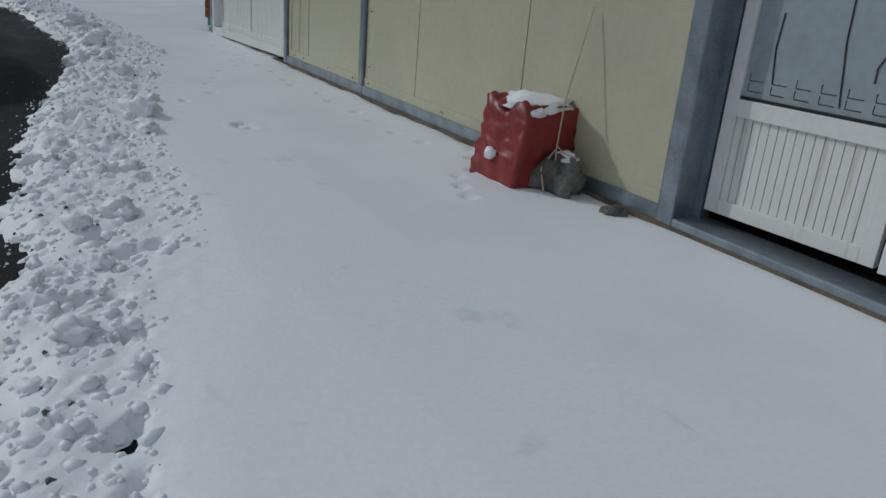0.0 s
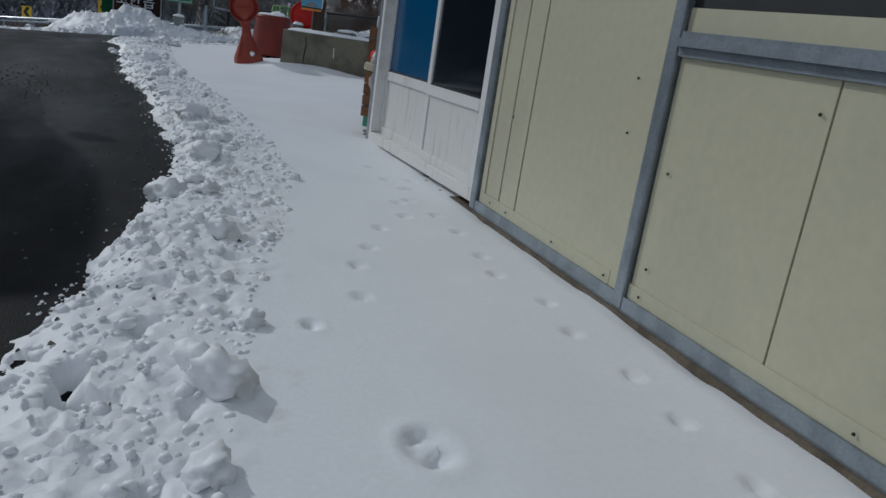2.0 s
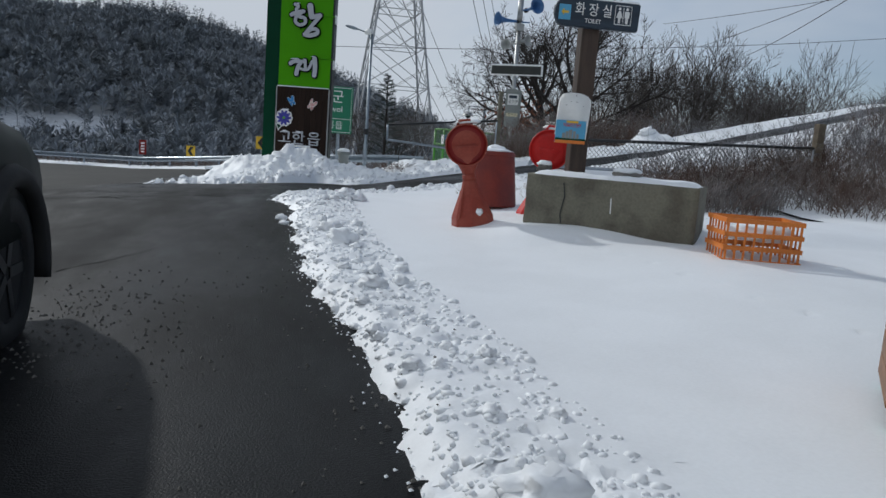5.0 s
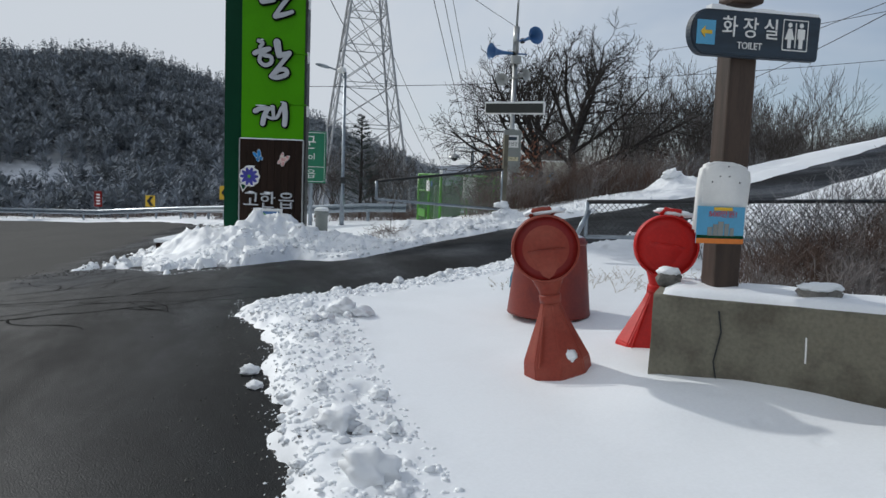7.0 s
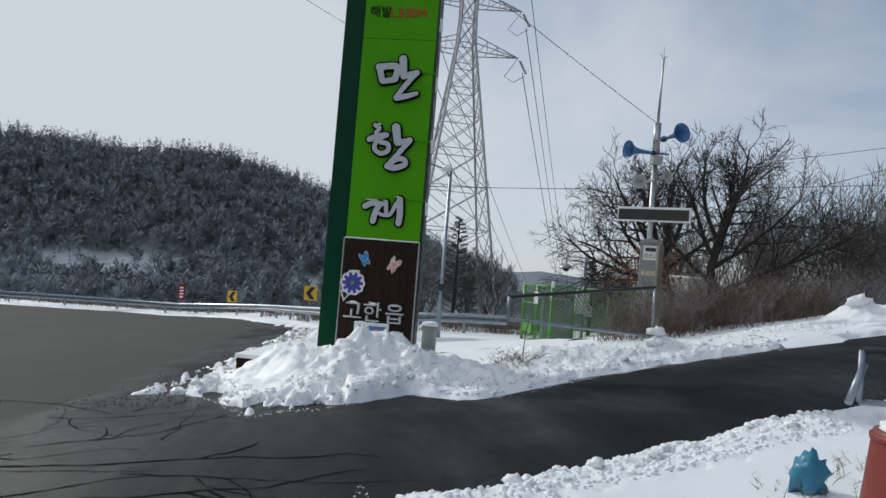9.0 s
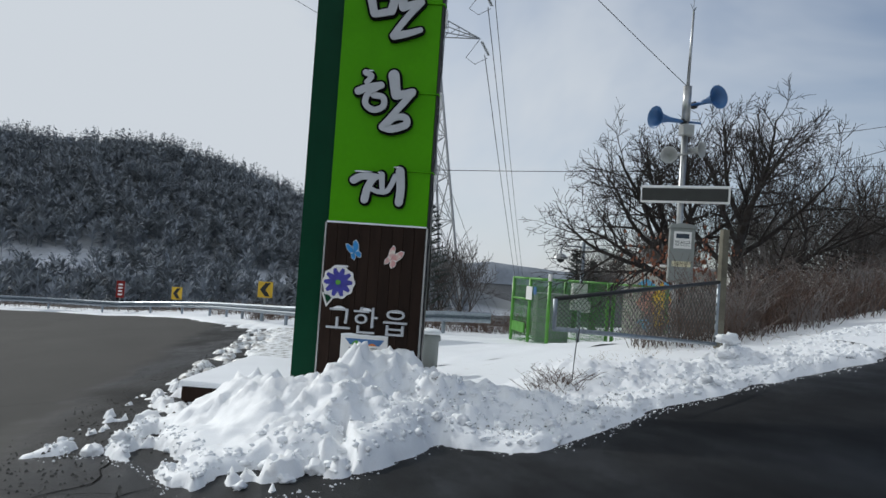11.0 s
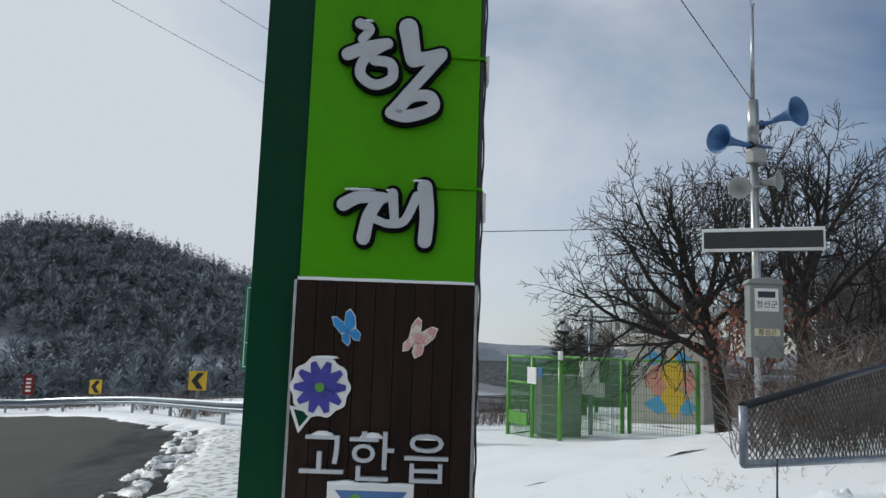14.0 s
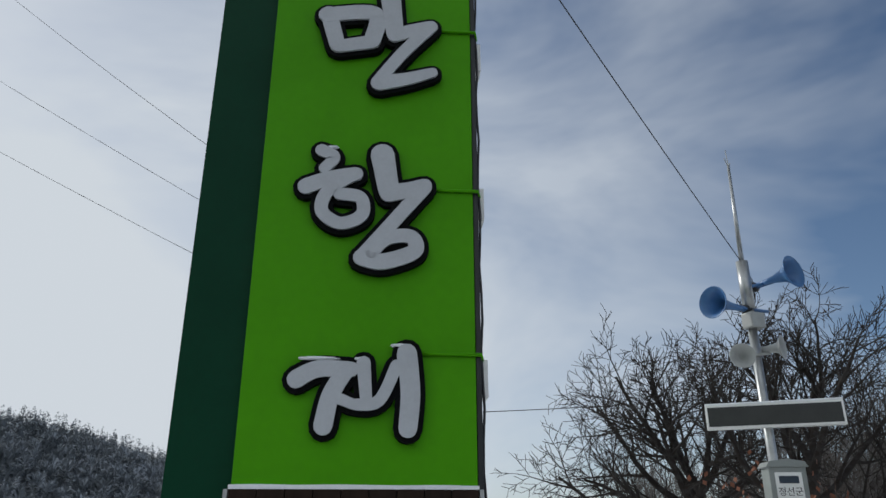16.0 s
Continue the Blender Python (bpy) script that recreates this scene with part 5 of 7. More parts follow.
# ---- loudspeaker mast ----
def horn(name, parent, at, aim, mouth, length, m):
    """A flared horn whose mouth is at 'at', looking along 'aim'."""
    rot = Vector(aim).normalized().to_track_quat("Z", "Y").to_matrix().to_4x4()
    bm = bmesh.new()
    prof = [(0.035, -length), (0.04, -length * 0.75), (0.05, -length * 0.5), (mouth * 0.42, -length * 0.25), (mouth * 0.72, -length * 0.10), (mouth, 0.0), (mouth * 0.97, 0.004),
            (mouth * 0.68, -length * 0.10), (mouth * 0.36, -length * 0.25), (0.03, -length * 0.45), (0.001, -length * 0.46)]
    lathe(bm, prof, 28, Matrix.Translation(at) @ rot)
    h = part(name, bm, m, parent)
    bm = bmesh.new()
    lathe(bm, [(0.055, -length - 0.10), (0.065, -length - 0.08), (0.065, -length - 0.01), (0.04, -length + 0.02)], 20, Matrix.Translation(at) @ rot)
    part("driver", bm, BLACK if m is BLUEHORN else m, h)


def mast():
    x, y = 6.54, 27.68
    z = gz(x, y)
    t = thing("loudspeaker_mast", (x, y, z), "steel mast with blue and grey horn loudspeakers", "mast")
    def L(px, pz, dy=0.0):
        return (px - x, dy, pz - z)
    bm = bmesh.new(); tube(bm, [L(x, z - 0.3), L(x, 4.85)], 0.055, 16); part("pole", bm, STEEL, t)
    bm = bmesh.new(); tube(bm, [L(x, 4.72), L(x, 5.36)], 0.075, 16); part("sleeve", bm, STEEL, t)
    bm = bmesh.new(); tube(bm, [L(x, 5.3), L(x + 0.03, 6.75)], [0.032, 0.018], 8)
    tube(bm, [L(x + 0.03, 6.7), L(x + 0.02, 7.0)], 0.007, 5)
    for d in (-0.1, 0.07, 0.04):
        tube(bm, [L(x + 0.03, 6.72), L(x + 0.03 + d, 6.80 + abs(d) * 0.4, d * 0.5)], 0.007, 5)
    part("lightning_rod", bm, STEEL, t)
    horn("loudspeaker", t, L(6.86, 5.10, -0.50), (0.22, -1.0, 0.08), 0.21, 0.55, BLUEHORN)
    horn("loudspeaker", t, L(5.86, 4.70, -0.14), (-0.98, -0.22, -0.02), 0.20, 0.62, BLUEHORN)
    horn("loudspeaker", t, L(6.14, 4.05, -0.20), (-0.6, -0.8, 0.0), 0.15, 0.26, GREYHORN)
    horn("loudspeaker", t, L(6.76, 4.20, -0.22), (0.5, -0.85, 0.0), 0.15, 0.26, GREYHORN)
    bm = bmesh.new()
    tube(bm, [L(x - 0.22, 4.08, -0.06), L(x + 0.16, 4.16, -0.06)], 0.02, 6)
    part("bracket", bm, GREYHORN, t)
    bm = bmesh.new(); tube(bm, [L(x - 0.34, 4.70, -0.06), L(x + 0.30, 4.72, 0.0)], 0.02, 6); part("bracket", bm, BLUEHORN, t)
    bm = bmesh.new(); tube(bm, [L(x - 0.06, 5.0, 0.02), L(x + 0.24, 5.06, -0.10)], 0.022, 6); part("bracket", bm, BLUEHORN, t)
    bm = bmesh.new(); box(bm, -0.10, -0.12, 4.46 - z, 0.12, 0.06, 4.66 - z, bevel=0.02); part("amplifier_box", bm, GREYHORN, t)
    led = thing("led_display", (x, y - 0.12, 3.38), "long dark display board with white rim and snow", "display", rz=-38)
    cube("case", (-0.76, -0.05, -0.14, 0.76, 0.06, 0.14), PAINTWHITE, led, bevel=0.006)
    cube("screen", (-0.735, -0.056, -0.11, 0.735, -0.0495, 0.115), mat("dark_display", (0.03, 0.032, 0.03), 0.5, var=0.1), led, "unlit dark display")
    bm = bmesh.new(); box(bm, -0.76, -0.05, 0.14, 0.76, 0.06, 0.165, bevel=0.01); part("snow_cap", bm, SNOW, led)
    c = thing("control_cabinet", (x - 0.02, y - 0.14, 1.82), "grey steel control cabinet with white labels", "cabinet", rz=-22)
    cube("case", (-0.21, -0.13, 0, 0.21, 0.10, 0.96), CABGREY, c, bevel=0.008)
    bm = bmesh.new()
    slab(bm, [(-0.24, 0.96), (0.24, 0.96), (0.20, 1.02), (0, 1.05), (-0.20, 1.02)], 0.28, pose(0, -0.15, 0)); part("roof", bm, CABGREY, c)
    cube("label_plate", (-0.15, -0.136, 0.60, 0.15, -0.1295, 0.90), PAINTWHITE, c, "white county label")
    cube("label_mark", (-0.11, -0.140, 0.78, 0.11, -0.1365, 0.86), NAVY, c)
    words("lettering", "정선군", 0.10, BLACK, pose(0, -0.139, 0.685), 0.003, c)
    cube("label_plate", (-0.16, -0.136, 0.28, 0.16, -0.1295, 0.375), CREAMTUBE, c)
    words("lettering", "정선군", 0.085, BLACK, pose(0, -0.139, 0.325), 0.003, c)


mast()


# ---- green mesh compound ----
def mesh_panel(bm, a, b, z0, z1, pitch, r, along_r=None):
    a, b = Vector(a), Vector(b)
    L = (b - a).length
    n = max(2, int(L / pitch))
    for k in range(n + 1):
        p = a.lerp(b, k / n)
        tube(bm, [(p.x, p.y, z0), (p.x, p.y, z1)], r, 3, cap=False)
    m = max(2, int((z1 - z0) / 0.16))
    for k in range(m + 1):
        z = z0 + (z1 - z0) * k / m
        tube(bm, [(a.x, a.y, z), (b.x, b.y, z)], r, 3, cap=False)


def compound():
    P = [(5.75, 34.5), (5.87, 33.5), (6.0, 32.5), (8.25, 34.05), (9.25, 32.75)]
    z0, z1 = -0.04, 1.70
    t = thing("mesh_fence", (6.0, 33.5, z0), "lime green welded mesh fence compound with gate", "fence")
    inv = Matrix.Translation((-6.0, -33.5, -z0))
    def p(n, bm, m, l=""):
        o = part(n, bm, m, t, l); o.matrix_parent_inverse = inv; return o
    for x, y in P + [(8.4, 34.0), (7.9, 36.2)]:
        bm = bmesh.new(); tube(bm, [(x, y, -0.45), (x, y, z1)], 0.045, 10); p("post", bm, FENCEGREEN)
    bm = bmesh.new(); tube(bm, [(6.0, 32.5, z1 - 0.05), (6.0, 32.5, z1 + 0.12)], 0.05, 10); p("post_cap", bm, PAINTWHITE)
    for a, b in ((P[0], P[1]), (P[1], P[2]), (P[2], P[3]), (P[3], P[4]), (P[0], (7.9, 36.2)), ((7.9, 36.2), P[3])):
        bm = bmesh.new(); mesh_panel(bm, (*a, 0), (*b, 0), z0 + 0.1, z1 - 0.04, 0.06, 0.005); p("mesh_panel", bm, MESHGREEN)
        bm = bmesh.new()
        for z in ((z0 + 0.05, z1 - 0.02) if a != P[2] else (z0 + 0.05,)):
            tube(bm, [(*a, z), (*b, z)], 0.03, 6)
        p("rail", bm, FENCEGREEN)
    bm = bmesh.new(); tube(bm, [(*P[0], 1.15), (*P[1], 1.15)], 0.03, 6); p("gate_bar", bm, FENCEGREEN)
    bm = bmesh.new(); box(bm, 5.74, 33.5, 0.3, 5.77, 34.5, 0.55); p("kick_plate", bm, FENCEGREEN)
    bm = bmesh.new(); box(bm, 5.80, 33.2, 1.15, 5.815, 33.62, 1.48); o = p("notice_plate", bm, PAINTWHITE, "white warning notice"); 
    bm = bmesh.new(); box(bm, 5.83, 32.98, 1.30, 5.845, 33.16, 1.48); p("notice_plate", bm, BLUEHORN, "blue notice")
    for x, y, w, z2, h in ((6.55, 33.75, 0.42, 0.08, 1.25),):
        c = thing("equipment_cabinet", (x, y, z2), "grey green equipment cabinet inside the fence", "cabinet", rz=-10)
        cube("case", (-w, -0.3, 0, w, 0.3, h), CABGREY, c, bevel=0.02)
        cube("door", (-w + 0.03, -0.312, 0.06, w - 0.03, -0.3, h - 0.06), CABGREY, c, bevel=0.004)
    m = thing("camera_mast", (7.42, 33.95, 0.08), "grey steel mast with dome camera and meter boxes", "mast")
    bm = bmesh.new(); tube(bm, [(0, 0, -0.3), (0, 0, 2.65)], 0.05, 12); part("pole", bm, GALV, m)
    bm = bmesh.new(); tube(bm, [(-0.62, 0, 2.30), (-0.62, 0, 2.48), (-0.55, 0, 2.52), (0.62, 0, 2.50)], 0.022, 6); part("arm", bm, GALV, m)
    bm = bmesh.new(); lathe(bm, [(0.02, 0.16), (0.10, 0.13), (0.19, 0.03), (0.20, 0.0), (0.11, 0.0)], 20, pose(-0.62, 0, 2.16)); part("hood", bm, STEEL, m)
    bm = bmesh.new(); lathe(bm, [(0.10, 0.0), (0.09, -0.05), (0.05, -0.085), (0.001, -0.095)], 16, pose(-0.62, 0, 2.16)); part("dome", bm, BLACK, m)
    bm = bmesh.new(); box(bm, 0.56, -0.06, 2.22, 0.68, 0.06, 2.50, bevel=0.02); part("camera", bm, GREYHORN, m)
    cube("meter_box", (-0.30, -0.22, 0.85, 0.10, -0.05, 1.55), PAINTWHITE, m, "off-white box", 0.02)
    cube("meter_box", (0.0, -0.28, 0.80, 0.19, -0.10, 1.10), PAINTWHITE, m, "", 0.02)
    bm = bmesh.new(); tube(bm, [(0.05, -0.1, 1.3), (-0.08, -0.08, 1.9), (-0.05, -0.05, 2.4)], 0.012, 5); part("cable", bm, CABLE, m)
    # painted shed
    A, B = Vector((10.3, 37.3)), Vector((11.55, 35.7))
    yaw = math.degrees(math.atan2(B.y - A.y, B.x - A.x))
    s = thing("equipment_shed", (A.x, A.y, 0.0), "beige panel equipment shed painted with coloured diamonds", "shed", rz=yaw)
    L = (B - A).length
    cube("wall", (0, 0, 0, L, 2.3, 2.30), BEIGE, s, bevel=0.02)
    cube("roof", (-0.04, -0.04, 2.30, L + 0.04, 2.34, 2.36), PAINTWHITE, s, bevel=0.01)
    bm = bmesh.new()
    for k in range(1, 4):
        box(bm, L * k / 4 - 0.005, -0.004, 0.02, L * k / 4 + 0.005, 0.0, 2.29)
    part("panel_joint", bm, CABGREY, s)
    for cx, cz, rx, rz2, m2, yy in ((0.85, 1.15, 0.42, 0.5, CORAL, -0.008), (1.25, 1.30, 0.34, 0.55, YELLOW, -0.013), (1.25, 0.72, 0.34, 0.55, YELLOW, -0.012), (0.75, 1.72, 0.3, 0.2, SKYBLUE, -0.010), (1.45, 1.74, 0.3, 0.18, SKYBLUE, -0.010),
                                 (0.85, 0.52, 0.4, 0.25, SKYBLUE, -0.011), (1.6, 0.5, 0.28, 0.22, SKYBLUE, -0.011), (1.65, 1.12, 0.26, 0.32, CORAL, -0.009)):
        bm = bmesh.new(); slab(bm, [(cx - rx, cz), (cx, cz - rz2), (cx + rx, cz), (cx, cz + rz2)], 0.004, pose(0, yy, 0)); part("painted_diamond", bm, m2, s)


compound()


# ---- chain-link gates ----
def chain_link(bm, a0, a1, b0, b1, pitch, r=0.004):
    """Diamond mesh between the upright a0-a1 and the upright b0-b1."""
    a0, a1, b0, b1 = map(Vector, (a0, a1, b0, b1))
    def P(u, v):
        return a0.lerp(b0, u).lerp(a1.lerp(b1, u), v)
    L, H = (b0 - a0).length, ((a1 - a0).length + (b1 - b0).length) / 2
    nu, nv = int(L / pitch), max(2, int(H / pitch))
    for i in range(-nv, nu + 1):
        for s in (1, -1):
            pts = []
            for k in range(nv + 1):
                u = (i + k if s > 0 else i + nv - k) / nu
                if 0 <= u <= 1:
                    pts.append(P(u, k / nv))
            if len(pts) > 1:
                tube(bm, pts, r, 3, cap=False)


def link_gate(name, a0, a1, b0, b1, label):
    mid = (Vector(a0) + Vector(b0)) / 2
    t = thing(name, mid, label, "gate")
    inv = Matrix.Translation(-mid)
    def p(n, bm, m, l=""):
        o = part(n, bm, m, t, l); o.matrix_parent_inverse = inv; return o
    bm = bmesh.new(); chain_link(bm, a0, a1, b0, b1, 0.07); p("chain_link_mesh", bm, WIRE)
    for a, b in ((a0, a1), (a1, b1), (a0, b0), (b0, b1)):
        bm = bmesh.new(); tube(bm, [a, b], 0.024, 8); p("gate_tube", bm, GALV if a != a1 else BLACK)
    return t, p


gt, gpart = link_gate("barrier_gate", (2.40, 22.85, 1.24), (2.40, 22.85, 1.55), (5.15, 24.2, 1.05), (5.15, 24.2, 1.85), "tapered chain-link barrier gate hung from a post")
bm = bmesh.new(); tube(bm, [(2.75, 23.0, 1.24), (2.70, 22.95, 1.05), (2.68, 22.95, 0.7)], 0.006, 5); gpart("hanging_wire", bm, CABLE)
pst = thing("gate_post", (5.2, 24.22, gz(5.2, 24.2)), "pale concrete gate post", "post")
cube("post", (-0.045, -0.045, -0.2, 0.045, 0.045, 1.75), CONCRETE, pst, bevel=0.01)
gt, gpart = link_gate("barrier_gate", (4.13, 18.11, 1.05), (4.13, 18.11, 1.46), (8.3, 17.3, 1.10), (8.3, 17.3, 1.62), "tapered chain-link barrier gate hung from a post")
bm = bmesh.new(); tube(bm, [(4.15, 18.1, 1.35), (3.95, 18.0, 1.05)], 0.03, 8); gpart("brace", bm, GALV)
pst = thing("gate_post", (8.35, 17.3, gz(8.35, 17.3)), "pale concrete gate post", "post")
cube("post", (-0.06, -0.06, -0.3, 0.06, 0.06, 0.95), KERB, pst, bevel=0.01)


# ---- guardrail, chevrons, lamps, road sign ----
def guardrail():
    t = thing("guardrail", (-3.4, 54, gz(-3.4, 54)), "galvanised corrugated guardrail along the bend", "guardrail")
    inv = Matrix.Translation((3.4, -54, -gz(-3.4, 54)))
    pts = []
    for (ax, ay), (bx, by) in zip(RAIL, RAIL[1:]):
        n = max(1, int(math.hypot(bx - ax, by - ay) / 1.0))
        pts += [(ax + (bx - ax) * k / n, ay + (by - ay) * k / n) for k in range(n)]
    pts.append(RAIL[-1])
    for _ in range(3):
        pts = [pts[0]] + [((a[0] + 2 * b[0] + c[0]) / 4, (a[1] + 2 * b[1] + c[1]) / 4) for a, b, c in zip(pts, pts[1:], pts[2:])] + [pts[-1]]
    prof = [(0.0, 0.40), (-0.07, 0.45), (-0.07, 0.50), (0.0, 0.55), (-0.07, 0.61), (-0.07, 0.66), (0.0, 0.71), (0.015, 0.71), (0.015, 0.40)]
    bm = bmesh.new()
    rings = []
    for i, (x, y) in enumerate(pts):
        d = Vector((pts[min(i + 1, len(pts) - 1)][0] - pts[max(i - 1, 0)][0], pts[min(i + 1, len(pts) - 1)][1] - pts[max(i - 1, 0)][1])).normalized()
        nrm = Vector((-d.y, d.x))
        z = gz(x, y) + 0.06
        rings.append([bm.verts.new((x + nrm.x * o, y + nrm.y * o, z + h)) for o, h in prof])
    for r0, r1 in zip(rings, rings[1:]):
        for k in range(len(prof)):
            j = (k + 1) % len(prof)
            bm.faces.new((r0[k], r0[j], r1[j], r1[k]))
    bmesh.ops.recalc_face_normals(bm, faces=bm.faces[:])
    o = part("beam", bm, GALV, t); o.matrix_parent_inverse = inv
    for x, y in pts[::3]:
        bm = bmesh.new()
        tube(bm, [(x + 0.05, y + 0.08, gz(x, y) - 0.2), (x + 0.05, y + 0.08, gz(x, y) + 0.7)], 0.06, 8)
        o = part("post", bm, GALV, t); o.matrix_parent_inverse = inv


guardrail()


def chevron(x, y, zc, w, h, yaw):
    zg = gz(x, y)
    t = thing("chevron_sign", (x, y, zg), "yellow and black chevron bend sign on a post", "road sign", "chevron signs on the bend", rz=yaw)
    bm = bmesh.new(); tube(bm, [(0, 0.03, -0.2), (0, 0.03, zc - zg + h / 2)], 0.035, 8); part("post", bm, CABGREY, t)
    c = zc - zg
    cube("plate", (-w / 2, -0.02, c - h / 2, w / 2, 0.0, c + h / 2), YELLOW, t, "yellow plate", 0.004)
    bm = bmesh.new()
    slab(bm, [(w * 0.34, c + h * 0.42), (-w * 0.02, c + h * 0.42), (-w * 0.36, c), (-w * 0.02, c - h * 0.42), (w * 0.34, c - h * 0.42), (0.0, c)], 0.004, pose(0, -0.026, 0))
    part("arrow", bm, BLACK, t)


chevron(-0.80, 45.2, 0.48, 0.56, 0.62, 5)
chevron(-6.2, 63.0, -0.85, 0.60, 0.75, 8)
t = thing("warning_board", (-9.5, 63.5, gz(-9.5, 63.5)), "red upright warning board beside the bend", "road sign")
bm = bmesh.new(); tube(bm, [(0, 0.05, -0.2), (0, 0.05, 1.9)], 0.04, 8); part("post", bm, CABGREY, t)
cube("plate", (-0.24, -0.02, 0.95, 0.24, 0.0, 1.98), RED_DARK, t, "dark red plate", 0.004)
bm = bmesh.new()
for k in range(4):
    box(bm, -0.12, -0.026, 1.10 + 0.2 * k, 0.12, -0.021, 1.20 + 0.2 * k)
part("lettering", bm, PAINTWHITE, t, "unreadable pale lettering")

t = thing("street_lamp", (3.12, 33.9, gz(3.12, 33.9)), "grey steel street lamp with two lamp heads", "street lamp")
bm = bmesh.new(); tube(bm, [(0, 0, 0), (0, 0, 1.1), (0, 0, 1.14), (0.0, 0, 4.95)], [0.075, 0.075, 0.055, 0.045], 12); part("pole", bm, GALV, t)
bm = bmesh.new(); lathe(bm, [(0.16, 0), (0.16, 0.03), (0.09, 0.08)], 12, pose(0, 0, 0.05)); part("base_plate", bm, GALV, t)
bm = bmesh.new(); tube(bm, [(0, 0, 4.7), (-0.15, 0, 4.95), (-0.5, 0, 5.05)], 0.025, 6); part("arm", bm, GALV, t)
bm = bmesh.new(); lumpy(bm, (0.24, 0.10, 0.055), 1, 0.08, 1, pose(-0.70, 0, 5.08, 0, 12)); part("lamp_head", bm, GALV, t)
bm = bmesh.new(); lathe(bm, [(0.03, 0.12), (0.13, 0.05), (0.15, -0.04), (0.14, -0.06), (0.001, -0.06)], 18, pose(-0.12, -0.05, 4.98, 20, -15)); part("lamp_head", bm, PAINTWHITE, t)
cube("meter_box", (-0.08, -0.10, 1.45, 0.06, -0.04, 1.65), BLACK, t, "", 0.01)

t = thing("road_sign", (1.42, 35.1, gz(1.4, 35)), "large green road direction sign", "road sign")
zs = gz(1.4, 35)
cube("plate", (-1.27, -0.03, 1.25 - zs, 1.27, 0.0, 2.95 - zs), SIGNGREEN, t, "green plate", 0.01)
bm = bmesh.new()
for pts in ([(-1.22, 1.30), (1.22, 1.30), (1.22, 2.90), (-1.22, 2.90), (-1.22, 1.30)], [(-1.22, 1.78), (1.22, 1.78)]):
    tube(bm, [(a, -0.034, b - zs) for a, b in pts], 0.012, 4)
part("border", bm, PAINTWHITE, t)
words("lettering", "군", 0.5, PAINTWHITE, pose(0.72, -0.034, 2.55 - zs), 0.006, t)
words("lettering", "ngwol", 0.30, PAINTWHITE, pose(0.55, -0.034, 2.12 - zs), 0.006, t)
words("lettering", "통읍", 0.32, PAINTWHITE, pose(0.65, -0.034, 1.53 - zs), 0.006, t)
for u in (-0.8, 0.8):
    bm = bmesh.new(); tube(bm, [(u, 0.08, -0.3), (u, 0.08, 2.95 - zs)], 0.07, 10); part("post", bm, GALV, t)

t = thing("hydrant", (1.75, 25.9, gz(1.75, 25.9)), "small dark bollard with red base and a snow cap", "bollard")
bm = bmesh.new(); lathe(bm, [(0.14, 0), (0.14, 0.22), (0.09, 0.26)], 16); part("base", bm, RED_DARK, t)
bm = bmesh.new(); lathe(bm, [(0.13, 0.26), (0.13, 0.62), (0.16, 0.64), (0.15, 0.70), (0.05, 0.76)], 16); part("body", bm, CABGREY, t)
bm = bmesh.new(); lumpy(bm, (0.16, 0.16, 0.06), 3, 0.2, 1.5, pose(0, 0, 0.74), flat=-0.02); part("snow_cap", bm, SNOW, t)


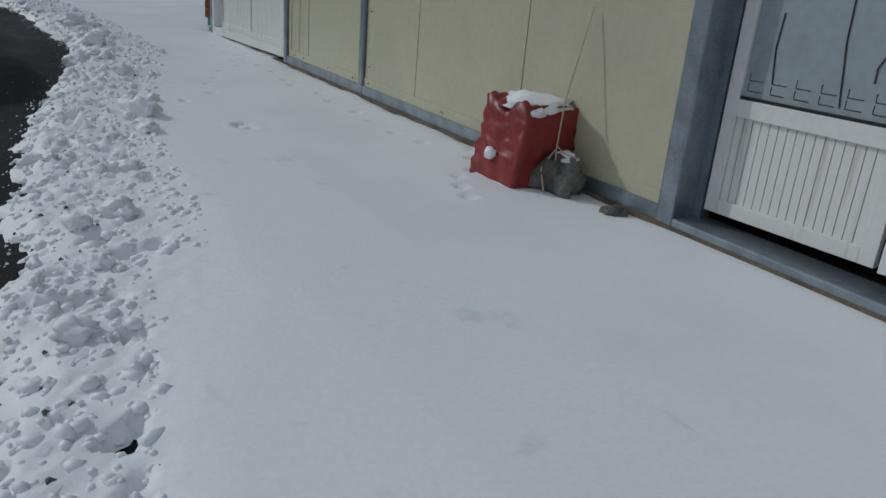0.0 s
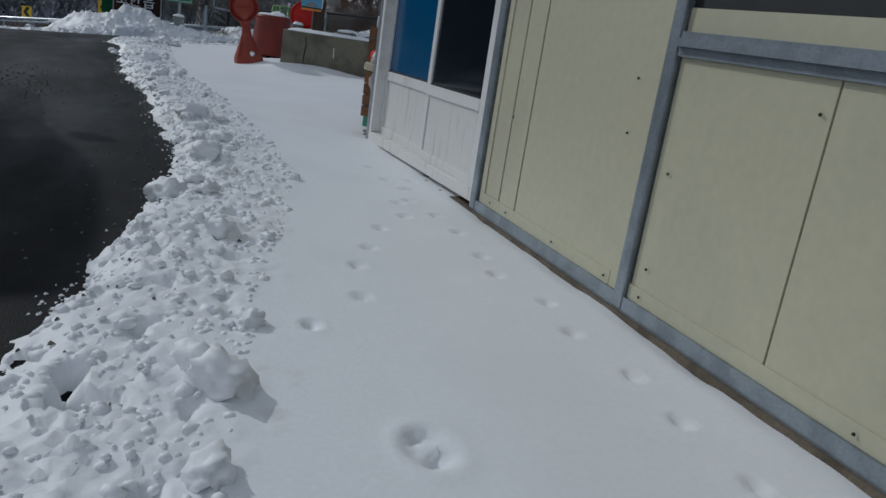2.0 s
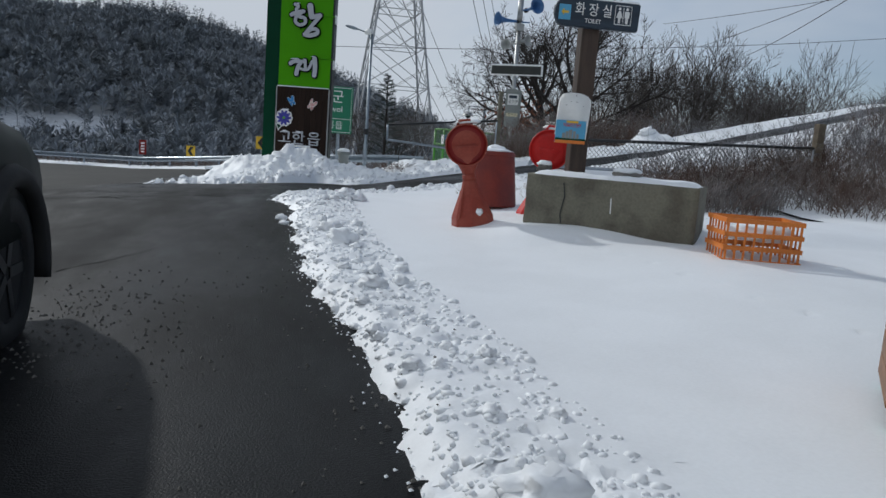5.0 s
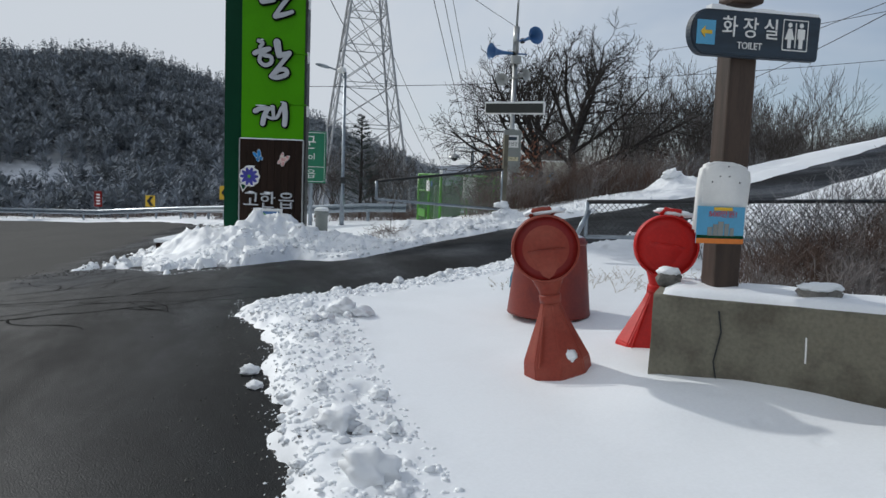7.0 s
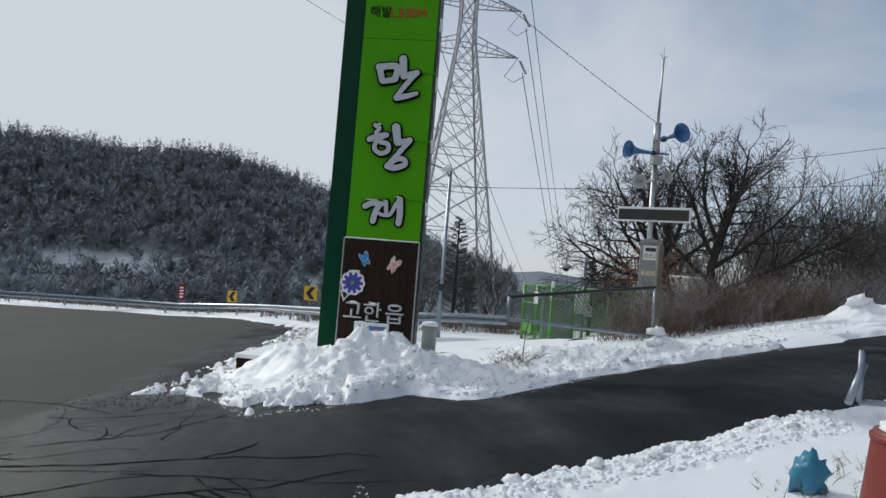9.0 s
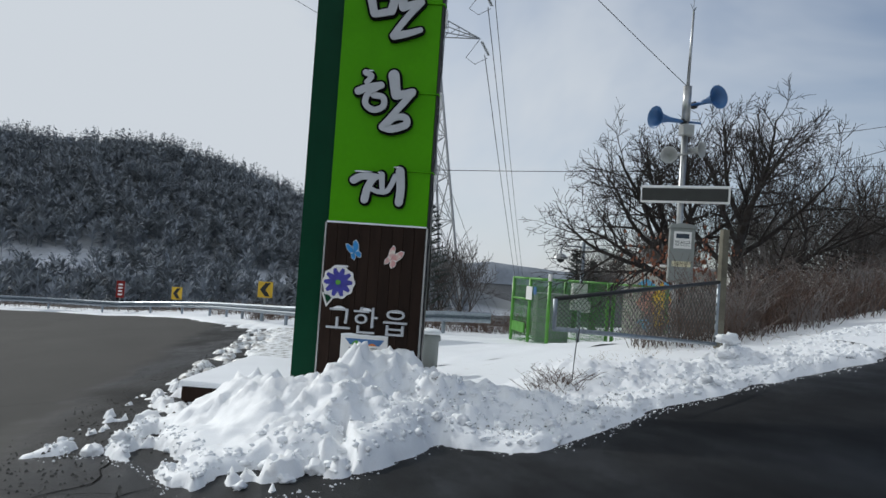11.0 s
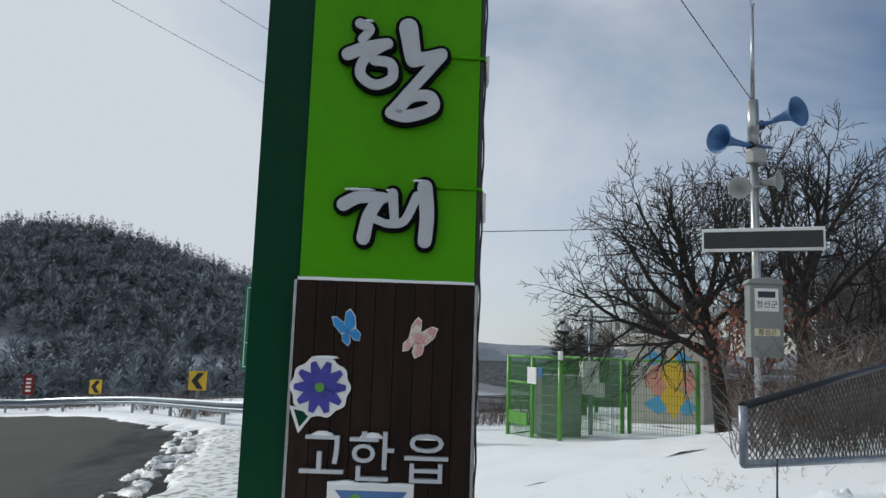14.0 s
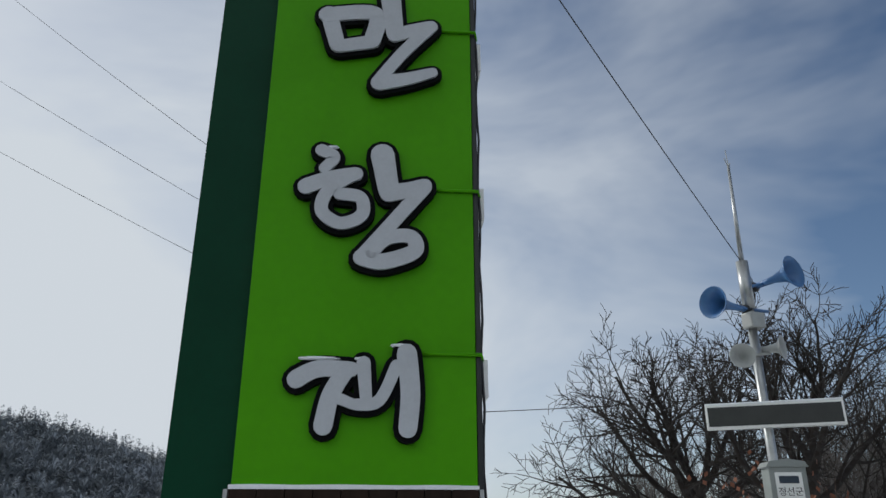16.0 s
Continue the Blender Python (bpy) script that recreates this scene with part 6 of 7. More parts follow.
# ---- transmission tower and cables ----
def tower():
    cx, cy = 8.35, 66.0
    t = thing("transmission_tower", (cx, cy, -7), "tall galvanised lattice transmission tower", "tower")
    PALE = mat("pale_galvanised_steel", (0.42, 0.43, 0.44), 0.5, metal=0.3, var=0.15)
    def half(z):
        return max(0.55, 3.05 - 0.130 * z) if z < 19 else 0.55
    levels = [-7, -2.5, 1.5, 5.0, 8.0, 10.7, 13.1, 15.2, 17.0, 18.6, 20.4, 22.2, 24, 26, 28]
    def corner(k, z):
        h = half(z)
        return (h if k in (0, 1) else -h, h if k in (1, 2) else -h, z + 7)
    for k in range(4):
        bm = bmesh.new(); tube(bm, [corner(k, z) for z in levels], 0.085, 6); part("leg", bm, PALE, t)
    for k in range(4):
        j = (k + 1) % 4
        bm = bmesh.new()
        for z0, z1 in zip(levels, levels[1:]):
            tube(bm, [corner(k, z0), corner(j, z1)], 0.04, 4, cap=False)
            tube(bm, [corner(j, z0), corner(k, z1)], 0.04, 4, cap=False)
            tube(bm, [corner(k, z1), corner(j, z1)], 0.04, 4, cap=False)
            mid0 = [(Vector(corner(k, z0)) + Vector(corner(j, z0))) / 2]
            tube(bm, [mid0[0], Vector(corner(k, (z0 + z1) / 2))], 0.025, 3, cap=False)
            tube(bm, [mid0[0], Vector(corner(j, (z0 + z1) / 2))], 0.025, 3, cap=False)
        part("bracing", bm, PALE, t)
    for z in (18.0, 21.5, 25.0):
        for s in (-1, 1):
            bm = bmesh.new()
            tip = Vector((s * 4.0, 0, z + 7.1))
            h = half(z)
            for y in (-h, h):
                for dz in (0, 1.1):
                    tube(bm, [(s * h, y, z + 7 + dz), tip], 0.045, 4)
            for f in (0.25, 0.5, 0.75):
                a = Vector((s * h, -h, z + 7)).lerp(tip, f); b = Vector((s * h, h, z + 7)).lerp(tip, f); c = Vector((s * h, -h, z + 8.1)).lerp(tip, f)
                tube(bm, [a, b], 0.03, 3); tube(bm, [a, c], 0.03, 3); tube(bm, [c, Vector((s * h, -h, z + 7)).lerp(tip, f - 0.2)], 0.03, 3)
            arm = part("cross_arm", bm, PALE, t)
            bm = bmesh.new()
            for k in range(9):
                lathe(bm, [(0.04, 0), (0.13, 0.03), (0.04, 0.08)], 10, Matrix.Translation(tip + Vector((s * 0.15 + s * 0.05 * k, -0.05 * k, -0.25 - 0.12 * k))))
            part("insulator", bm, CABGREY, arm)
            bm = bmesh.new()
            tube(bm, [tip, tip + Vector((-s * 0.9, 0.2, -1.4)), tip + Vector((-s * 0.3, -0.2, -1.9)), tip + Vector((s * 0.5, -0.4, -1.4))], 0.025, 4)
            part("jumper", bm, CABLE, arm)


tower()


def cable(name, a, b, sag, r, label):
    bm = bmesh.new()
    a, b = Vector(a), Vector(b)
    tube(bm, [a.lerp(b, k / 20) - Vector((0, 0, sag * 4 * (k / 20) * (1 - k / 20))) for k in range(21)], r, 4)
    tagged(part(name, bm, CABLE), label, "cable", "overhead cables")


for z in (17.0, 20.4, 23.9):
    for s in (-1, 1):
        x = 8.35 + s * 4.4
        cable("power_cable", (x, 66, z), (x + 70, 250, z - 38), 3.0, 0.035, "dark power line falling away over the valley")
        if s < 0:
            west = {17.0: (-21.95, 19.9, 17.0), 20.4: (-22.15, 17.1, 18.7), 23.9: (-14.95, 16.7, 18.5)}[z]
            cable("power_cable", (x, 66, z), (x + 1.8 * west[0], 66 + 1.8 * west[1], z + 1.8 * west[2]), 0.3, 0.020, "dark power line strung from the tower")
cable("guy_cable", (6.54, 27.68, 5.35), (1.35, 24.40, 6.82), 0.03, 0.006, "dark cable strung from the mast")
cable("overhead_cable", (1.6, 40, 4.85), (40, 34, 9.5), 0.7, 0.014, "thin overhead cable above the side road")
cable("overhead_cable", (18.18, 41.9, 7.71), (22.72, 19.6, 7.95), 0.25, 0.012, "thin overhead cable above the side road")
cable("overhead_cable", (19.83, 41.05, 6.69), (15.32, 15.49, 7.72), 0.25, 0.012, "thin overhead cable above the side road")
cable("overhead_cable", (20.54, 38.18, 6.08), (11.22, 16.3, 6.26), 0.25, 0.012, "thin overhead cable above the side road")


# ---- vegetation ----
def grow(bm, p, d, length, r, level, rnd, up=0.05, gnarl=0.16, kids=6, angle=0.9, sides=6):
    """One continuous limb that zigzags and tapers, with side limbs along its outer two thirds."""
    n = max(3, min(9, int(length / 0.22)))
    pts, rad, q, dd = [p.copy()], [r], p.copy(), d.normalized()
    for k in range(n):
        f = (k + 1) / n
        dd = (dd + Vector((rnd.uniform(-1, 1), rnd.uniform(-1, 1), rnd.uniform(-0.8, 0.8))) * gnarl + Vector((0, 0, up * (0.3 + f)))).normalized()
        q = q + dd * (length / n)
        pts.append(q.copy())
        rad.append(max(0.0055, r * (1 - 0.72 * f)))
    tube(bm, pts, rad, max(3, sides), cap=False)
    if level <= 0:
        return
    turn = rnd.uniform(0, math.tau)
    count = max(3, int(kids * rnd.uniform(0.8, 1.25)))
    for k in range(count):
        f = 0.22 + 0.78 * (k + rnd.uniform(0.1, 0.9)) / count
        i = min(n, max(1, int(round(f * n))))
        base = (pts[i] - pts[i - 1]).normalized()
        side_v = base.orthogonal().normalized()
        turn += math.pi + rnd.uniform(-0.9, 0.9)
        side_v.rotate(Matrix.Rotation(turn, 3, base))
        a = angle * rnd.uniform(0.65, 1.15)
        nd = base * math.cos(a) + side_v * math.sin(a)
        grow(bm, pts[i], nd, length * rnd.uniform(0.42, 0.66) * (1.12 - 0.45 * f), max(0.0055, rad[i] * 0.66), level - 1, rnd, up, gnarl * 1.05, kids - 1, angle * 0.95, sides - 1)


def limbed_tree(name, x, y, trunk, limbs, r, seed, label, level=3, kids=7):
    """A tree with a bent trunk (heights and offsets) and main limbs: height, azimuth, elevation, length."""
    rnd = random.Random(seed)
    z = gz(x, y)
    t = thing(name, (x, y, z), label, "tree")
    pts = [Vector((dx, dy, h)) for dx, dy, h in trunk]
    bm = bmesh.new()
    tube(bm, pts, [r * (1.2 - 0.55 * k / (len(pts) - 1)) for k in range(len(pts))], 10)
    part("trunk", bm, BARK, t)
    for h, az, el, length in limbs:
        k = next((i for i in range(1, len(pts)) if pts[i].z >= h), len(pts) - 1)
        f = (h - pts[k - 1].z) / (pts[k].z - pts[k - 1].z)
        p = pts[k - 1].lerp(pts[k], min(1.0, f))
        a, e = radians(az), radians(el)
        bm = bmesh.new()
        grow(bm, p, Vector((math.cos(a) * math.cos(e), math.sin(a) * math.cos(e), math.sin(e))), length, r * 0.50, level, rnd, 0.035, 0.17, kids)
        part("limb", bm, BARK, t)
    return t


def bare_tree(name, x, y, h, r, depth, seed, label, group="", lean_v=(0, 0), stems=1, m=None, spread=0.52, up=0.05):
    rnd = random.Random(seed)
    z = gz(x, y)
    t = thing(name, (x, y, z), label, "tree", group)
    for s in range(stems):
        a = rnd.uniform(0, math.tau)
        d = Vector((lean_v[0] + (0.30 * math.cos(a) if stems > 1 else 0), lean_v[1] + (0.30 * math.sin(a) if stems > 1 else 0), 1)).normalized()
        bm = bmesh.new()
        top = Vector((0, 0, -0.2)) + d * (h * 0.30)
        tube(bm, [(0.1 * math.cos(a) * (stems > 1), 0.1 * math.sin(a) * (stems > 1), -0.2), top * 0.5 + Vector((rnd.uniform(-.05, .05), 0, 0)), top], [r * 1.25, r, r * 0.85], 9)
        part("trunk", bm, m or BARK, t)
        bm = bmesh.new()
        for k in range(5):
            a2 = a + k * math.tau / 5 + rnd.uniform(-0.5, 0.5)
            out = Vector((math.cos(a2) * spread * 1.5, math.sin(a2) * spread * 1.5, rnd.uniform(0.7, 1.5))).normalized()
            grow(bm, top * rnd.uniform(0.6, 1.0), (out + d * 0.35).normalized(), h * rnd.uniform(0.42, 0.62), r * 0.5, depth, rnd, up, 0.15, 7, 0.75)
        part("crown", bm, m or BARK, t)
    return t


limbed_tree("bare_tree", 9.1, 31.9, [(0.15, 0, -0.3), (0.08, 0, 0.6), (0.0, 0.05, 1.3), (-0.15, 0, 2.0), (-0.3, 0.1, 2.8)],
            [(1.6, 188, 16, 2.9), (1.7, 172, 26, 3.1), (1.9, 205, 24, 2.9), (2.1, 160, 38, 2.9), (2.3, 190, 44, 2.8), (2.5, 230, 48, 2.3), (2.8, 120, 56, 2.3), (2.8, 200, 62, 2.1), (2.2, 20, 36, 2.5), (2.6, 300, 50, 2.0)],
            0.15, 11, "spreading bare tree with long dark limbs behind the mast", 3, 8)
limbed_tree("bare_tree", 9.05, 29.65, [(0.1, 0, -0.3), (0, 0, 0.6), (0.08, 0, 1.2), (0.02, 0.05, 1.8), (0.12, 0, 2.5)],
            [(0.9, 8, 20, 3.73), (1.2, 335, 30, 3.28), (1.4, 172, 40, 2.82), (1.7, 60, 42, 2.94), (2.0, 15, 44, 2.60), (2.1, 190, 55, 2.37), (2.3, 260, 56, 2.26), (2.5, 40, 68, 2.49), (2.5, 140, 66, 2.37), (1.8, 350, 34, 2.90)],
            0.13, 23, "upright bare tree with forked dark limbs behind the mast", 3, 8)
rnd = random.Random(5)
for k in range(34):
    x = 11.2 + 24 * (k / 34) + rnd.uniform(-0.9, 0.9)
    y = 33 + rnd.uniform(-1.5, 6) + 0.22 * (x - 11)
    bare_tree("roadside_tree", x, y, rnd.uniform(4.6, 6.0), rnd.uniform(0.06, 0.10), 3 if k % 2 else 2, 400 + k, "slender bare tree in the thicket above the road", "thicket trees", stems=2 if k % 3 else 1, m=TWIG, spread=0.40, up=0.14)
for k, (x, y, h) in enumerate(((4.0, 44, 4.0), (5.4, 42, 3.4), (6.7, 43.5, 3.8), (3.2, 47, 3.5), (11.0, 41, 3.6), (12.5, 43, 3.8), (14, 40, 4.0))):
    bare_tree("bare_shrub", x, y, h, 0.04, 2, 300 + k, "bare frosted shrub beyond the guardrail", "shrubs beyond the guardrail", stems=3, m=TWIG, spread=0.45, up=0.1)


def pine(x, y, h, seed):
    rnd = random.Random(seed)
    t = thing("pine_tree", (x, y, gz(x, y)), "dark green pine beyond the guardrail", "tree", "pines beyond the guardrail")
    bm = bmesh.new(); tube(bm, [(0, 0, -0.3), (0.03, 0, h * 0.5), (0, 0, h)], [0.09, 0.06, 0.015], 7); part("trunk", bm, BARK, t)
    bm = bmesh.new()
    for k in range(60):
        f = k / 60
        z = h * (0.15 + 0.85 * f)
        L = h * 0.30 * (1 - f) ** 0.8 * rnd.uniform(0.6, 1.15) + 0.08
        a = k * 2.4
        tip = Vector((math.cos(a) * L, math.sin(a) * L, z + L * 0.25))
        root = Vector((0, 0, z))
        tube(bm, [root, tip], [0.015, 0.005], 3, cap=False)
        for j in range(16):
            c = root.lerp(tip, 0.3 + 0.7 * j / 16)
            for _ in range(3):
                v = Vector((rnd.uniform(-1, 1), rnd.uniform(-1, 1), rnd.uniform(-0.3, 1))).normalized() * 0.14
                w = v.orthogonal().normalized() * 0.016
                bm.faces.new([bm.verts.new(c - w), bm.verts.new(c + w), bm.verts.new(c + v)])
    part("crown", bm, PINE, t)


pine(4.7, 41.0, 4.4, 1)
pine(10.0, 40.5, 3.0, 2)
pine(11.1, 41.5, 2.7, 3)


def thicket(name, spots, count, h, m, label, spread=0.5, seed=0, r=0.006):
    """Bent stems with short side twigs, rising from patches given as x, y, rx, ry."""
    rnd = random.Random(seed)
    bm = bmesh.new()
    for k in range(count):
        x, y, rx, ry = spots[k % len(spots)]
        a, q = rnd.uniform(0, math.tau), math.sqrt(rnd.random())
        px, py = x + rx * q * math.cos(a), y + ry * q * math.sin(a)
        pz = gz(px, py)
        hh = h * rnd.uniform(0.45, 1.1) * (1 - 0.35 * q)
        d = Vector((rnd.uniform(-1, 1) * spread, rnd.uniform(-1, 1) * spread, 1))
        pts = [Vector((px, py, pz)), Vector((px, py, pz)) + d * hh * 0.5, Vector((px, py, pz)) + d * hh * 0.9 + Vector((d.x * hh * 0.3, d.y * hh * 0.3, -hh * 0.08 * rnd.random()))]
        tube(bm, pts, [r, r * 0.75, r * 0.3], 3, cap=False)
        for j in range(5):
            s = rnd.uniform(0.3, 1)
            c = pts[0].lerp(pts[1], s * 2) if s < 0.5 else pts[1].lerp(pts[2], s * 2 - 1)
            e = c + Vector((rnd.uniform(-1, 1), rnd.uniform(-1, 1), rnd.uniform(0.1, 1))) * hh * 0.22
            tube(bm, [c, e], [r * 0.5, r * 0.25], 3, cap=False)
    return tagged(part(name, bm, m), label, "brush", kind="stuff")


thicket("bramble_thicket", ((6.0, 25.9, 1.1, 0.9), (7.4, 26.4, 1.2, 1.1), (8.8, 27.0, 1.3, 1.2), (10.3, 27.8, 1.5, 1.2)), 1500, 1.5, BRAMBLE, "dense brown bramble thicket under the bare tree", 0.55, 1, 0.007)
thicket("frosted_thicket", ((8.0, 27.3, 1.4, 0.8), (10.5, 27.6, 1.6, 1.0), (12.5, 28.6, 1.8, 1.2), (15, 30, 2, 1.5), (18, 31.5, 2.5, 1.5)), 1300, 1.35, FROSTWOOD, "white frosted brush beside the side road", 0.6, 2)
thicket("roadside_brush", ((5.9, 16.2, 1.0, 0.8), (7.4, 16.6, 1.3, 1.0), (9.0, 17.0, 1.5, 1.2), (11.5, 18.2, 1.8, 1.4), (8.6, 15.4, 1.6, 0.8), (10.8, 16.2, 1.8, 0.9)), 5200, 0.80, BRAMBLE, "dry brown weeds poking through the snow bank", 0.6, 3, 0.005)
thicket("frosted_weeds", ((6.8, 17.4, 1.6, 0.6), (9.5, 18.3, 2.0, 0.8), (13, 19.6, 2.2, 1.0), (11, 17.6, 1.6, 0.8)), 1500, 1.0, FROSTWOOD, "frosted weeds on the snow bank beside the road", 0.5, 4, 0.005)
thicket("verge_brush", ((4.5, 38.5, 2.0, 1.2), (7.0, 38.0, 1.5, 1.2), (-0.5, 48, 1.0, 2.0), (-2.2, 56, 1.5, 2.0), (-6, 63, 3, 1.2), (-14, 64, 5, 1.2), (-24, 63, 6, 1.2)), 1800, 1.0, BRAMBLE, "dry brown brush beyond the guardrail", 0.5, 5, 0.010)
thicket("dry_grass", ((4.3, 25.2, 1.2, 0.6), (6.2, 25.0, 1.2, 0.5), (3.4, 16.9, 0.8, 0.7), (4.6, 16.6, 0.9, 0.7), (2.75, 23.55, 0.3, 0.2), (4.2, 14.2, 0.6, 0.3)), 500, 0.28, DRYGRASS, "dry grass stalks in the snow", 0.7, 6, 0.003)
thicket("snowed_bush", ((2.72, 23.35, 0.34, 0.24),), 160, 0.45, BRAMBLE, "low dark bush buried in the snow heap", 0.9, 7, 0.006)

# clinging rust-brown leaves low on the tree
bm = bmesh.new()
rnd = random.Random(8)
for k in range(420):
    c = Vector((7.0 + rnd.gauss(0, 0.42), 28.4 + rnd.gauss(0, 0.4), 2.15 + rnd.gauss(0, 0.32)))
    v = Vector((rnd.uniform(-1, 1), rnd.uniform(-1, 1), -1.2)).normalized() * 0.085
    w = v.orthogonal().normalized() * 0.03
    w.rotate(Matrix.Rotation(rnd.uniform(0, 6), 3, v))
    bm.faces.new([bm.verts.new(c), bm.verts.new(c + v * 0.5 + w), bm.verts.new(c + v), bm.verts.new(c + v * 0.5 - w)])
tagged(part("clinging_leaves", bm, RUSTLEAF), "curled rust-brown leaves clinging to low twigs", "leaves", kind="stuff")

# low building far up in the thicket
t = thing("low_building", (15.5, 36.5, gz(15.5, 36.5)), "low flat-roofed brown building among the trees", "building", rz=-12)
cube("wall", (-1.6, 0, -0.4, 1.8, 2.5, 1.15), mat("brown_cladding", (0.10, 0.06, 0.045), 0.7, var=0.2), t)
cube("roof", (-1.75, -0.15, 1.15, 1.95, 2.6, 1.27), GALV, t)
cube("window", (-1.3, -0.012, 0.45, -0.1, -0.002, 0.95), FROST, t)


# ---- wooded hill across the valley ----
def ridge_z(x):
    return float(np.interp(x, (-420, -260, -170, -105, -75, -40, -11, 20, 45, 75, 120), (18, 27, 31.5, 32.2, 30.2, 32.2, 25.5, 15, 4.5, -7, -16)))


def hill_z(x, y):
    f = float(smooth(150, 300, y))
    b = float(1 - smooth(300, 420, y))
    return -13 + (ridge_z(x) + 13) * (0.12 * f + 0.88 * f ** 1.15) * (0.55 + 0.45 * b) + 2.0 * fbm(x, y, 0.012, 3) * f


def hill():
    xs, ys = np.arange(-430, 131, 8.0), np.arange(120, 431, 8.0)
    co = [(float(x), float(y), hill_z(float(x), float(y))) for y in ys for x in xs]
    w = len(xs)
    me = bpy.data.meshes.new("wooded_hill")
    me.from_pydata(co, [], [(j * w + i, j * w + i + 1, (j + 1) * w + i + 1, (j + 1) * w + i) for j in range(len(ys) - 1) for i in range(w - 1)])
    me.polygons.foreach_set("use_smooth", [True] * len(me.polygons))
    floor_m = mat("snowy_forest_floor", (0.66, 0.69, 0.74), 0.9, var=0.3, scale=0.05, fine=0.6, base2=(0.34, 0.35, 0.36), mask=(0.5, 0.75), bump=0)
    n, l = floor_m.node_tree.nodes, floor_m.node_tree.links
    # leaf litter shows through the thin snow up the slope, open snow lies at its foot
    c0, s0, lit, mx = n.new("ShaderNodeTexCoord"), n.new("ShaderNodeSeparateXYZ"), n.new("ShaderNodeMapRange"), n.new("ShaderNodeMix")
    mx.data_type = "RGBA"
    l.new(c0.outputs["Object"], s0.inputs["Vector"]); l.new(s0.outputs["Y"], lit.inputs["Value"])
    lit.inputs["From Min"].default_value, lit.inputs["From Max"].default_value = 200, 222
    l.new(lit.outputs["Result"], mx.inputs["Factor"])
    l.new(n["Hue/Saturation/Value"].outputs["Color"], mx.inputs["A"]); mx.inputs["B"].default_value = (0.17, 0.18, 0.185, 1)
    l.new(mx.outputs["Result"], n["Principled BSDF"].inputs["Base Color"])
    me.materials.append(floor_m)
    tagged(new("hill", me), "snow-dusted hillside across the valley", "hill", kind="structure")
    rnd = random.Random(77)
    verts, faces = [], []
    def tri(a, b, c):
        n = len(verts)
        verts.extend((tuple(a), tuple(b), tuple(c)))
        faces.append((n, n + 1, n + 2))
    made = 0
    while made < 6800:
        y = 165 + 150 * rnd.random() ** 0.8
        x = rnd.uniform(-0.62, 0.26) * y - 5
        z = hill_z(x, y)
        if y < 208 and noise.noise((x * 0.03, y * 0.03, 2.0)) > -0.05 and rnd.random() < 0.93:
            continue
        made += 1
        conif = rnd.random() < (0.75 if y > 285 else 0.40)
        h = rnd.uniform(5.0, 8.5)
        w = 0.10
        for s in ((1, 0), (0, 1)):
            a, b = Vector((x - w * s[0], y - w * s[1], z)), Vector((x + w * s[0], y + w * s[1], z))
            tri(a, b, (x, y, z + h))
        if y > 280 and conif:
            h *= 1.3
        n = 46
        for k in range(n):
            f = rnd.random()
            if conif:
                zz = z + h * (0.18 + 0.82 * f)
                L = h * 0.26 * (1 - f) + 0.35
                a = rnd.uniform(0, math.tau)
                tip = Vector((x + math.cos(a) * L, y + math.sin(a) * L, zz - 0.12 * L))
                root = Vector((x, y, zz + 0.2))
            else:
                zz = z + h * (0.30 + 0.45 * f)
                a = rnd.uniform(0, math.tau)
                L = h * rnd.uniform(0.16, 0.34) * (1.1 - 0.5 * f)
                root = Vector((x + math.cos(a) * L * 0.15, y + math.sin(a) * L * 0.15, zz))
                tip = root + Vector((math.cos(a) * L, math.sin(a) * L, h * rnd.uniform(0.10, 0.24)))
            sv = Vector((-math.sin(a), math.cos(a), rnd.uniform(-0.6, 0.6))) * rnd.uniform(0.10, 0.30)
            mid = root.lerp(tip, 0.55)
            tri(root, mid + sv, tip)
            tri(root, tip, mid - sv)
    me = bpy.data.meshes.new("hill_trees")
    me.from_pydata(verts, [], faces)
    m = bpy.data.materials.new("frosted_hazed_forest")
    m.use_nodes = True
    n, l = m.node_tree.nodes, m.node_tree.links
    p = n["Principled BSDF"]
    p.inputs["Roughness"].default_value = 0.95
    p.inputs["Specular IOR Level"].default_value = 0.1
    g = n.new("ShaderNodeNewGeometry")
    co2 = n.new("ShaderNodeTexCoord")
    nz = n.new("ShaderNodeTexNoise"); nz.inputs["Scale"].default_value, nz.inputs["Detail"].default_value = 0.16, 6
    l.new(co2.outputs["Object"], nz.inputs["Vector"])
    ad = n.new("ShaderNodeMath"); ad.operation = "MULTIPLY_ADD"; ad.inputs[1].default_value = 0.16
    l.new(g.outputs["Random Per Island"], ad.inputs[0]); l.new(nz.outputs["Fac"], ad.inputs[2])
    # frost grey, with both ends raised: the distance haze is put into this colour
    r = n.new("ShaderNodeValToRGB")
    r.color_ramp.elements[0].position, r.color_ramp.elements[0].color = 0.32, (0.150, 0.165, 0.172, 1)
    r.color_ramp.elements[1].position, r.color_ramp.elements[1].color = 0.84, (0.37, 0.40, 0.44, 1)
    l.new(ad.outputs[0], r.inputs["Fac"])
    l.new(r.outputs["Color"], p.inputs["Base Color"])
    me.materials.append(m)
    tagged(new("hill_trees", me), "frosted grey wood of bare trees and larches, lightened for haze", "forest", kind="stuff")


hill()
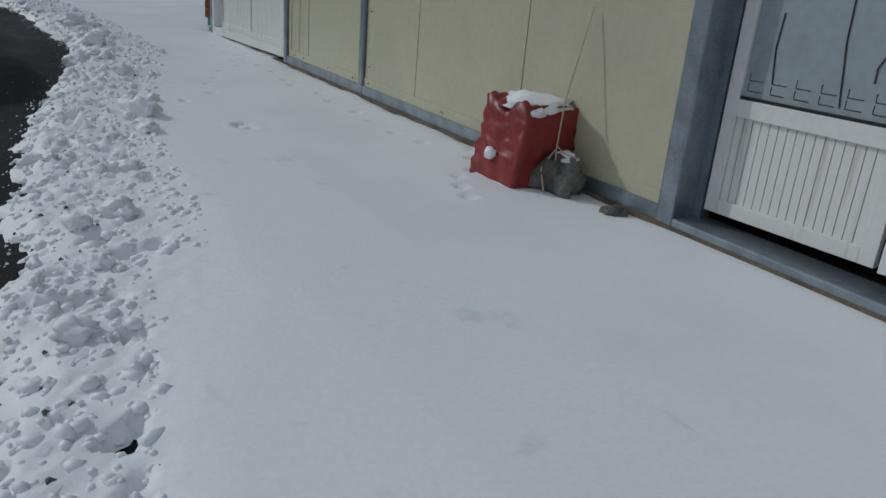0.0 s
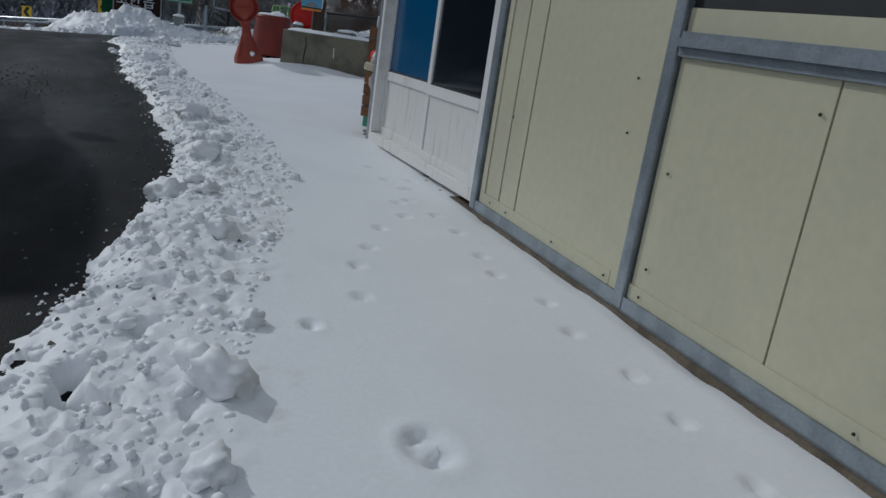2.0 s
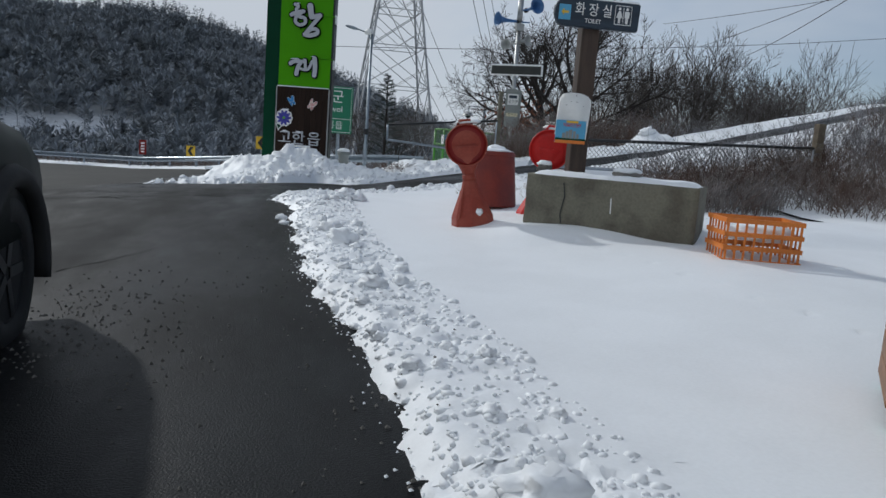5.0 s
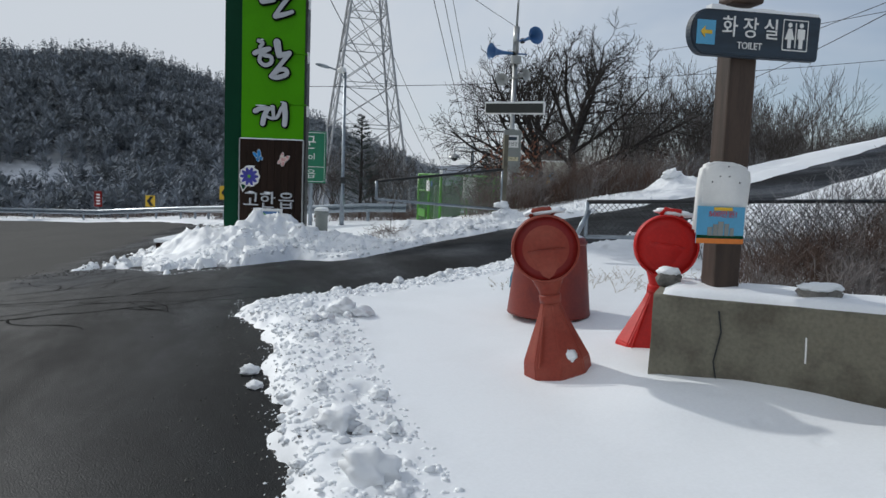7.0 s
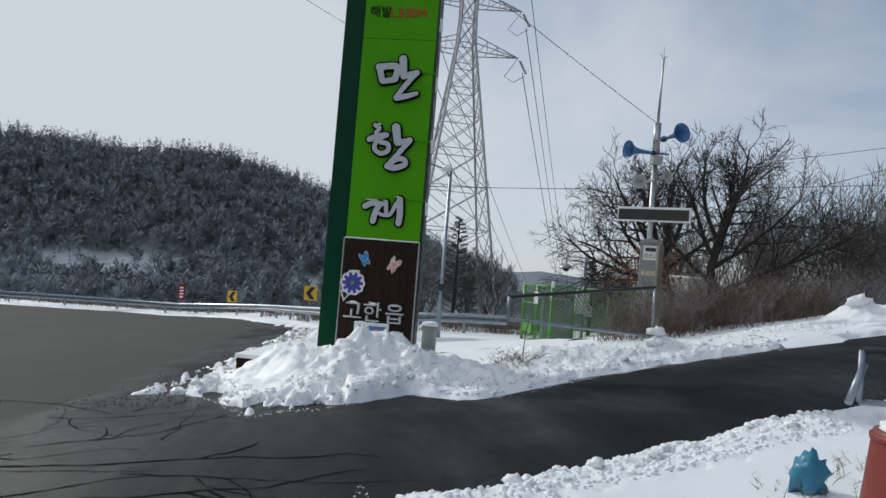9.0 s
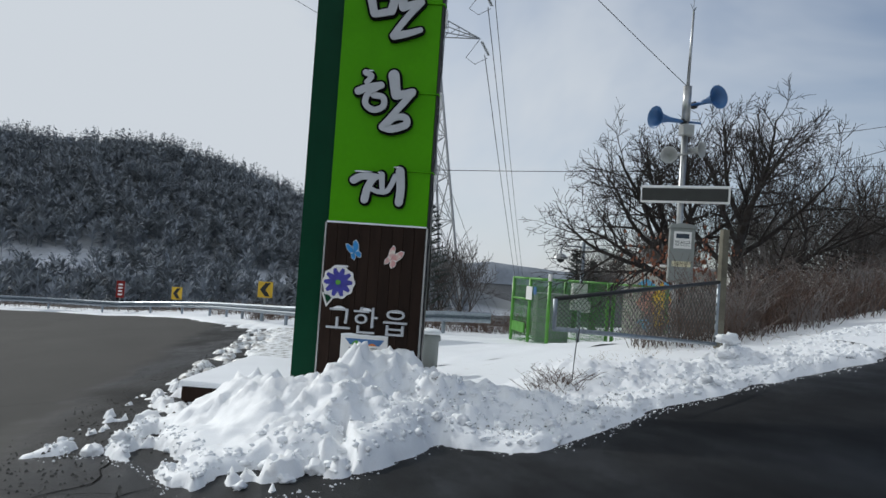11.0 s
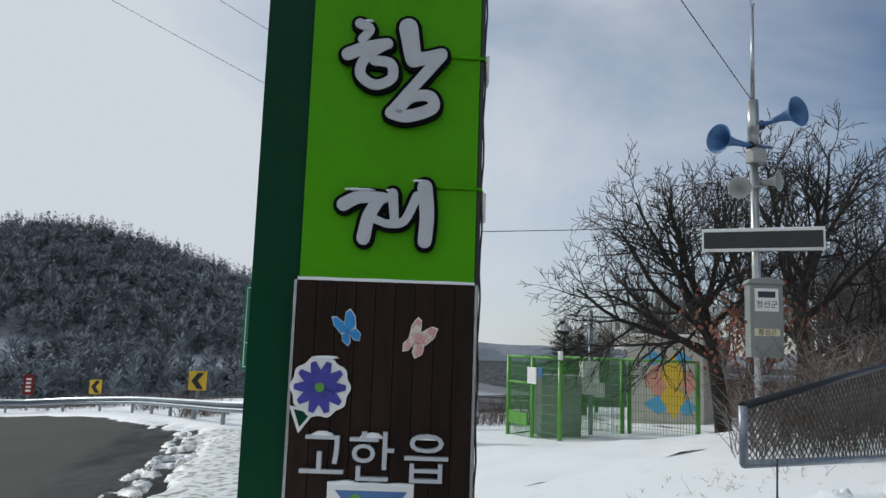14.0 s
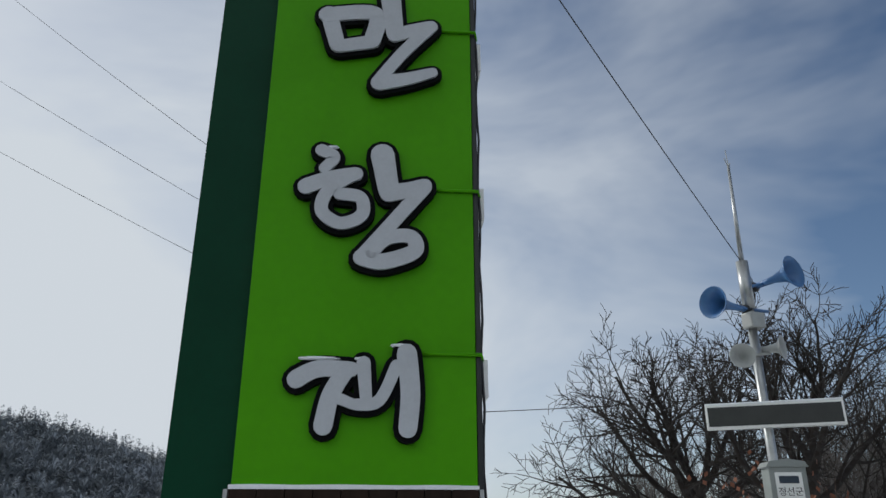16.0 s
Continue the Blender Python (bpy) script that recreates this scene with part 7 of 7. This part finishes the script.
# far ridge down the valley, its mist put into the blue-grey base colour
bm = bmesh.new()
prev = None
for k in range(60):
    x = -100 + 22 * k
    z = 12 + 10 * noise.fractal((k * 0.13, 4.0, 0), 1, 2, 4) - 0.012 * max(0, x - 150)
    row = [bm.verts.new((x, 900, -60)), bm.verts.new((x, 960, z)), bm.verts.new((x, 1150, -60))]
    if prev:
        for i in range(2):
            bm.faces.new((prev[i], row[i], row[i + 1], prev[i + 1])).smooth = True
    prev = row
tagged(part("far_ridge", bm, mat("far_ridge_hazed_wood", (0.28, 0.31, 0.35), 0.95, var=0.2, scale=0.02, fine=0.2, bump=0)), "far wooded ridge coloured blue-grey for haze", "hill", kind="structure")


# ---- snow clods and grit ----
def clod_mesh(seed, f):
    bm = bmesh.new()
    lumpy(bm, (1, 1, 0.75), seed, 0.55, f * 1.6, Matrix.Identity(4), sub=3, flat=-0.45)
    me = bpy.data.meshes.new("snow_clod")
    bm.to_mesh(me); bm.free()
    me.materials.append(SNOW)
    return me


CLODS = [clod_mesh(k * 3.3, 1.1 + 0.2 * k) for k in range(5)]
rnd = random.Random(21)
spots = [(0.78, 4.62, 0.07), (0.82, 4.5, 0.09), (0.40, 3.0, 0.06), (0.95, 5.8, 0.07), (0.75, 6.6, 0.10), (1.0, 7.4, 0.09), (1.02, 8.9, 0.12), (1.15, 8.0, 0.09), (0.85, 11.5, 0.09), (0.72, 13.6, 0.10), (0.78, 13.0, 0.12), (1.05, 16.2, 0.14), (1.2, 16.1, 0.10),
         (-1.75, 21.95, 0.09), (-1.55, 22.0, 0.08), (5.0, 23.7, 0.14), (9.3, 24.8, 0.2), (0.30, 14.9, 0.06), (0.33, 14.6, 0.05)]
for y0 in range(70):
    y = rnd.uniform(1.0, 16.5)
    x = float(along(ROAD_EDGE, y)) + rnd.uniform(0.08, 0.45 if y < 3 else 0.70)
    spots.append((x, y, rnd.uniform(0.025, 0.06)))
for k in range(34):
    x = rnd.uniform(-0.6, 6.0)
    spots.append((x, float(along(FAR_EDGE, x)) + rnd.uniform(0.15, 0.9), rnd.uniform(0.035, 0.09)))
for k in range(16):
    x = rnd.uniform(0.6, 4.0)
    spots.append((x, float(along(NEAR_EDGE, x)) - rnd.uniform(0.1, 0.4), rnd.uniform(0.03, 0.07)))
for k, (x, y, r) in enumerate(spots):
    o = new("snow_clod", CLODS[k % 5])
    dz = max(0.0, yard_depth(x, y) if y < 19 else island_depth(x, y))
    o.matrix_basis = pose(x, y, gz(x, y) + dz + r * 0.22, rnd.uniform(-15, 15), rnd.uniform(-15, 15), rnd.uniform(0, 360)) @ Matrix.Diagonal((r, r * rnd.uniform(0.7, 1), r * rnd.uniform(0.7, 1), 1))
    tagged(o, "rounded clod of ploughed snow", "snow clod", "snow clods")
verts, faces = [], []
def grit(x, y, z, r):
    n = len(verts)
    for dx, dy, dz in ((1, 0, 0), (-0.6, 0.8, 0), (-0.6, -0.8, 0), (0, 0, 0.9)):
        verts.append((x + r * dx * rnd.uniform(0.6, 1.2), y + r * dy, z + r * dz))
    faces.extend(((n, n + 1, n + 3), (n + 1, n + 2, n + 3), (n + 2, n, n + 3)))
for k in range(900):
    y = rnd.uniform(0.5, 16.8)
    off = rnd.gauss(-0.1, 0.25)
    x = float(along(ROAD_EDGE, y)) + off
    d = yard_depth(x, y)
    grit(x, y, gz(x, y) + max(d, 0) - 0.002, rnd.uniform(0.004, 0.014))
for k in range(500):
    x, y = rnd.gauss(-0.75, 0.35), rnd.gauss(11.2, 0.7)
    grit(x, y, gz(x, y), rnd.uniform(0.004, 0.014))
for k in range(1500):
    y = rnd.uniform(20.5, 34)
    x = float(along(ISLAND_EDGE, y)) + rnd.gauss(0.25, 0.3)
    grit(x, y, gz(x, y) + max(0, island_depth(x, y)) - 0.002, rnd.uniform(0.006, 0.022))
for k in range(500):
    x = rnd.uniform(1.0, 3.2)
    y = float(along(FAR_EDGE, x)) + rnd.gauss(0.5, 0.15)
    grit(x, y, gz(x, y) + max(0, island_depth(x, y)) - 0.002, rnd.uniform(0.004, 0.013))
me = bpy.data.meshes.new("road_grit")
me.from_pydata(verts, [], faces)
me.materials.append(STONE)
tagged(new("road_grit", me), "dark grit and slush crumbs on the asphalt", "grit", kind="stuff")
verts, faces = [], []
for k in range(500):
    y = rnd.uniform(0.5, 17.5)
    x = float(along(ROAD_EDGE, y)) - abs(rnd.gauss(0, 0.06)) + 0.03
    grit(x, y, gz(x, y), rnd.uniform(0.004, 0.012))
for k in range(700):
    x = rnd.uniform(-2.2, 7.0)
    y = float(along(FAR_EDGE, x)) - abs(rnd.gauss(0, 0.10))
    grit(x, y, gz(x, y), rnd.uniform(0.004, 0.014))
# small angular lumps over the ploughed strips
def lump_template(seed):
    b = bmesh.new()
    lumpy(b, (1, 1, 0.8), seed, 0.5, 1.5, Matrix.Identity(4), sub=1)
    b.verts.index_update()
    r = (np.array([v.co[:] for v in b.verts]), [tuple(v.index for v in f.verts) for f in b.faces])
    b.free()
    return r
TEMPLATES = [lump_template(k * 2.7) for k in range(6)]
def lump(x, y, r, depth):
    d = depth(x, y)
    if d < 0.0:
        return
    vs, fs = TEMPLATES[rnd.randint(0, 5)]
    a = rnd.uniform(0, math.tau)
    c, s_ = math.cos(a), math.sin(a)
    n = len(verts)
    z = gz(x, y) + d - r * 0.15
    sx, sy, sz = r * rnd.uniform(0.8, 1.3), r * rnd.uniform(0.7, 1.1), r * rnd.uniform(0.6, 1.0)
    for p in vs:
        px, py = p[0] * sx, p[1] * sy
        verts.append((x + px * c - py * s_, y + px * s_ + py * c, z + p[2] * sz))
    faces.extend(tuple(i + n for i in f) for f in fs)
for k in range(6500):
    y = rnd.uniform(0.2, 16.8)
    x = float(along(ROAD_EDGE, y)) + 0.03 + rnd.random() ** 1.2 * (0.42 if y < 2.5 else 0.66)
    lump(x, y, rnd.uniform(0.005, 0.016) + 0.022 * rnd.random() ** 5, yard_depth)
for k in range(1300):
    x = rnd.uniform(0.4, 4.2)
    lump(x, float(along(NEAR_EDGE, x)) - rnd.random() * 0.6, rnd.uniform(0.010, 0.03), yard_depth)
for k in range(3600):
    x = rnd.uniform(-2.2, 8.0)
    lump(x, float(along(FAR_EDGE, x)) + 0.05 + rnd.random() ** 1.2 * 1.3, rnd.uniform(0.008, 0.022) + 0.03 * rnd.random() ** 6, island_depth)
me = bpy.data.meshes.new("snow_crumbs")
me.from_pydata(verts, [], faces)
me.polygons.foreach_set("use_smooth", [True] * len(me.polygons))
me.materials.append(SNOW)
tagged(new("snow_crumbs", me), "loose crumbs of snow along the asphalt edge", "snow", kind="stuff")

# cracks in the old asphalt of the junction
CRACK = mat("crack_shadow", (0.006, 0.006, 0.006), 0.95, spec=0.05, var=0.2, bump=0)
verts, faces = [], []
def crack(x, y, a, n, w):
    prev = None
    for k in range(n):
        ww = w * rnd.uniform(0.4, 1.2) * (1 - 0.6 * k / n)
        px, py = -math.sin(a) * ww, math.cos(a) * ww
        row = len(verts)
        for s_ in (1, -1):
            vx, vy = x + px * s_, y + py * s_
            verts.append((vx, vy, gz(vx, vy) + 0.004))
        if prev is not None:
            faces.append((prev, prev + 1, row + 1, row))
        prev = row
        a += rnd.gauss(0, 0.26)
        x, y = x + math.cos(a) * 0.12, y + math.sin(a) * 0.12
        if rnd.random() < 0.10 and n - k > 8 and w > 0.006:
            crack(x, y, a + rnd.choice((-1, 1)) * rnd.uniform(0.6, 1.3), (n - k) // 2, w * 0.7)
    return
for k in range(22):
    x, y = rnd.uniform(-6.5, -1.2), rnd.uniform(16.6, 21.2)
    crack(x, y, rnd.choice((0.05, 0.2, -0.15, 1.2, 1.5)) + rnd.gauss(0, 0.2), rnd.randint(10, 26), rnd.uniform(0.005, 0.013))
for x, y, a, n, w in ((-4.4, 17.30, 0.02, 44, 0.024), (-2.6, 17.2, 0.04, 26, 0.020), (-5.0, 23.5, 0.15, 24, 0.012), (-1.2, 12.6, 0.9, 9, 0.008), (-3.6, 21.5, -0.2, 20, 0.014)):
    crack(x, y, a, n, w)
me = bpy.data.meshes.new("road_cracks")
me.from_pydata(verts, [], faces)
me.materials.append(CRACK)
tagged(new("road_cracks", me), "branching cracks in the worn asphalt junction", "crack", kind="stuff")
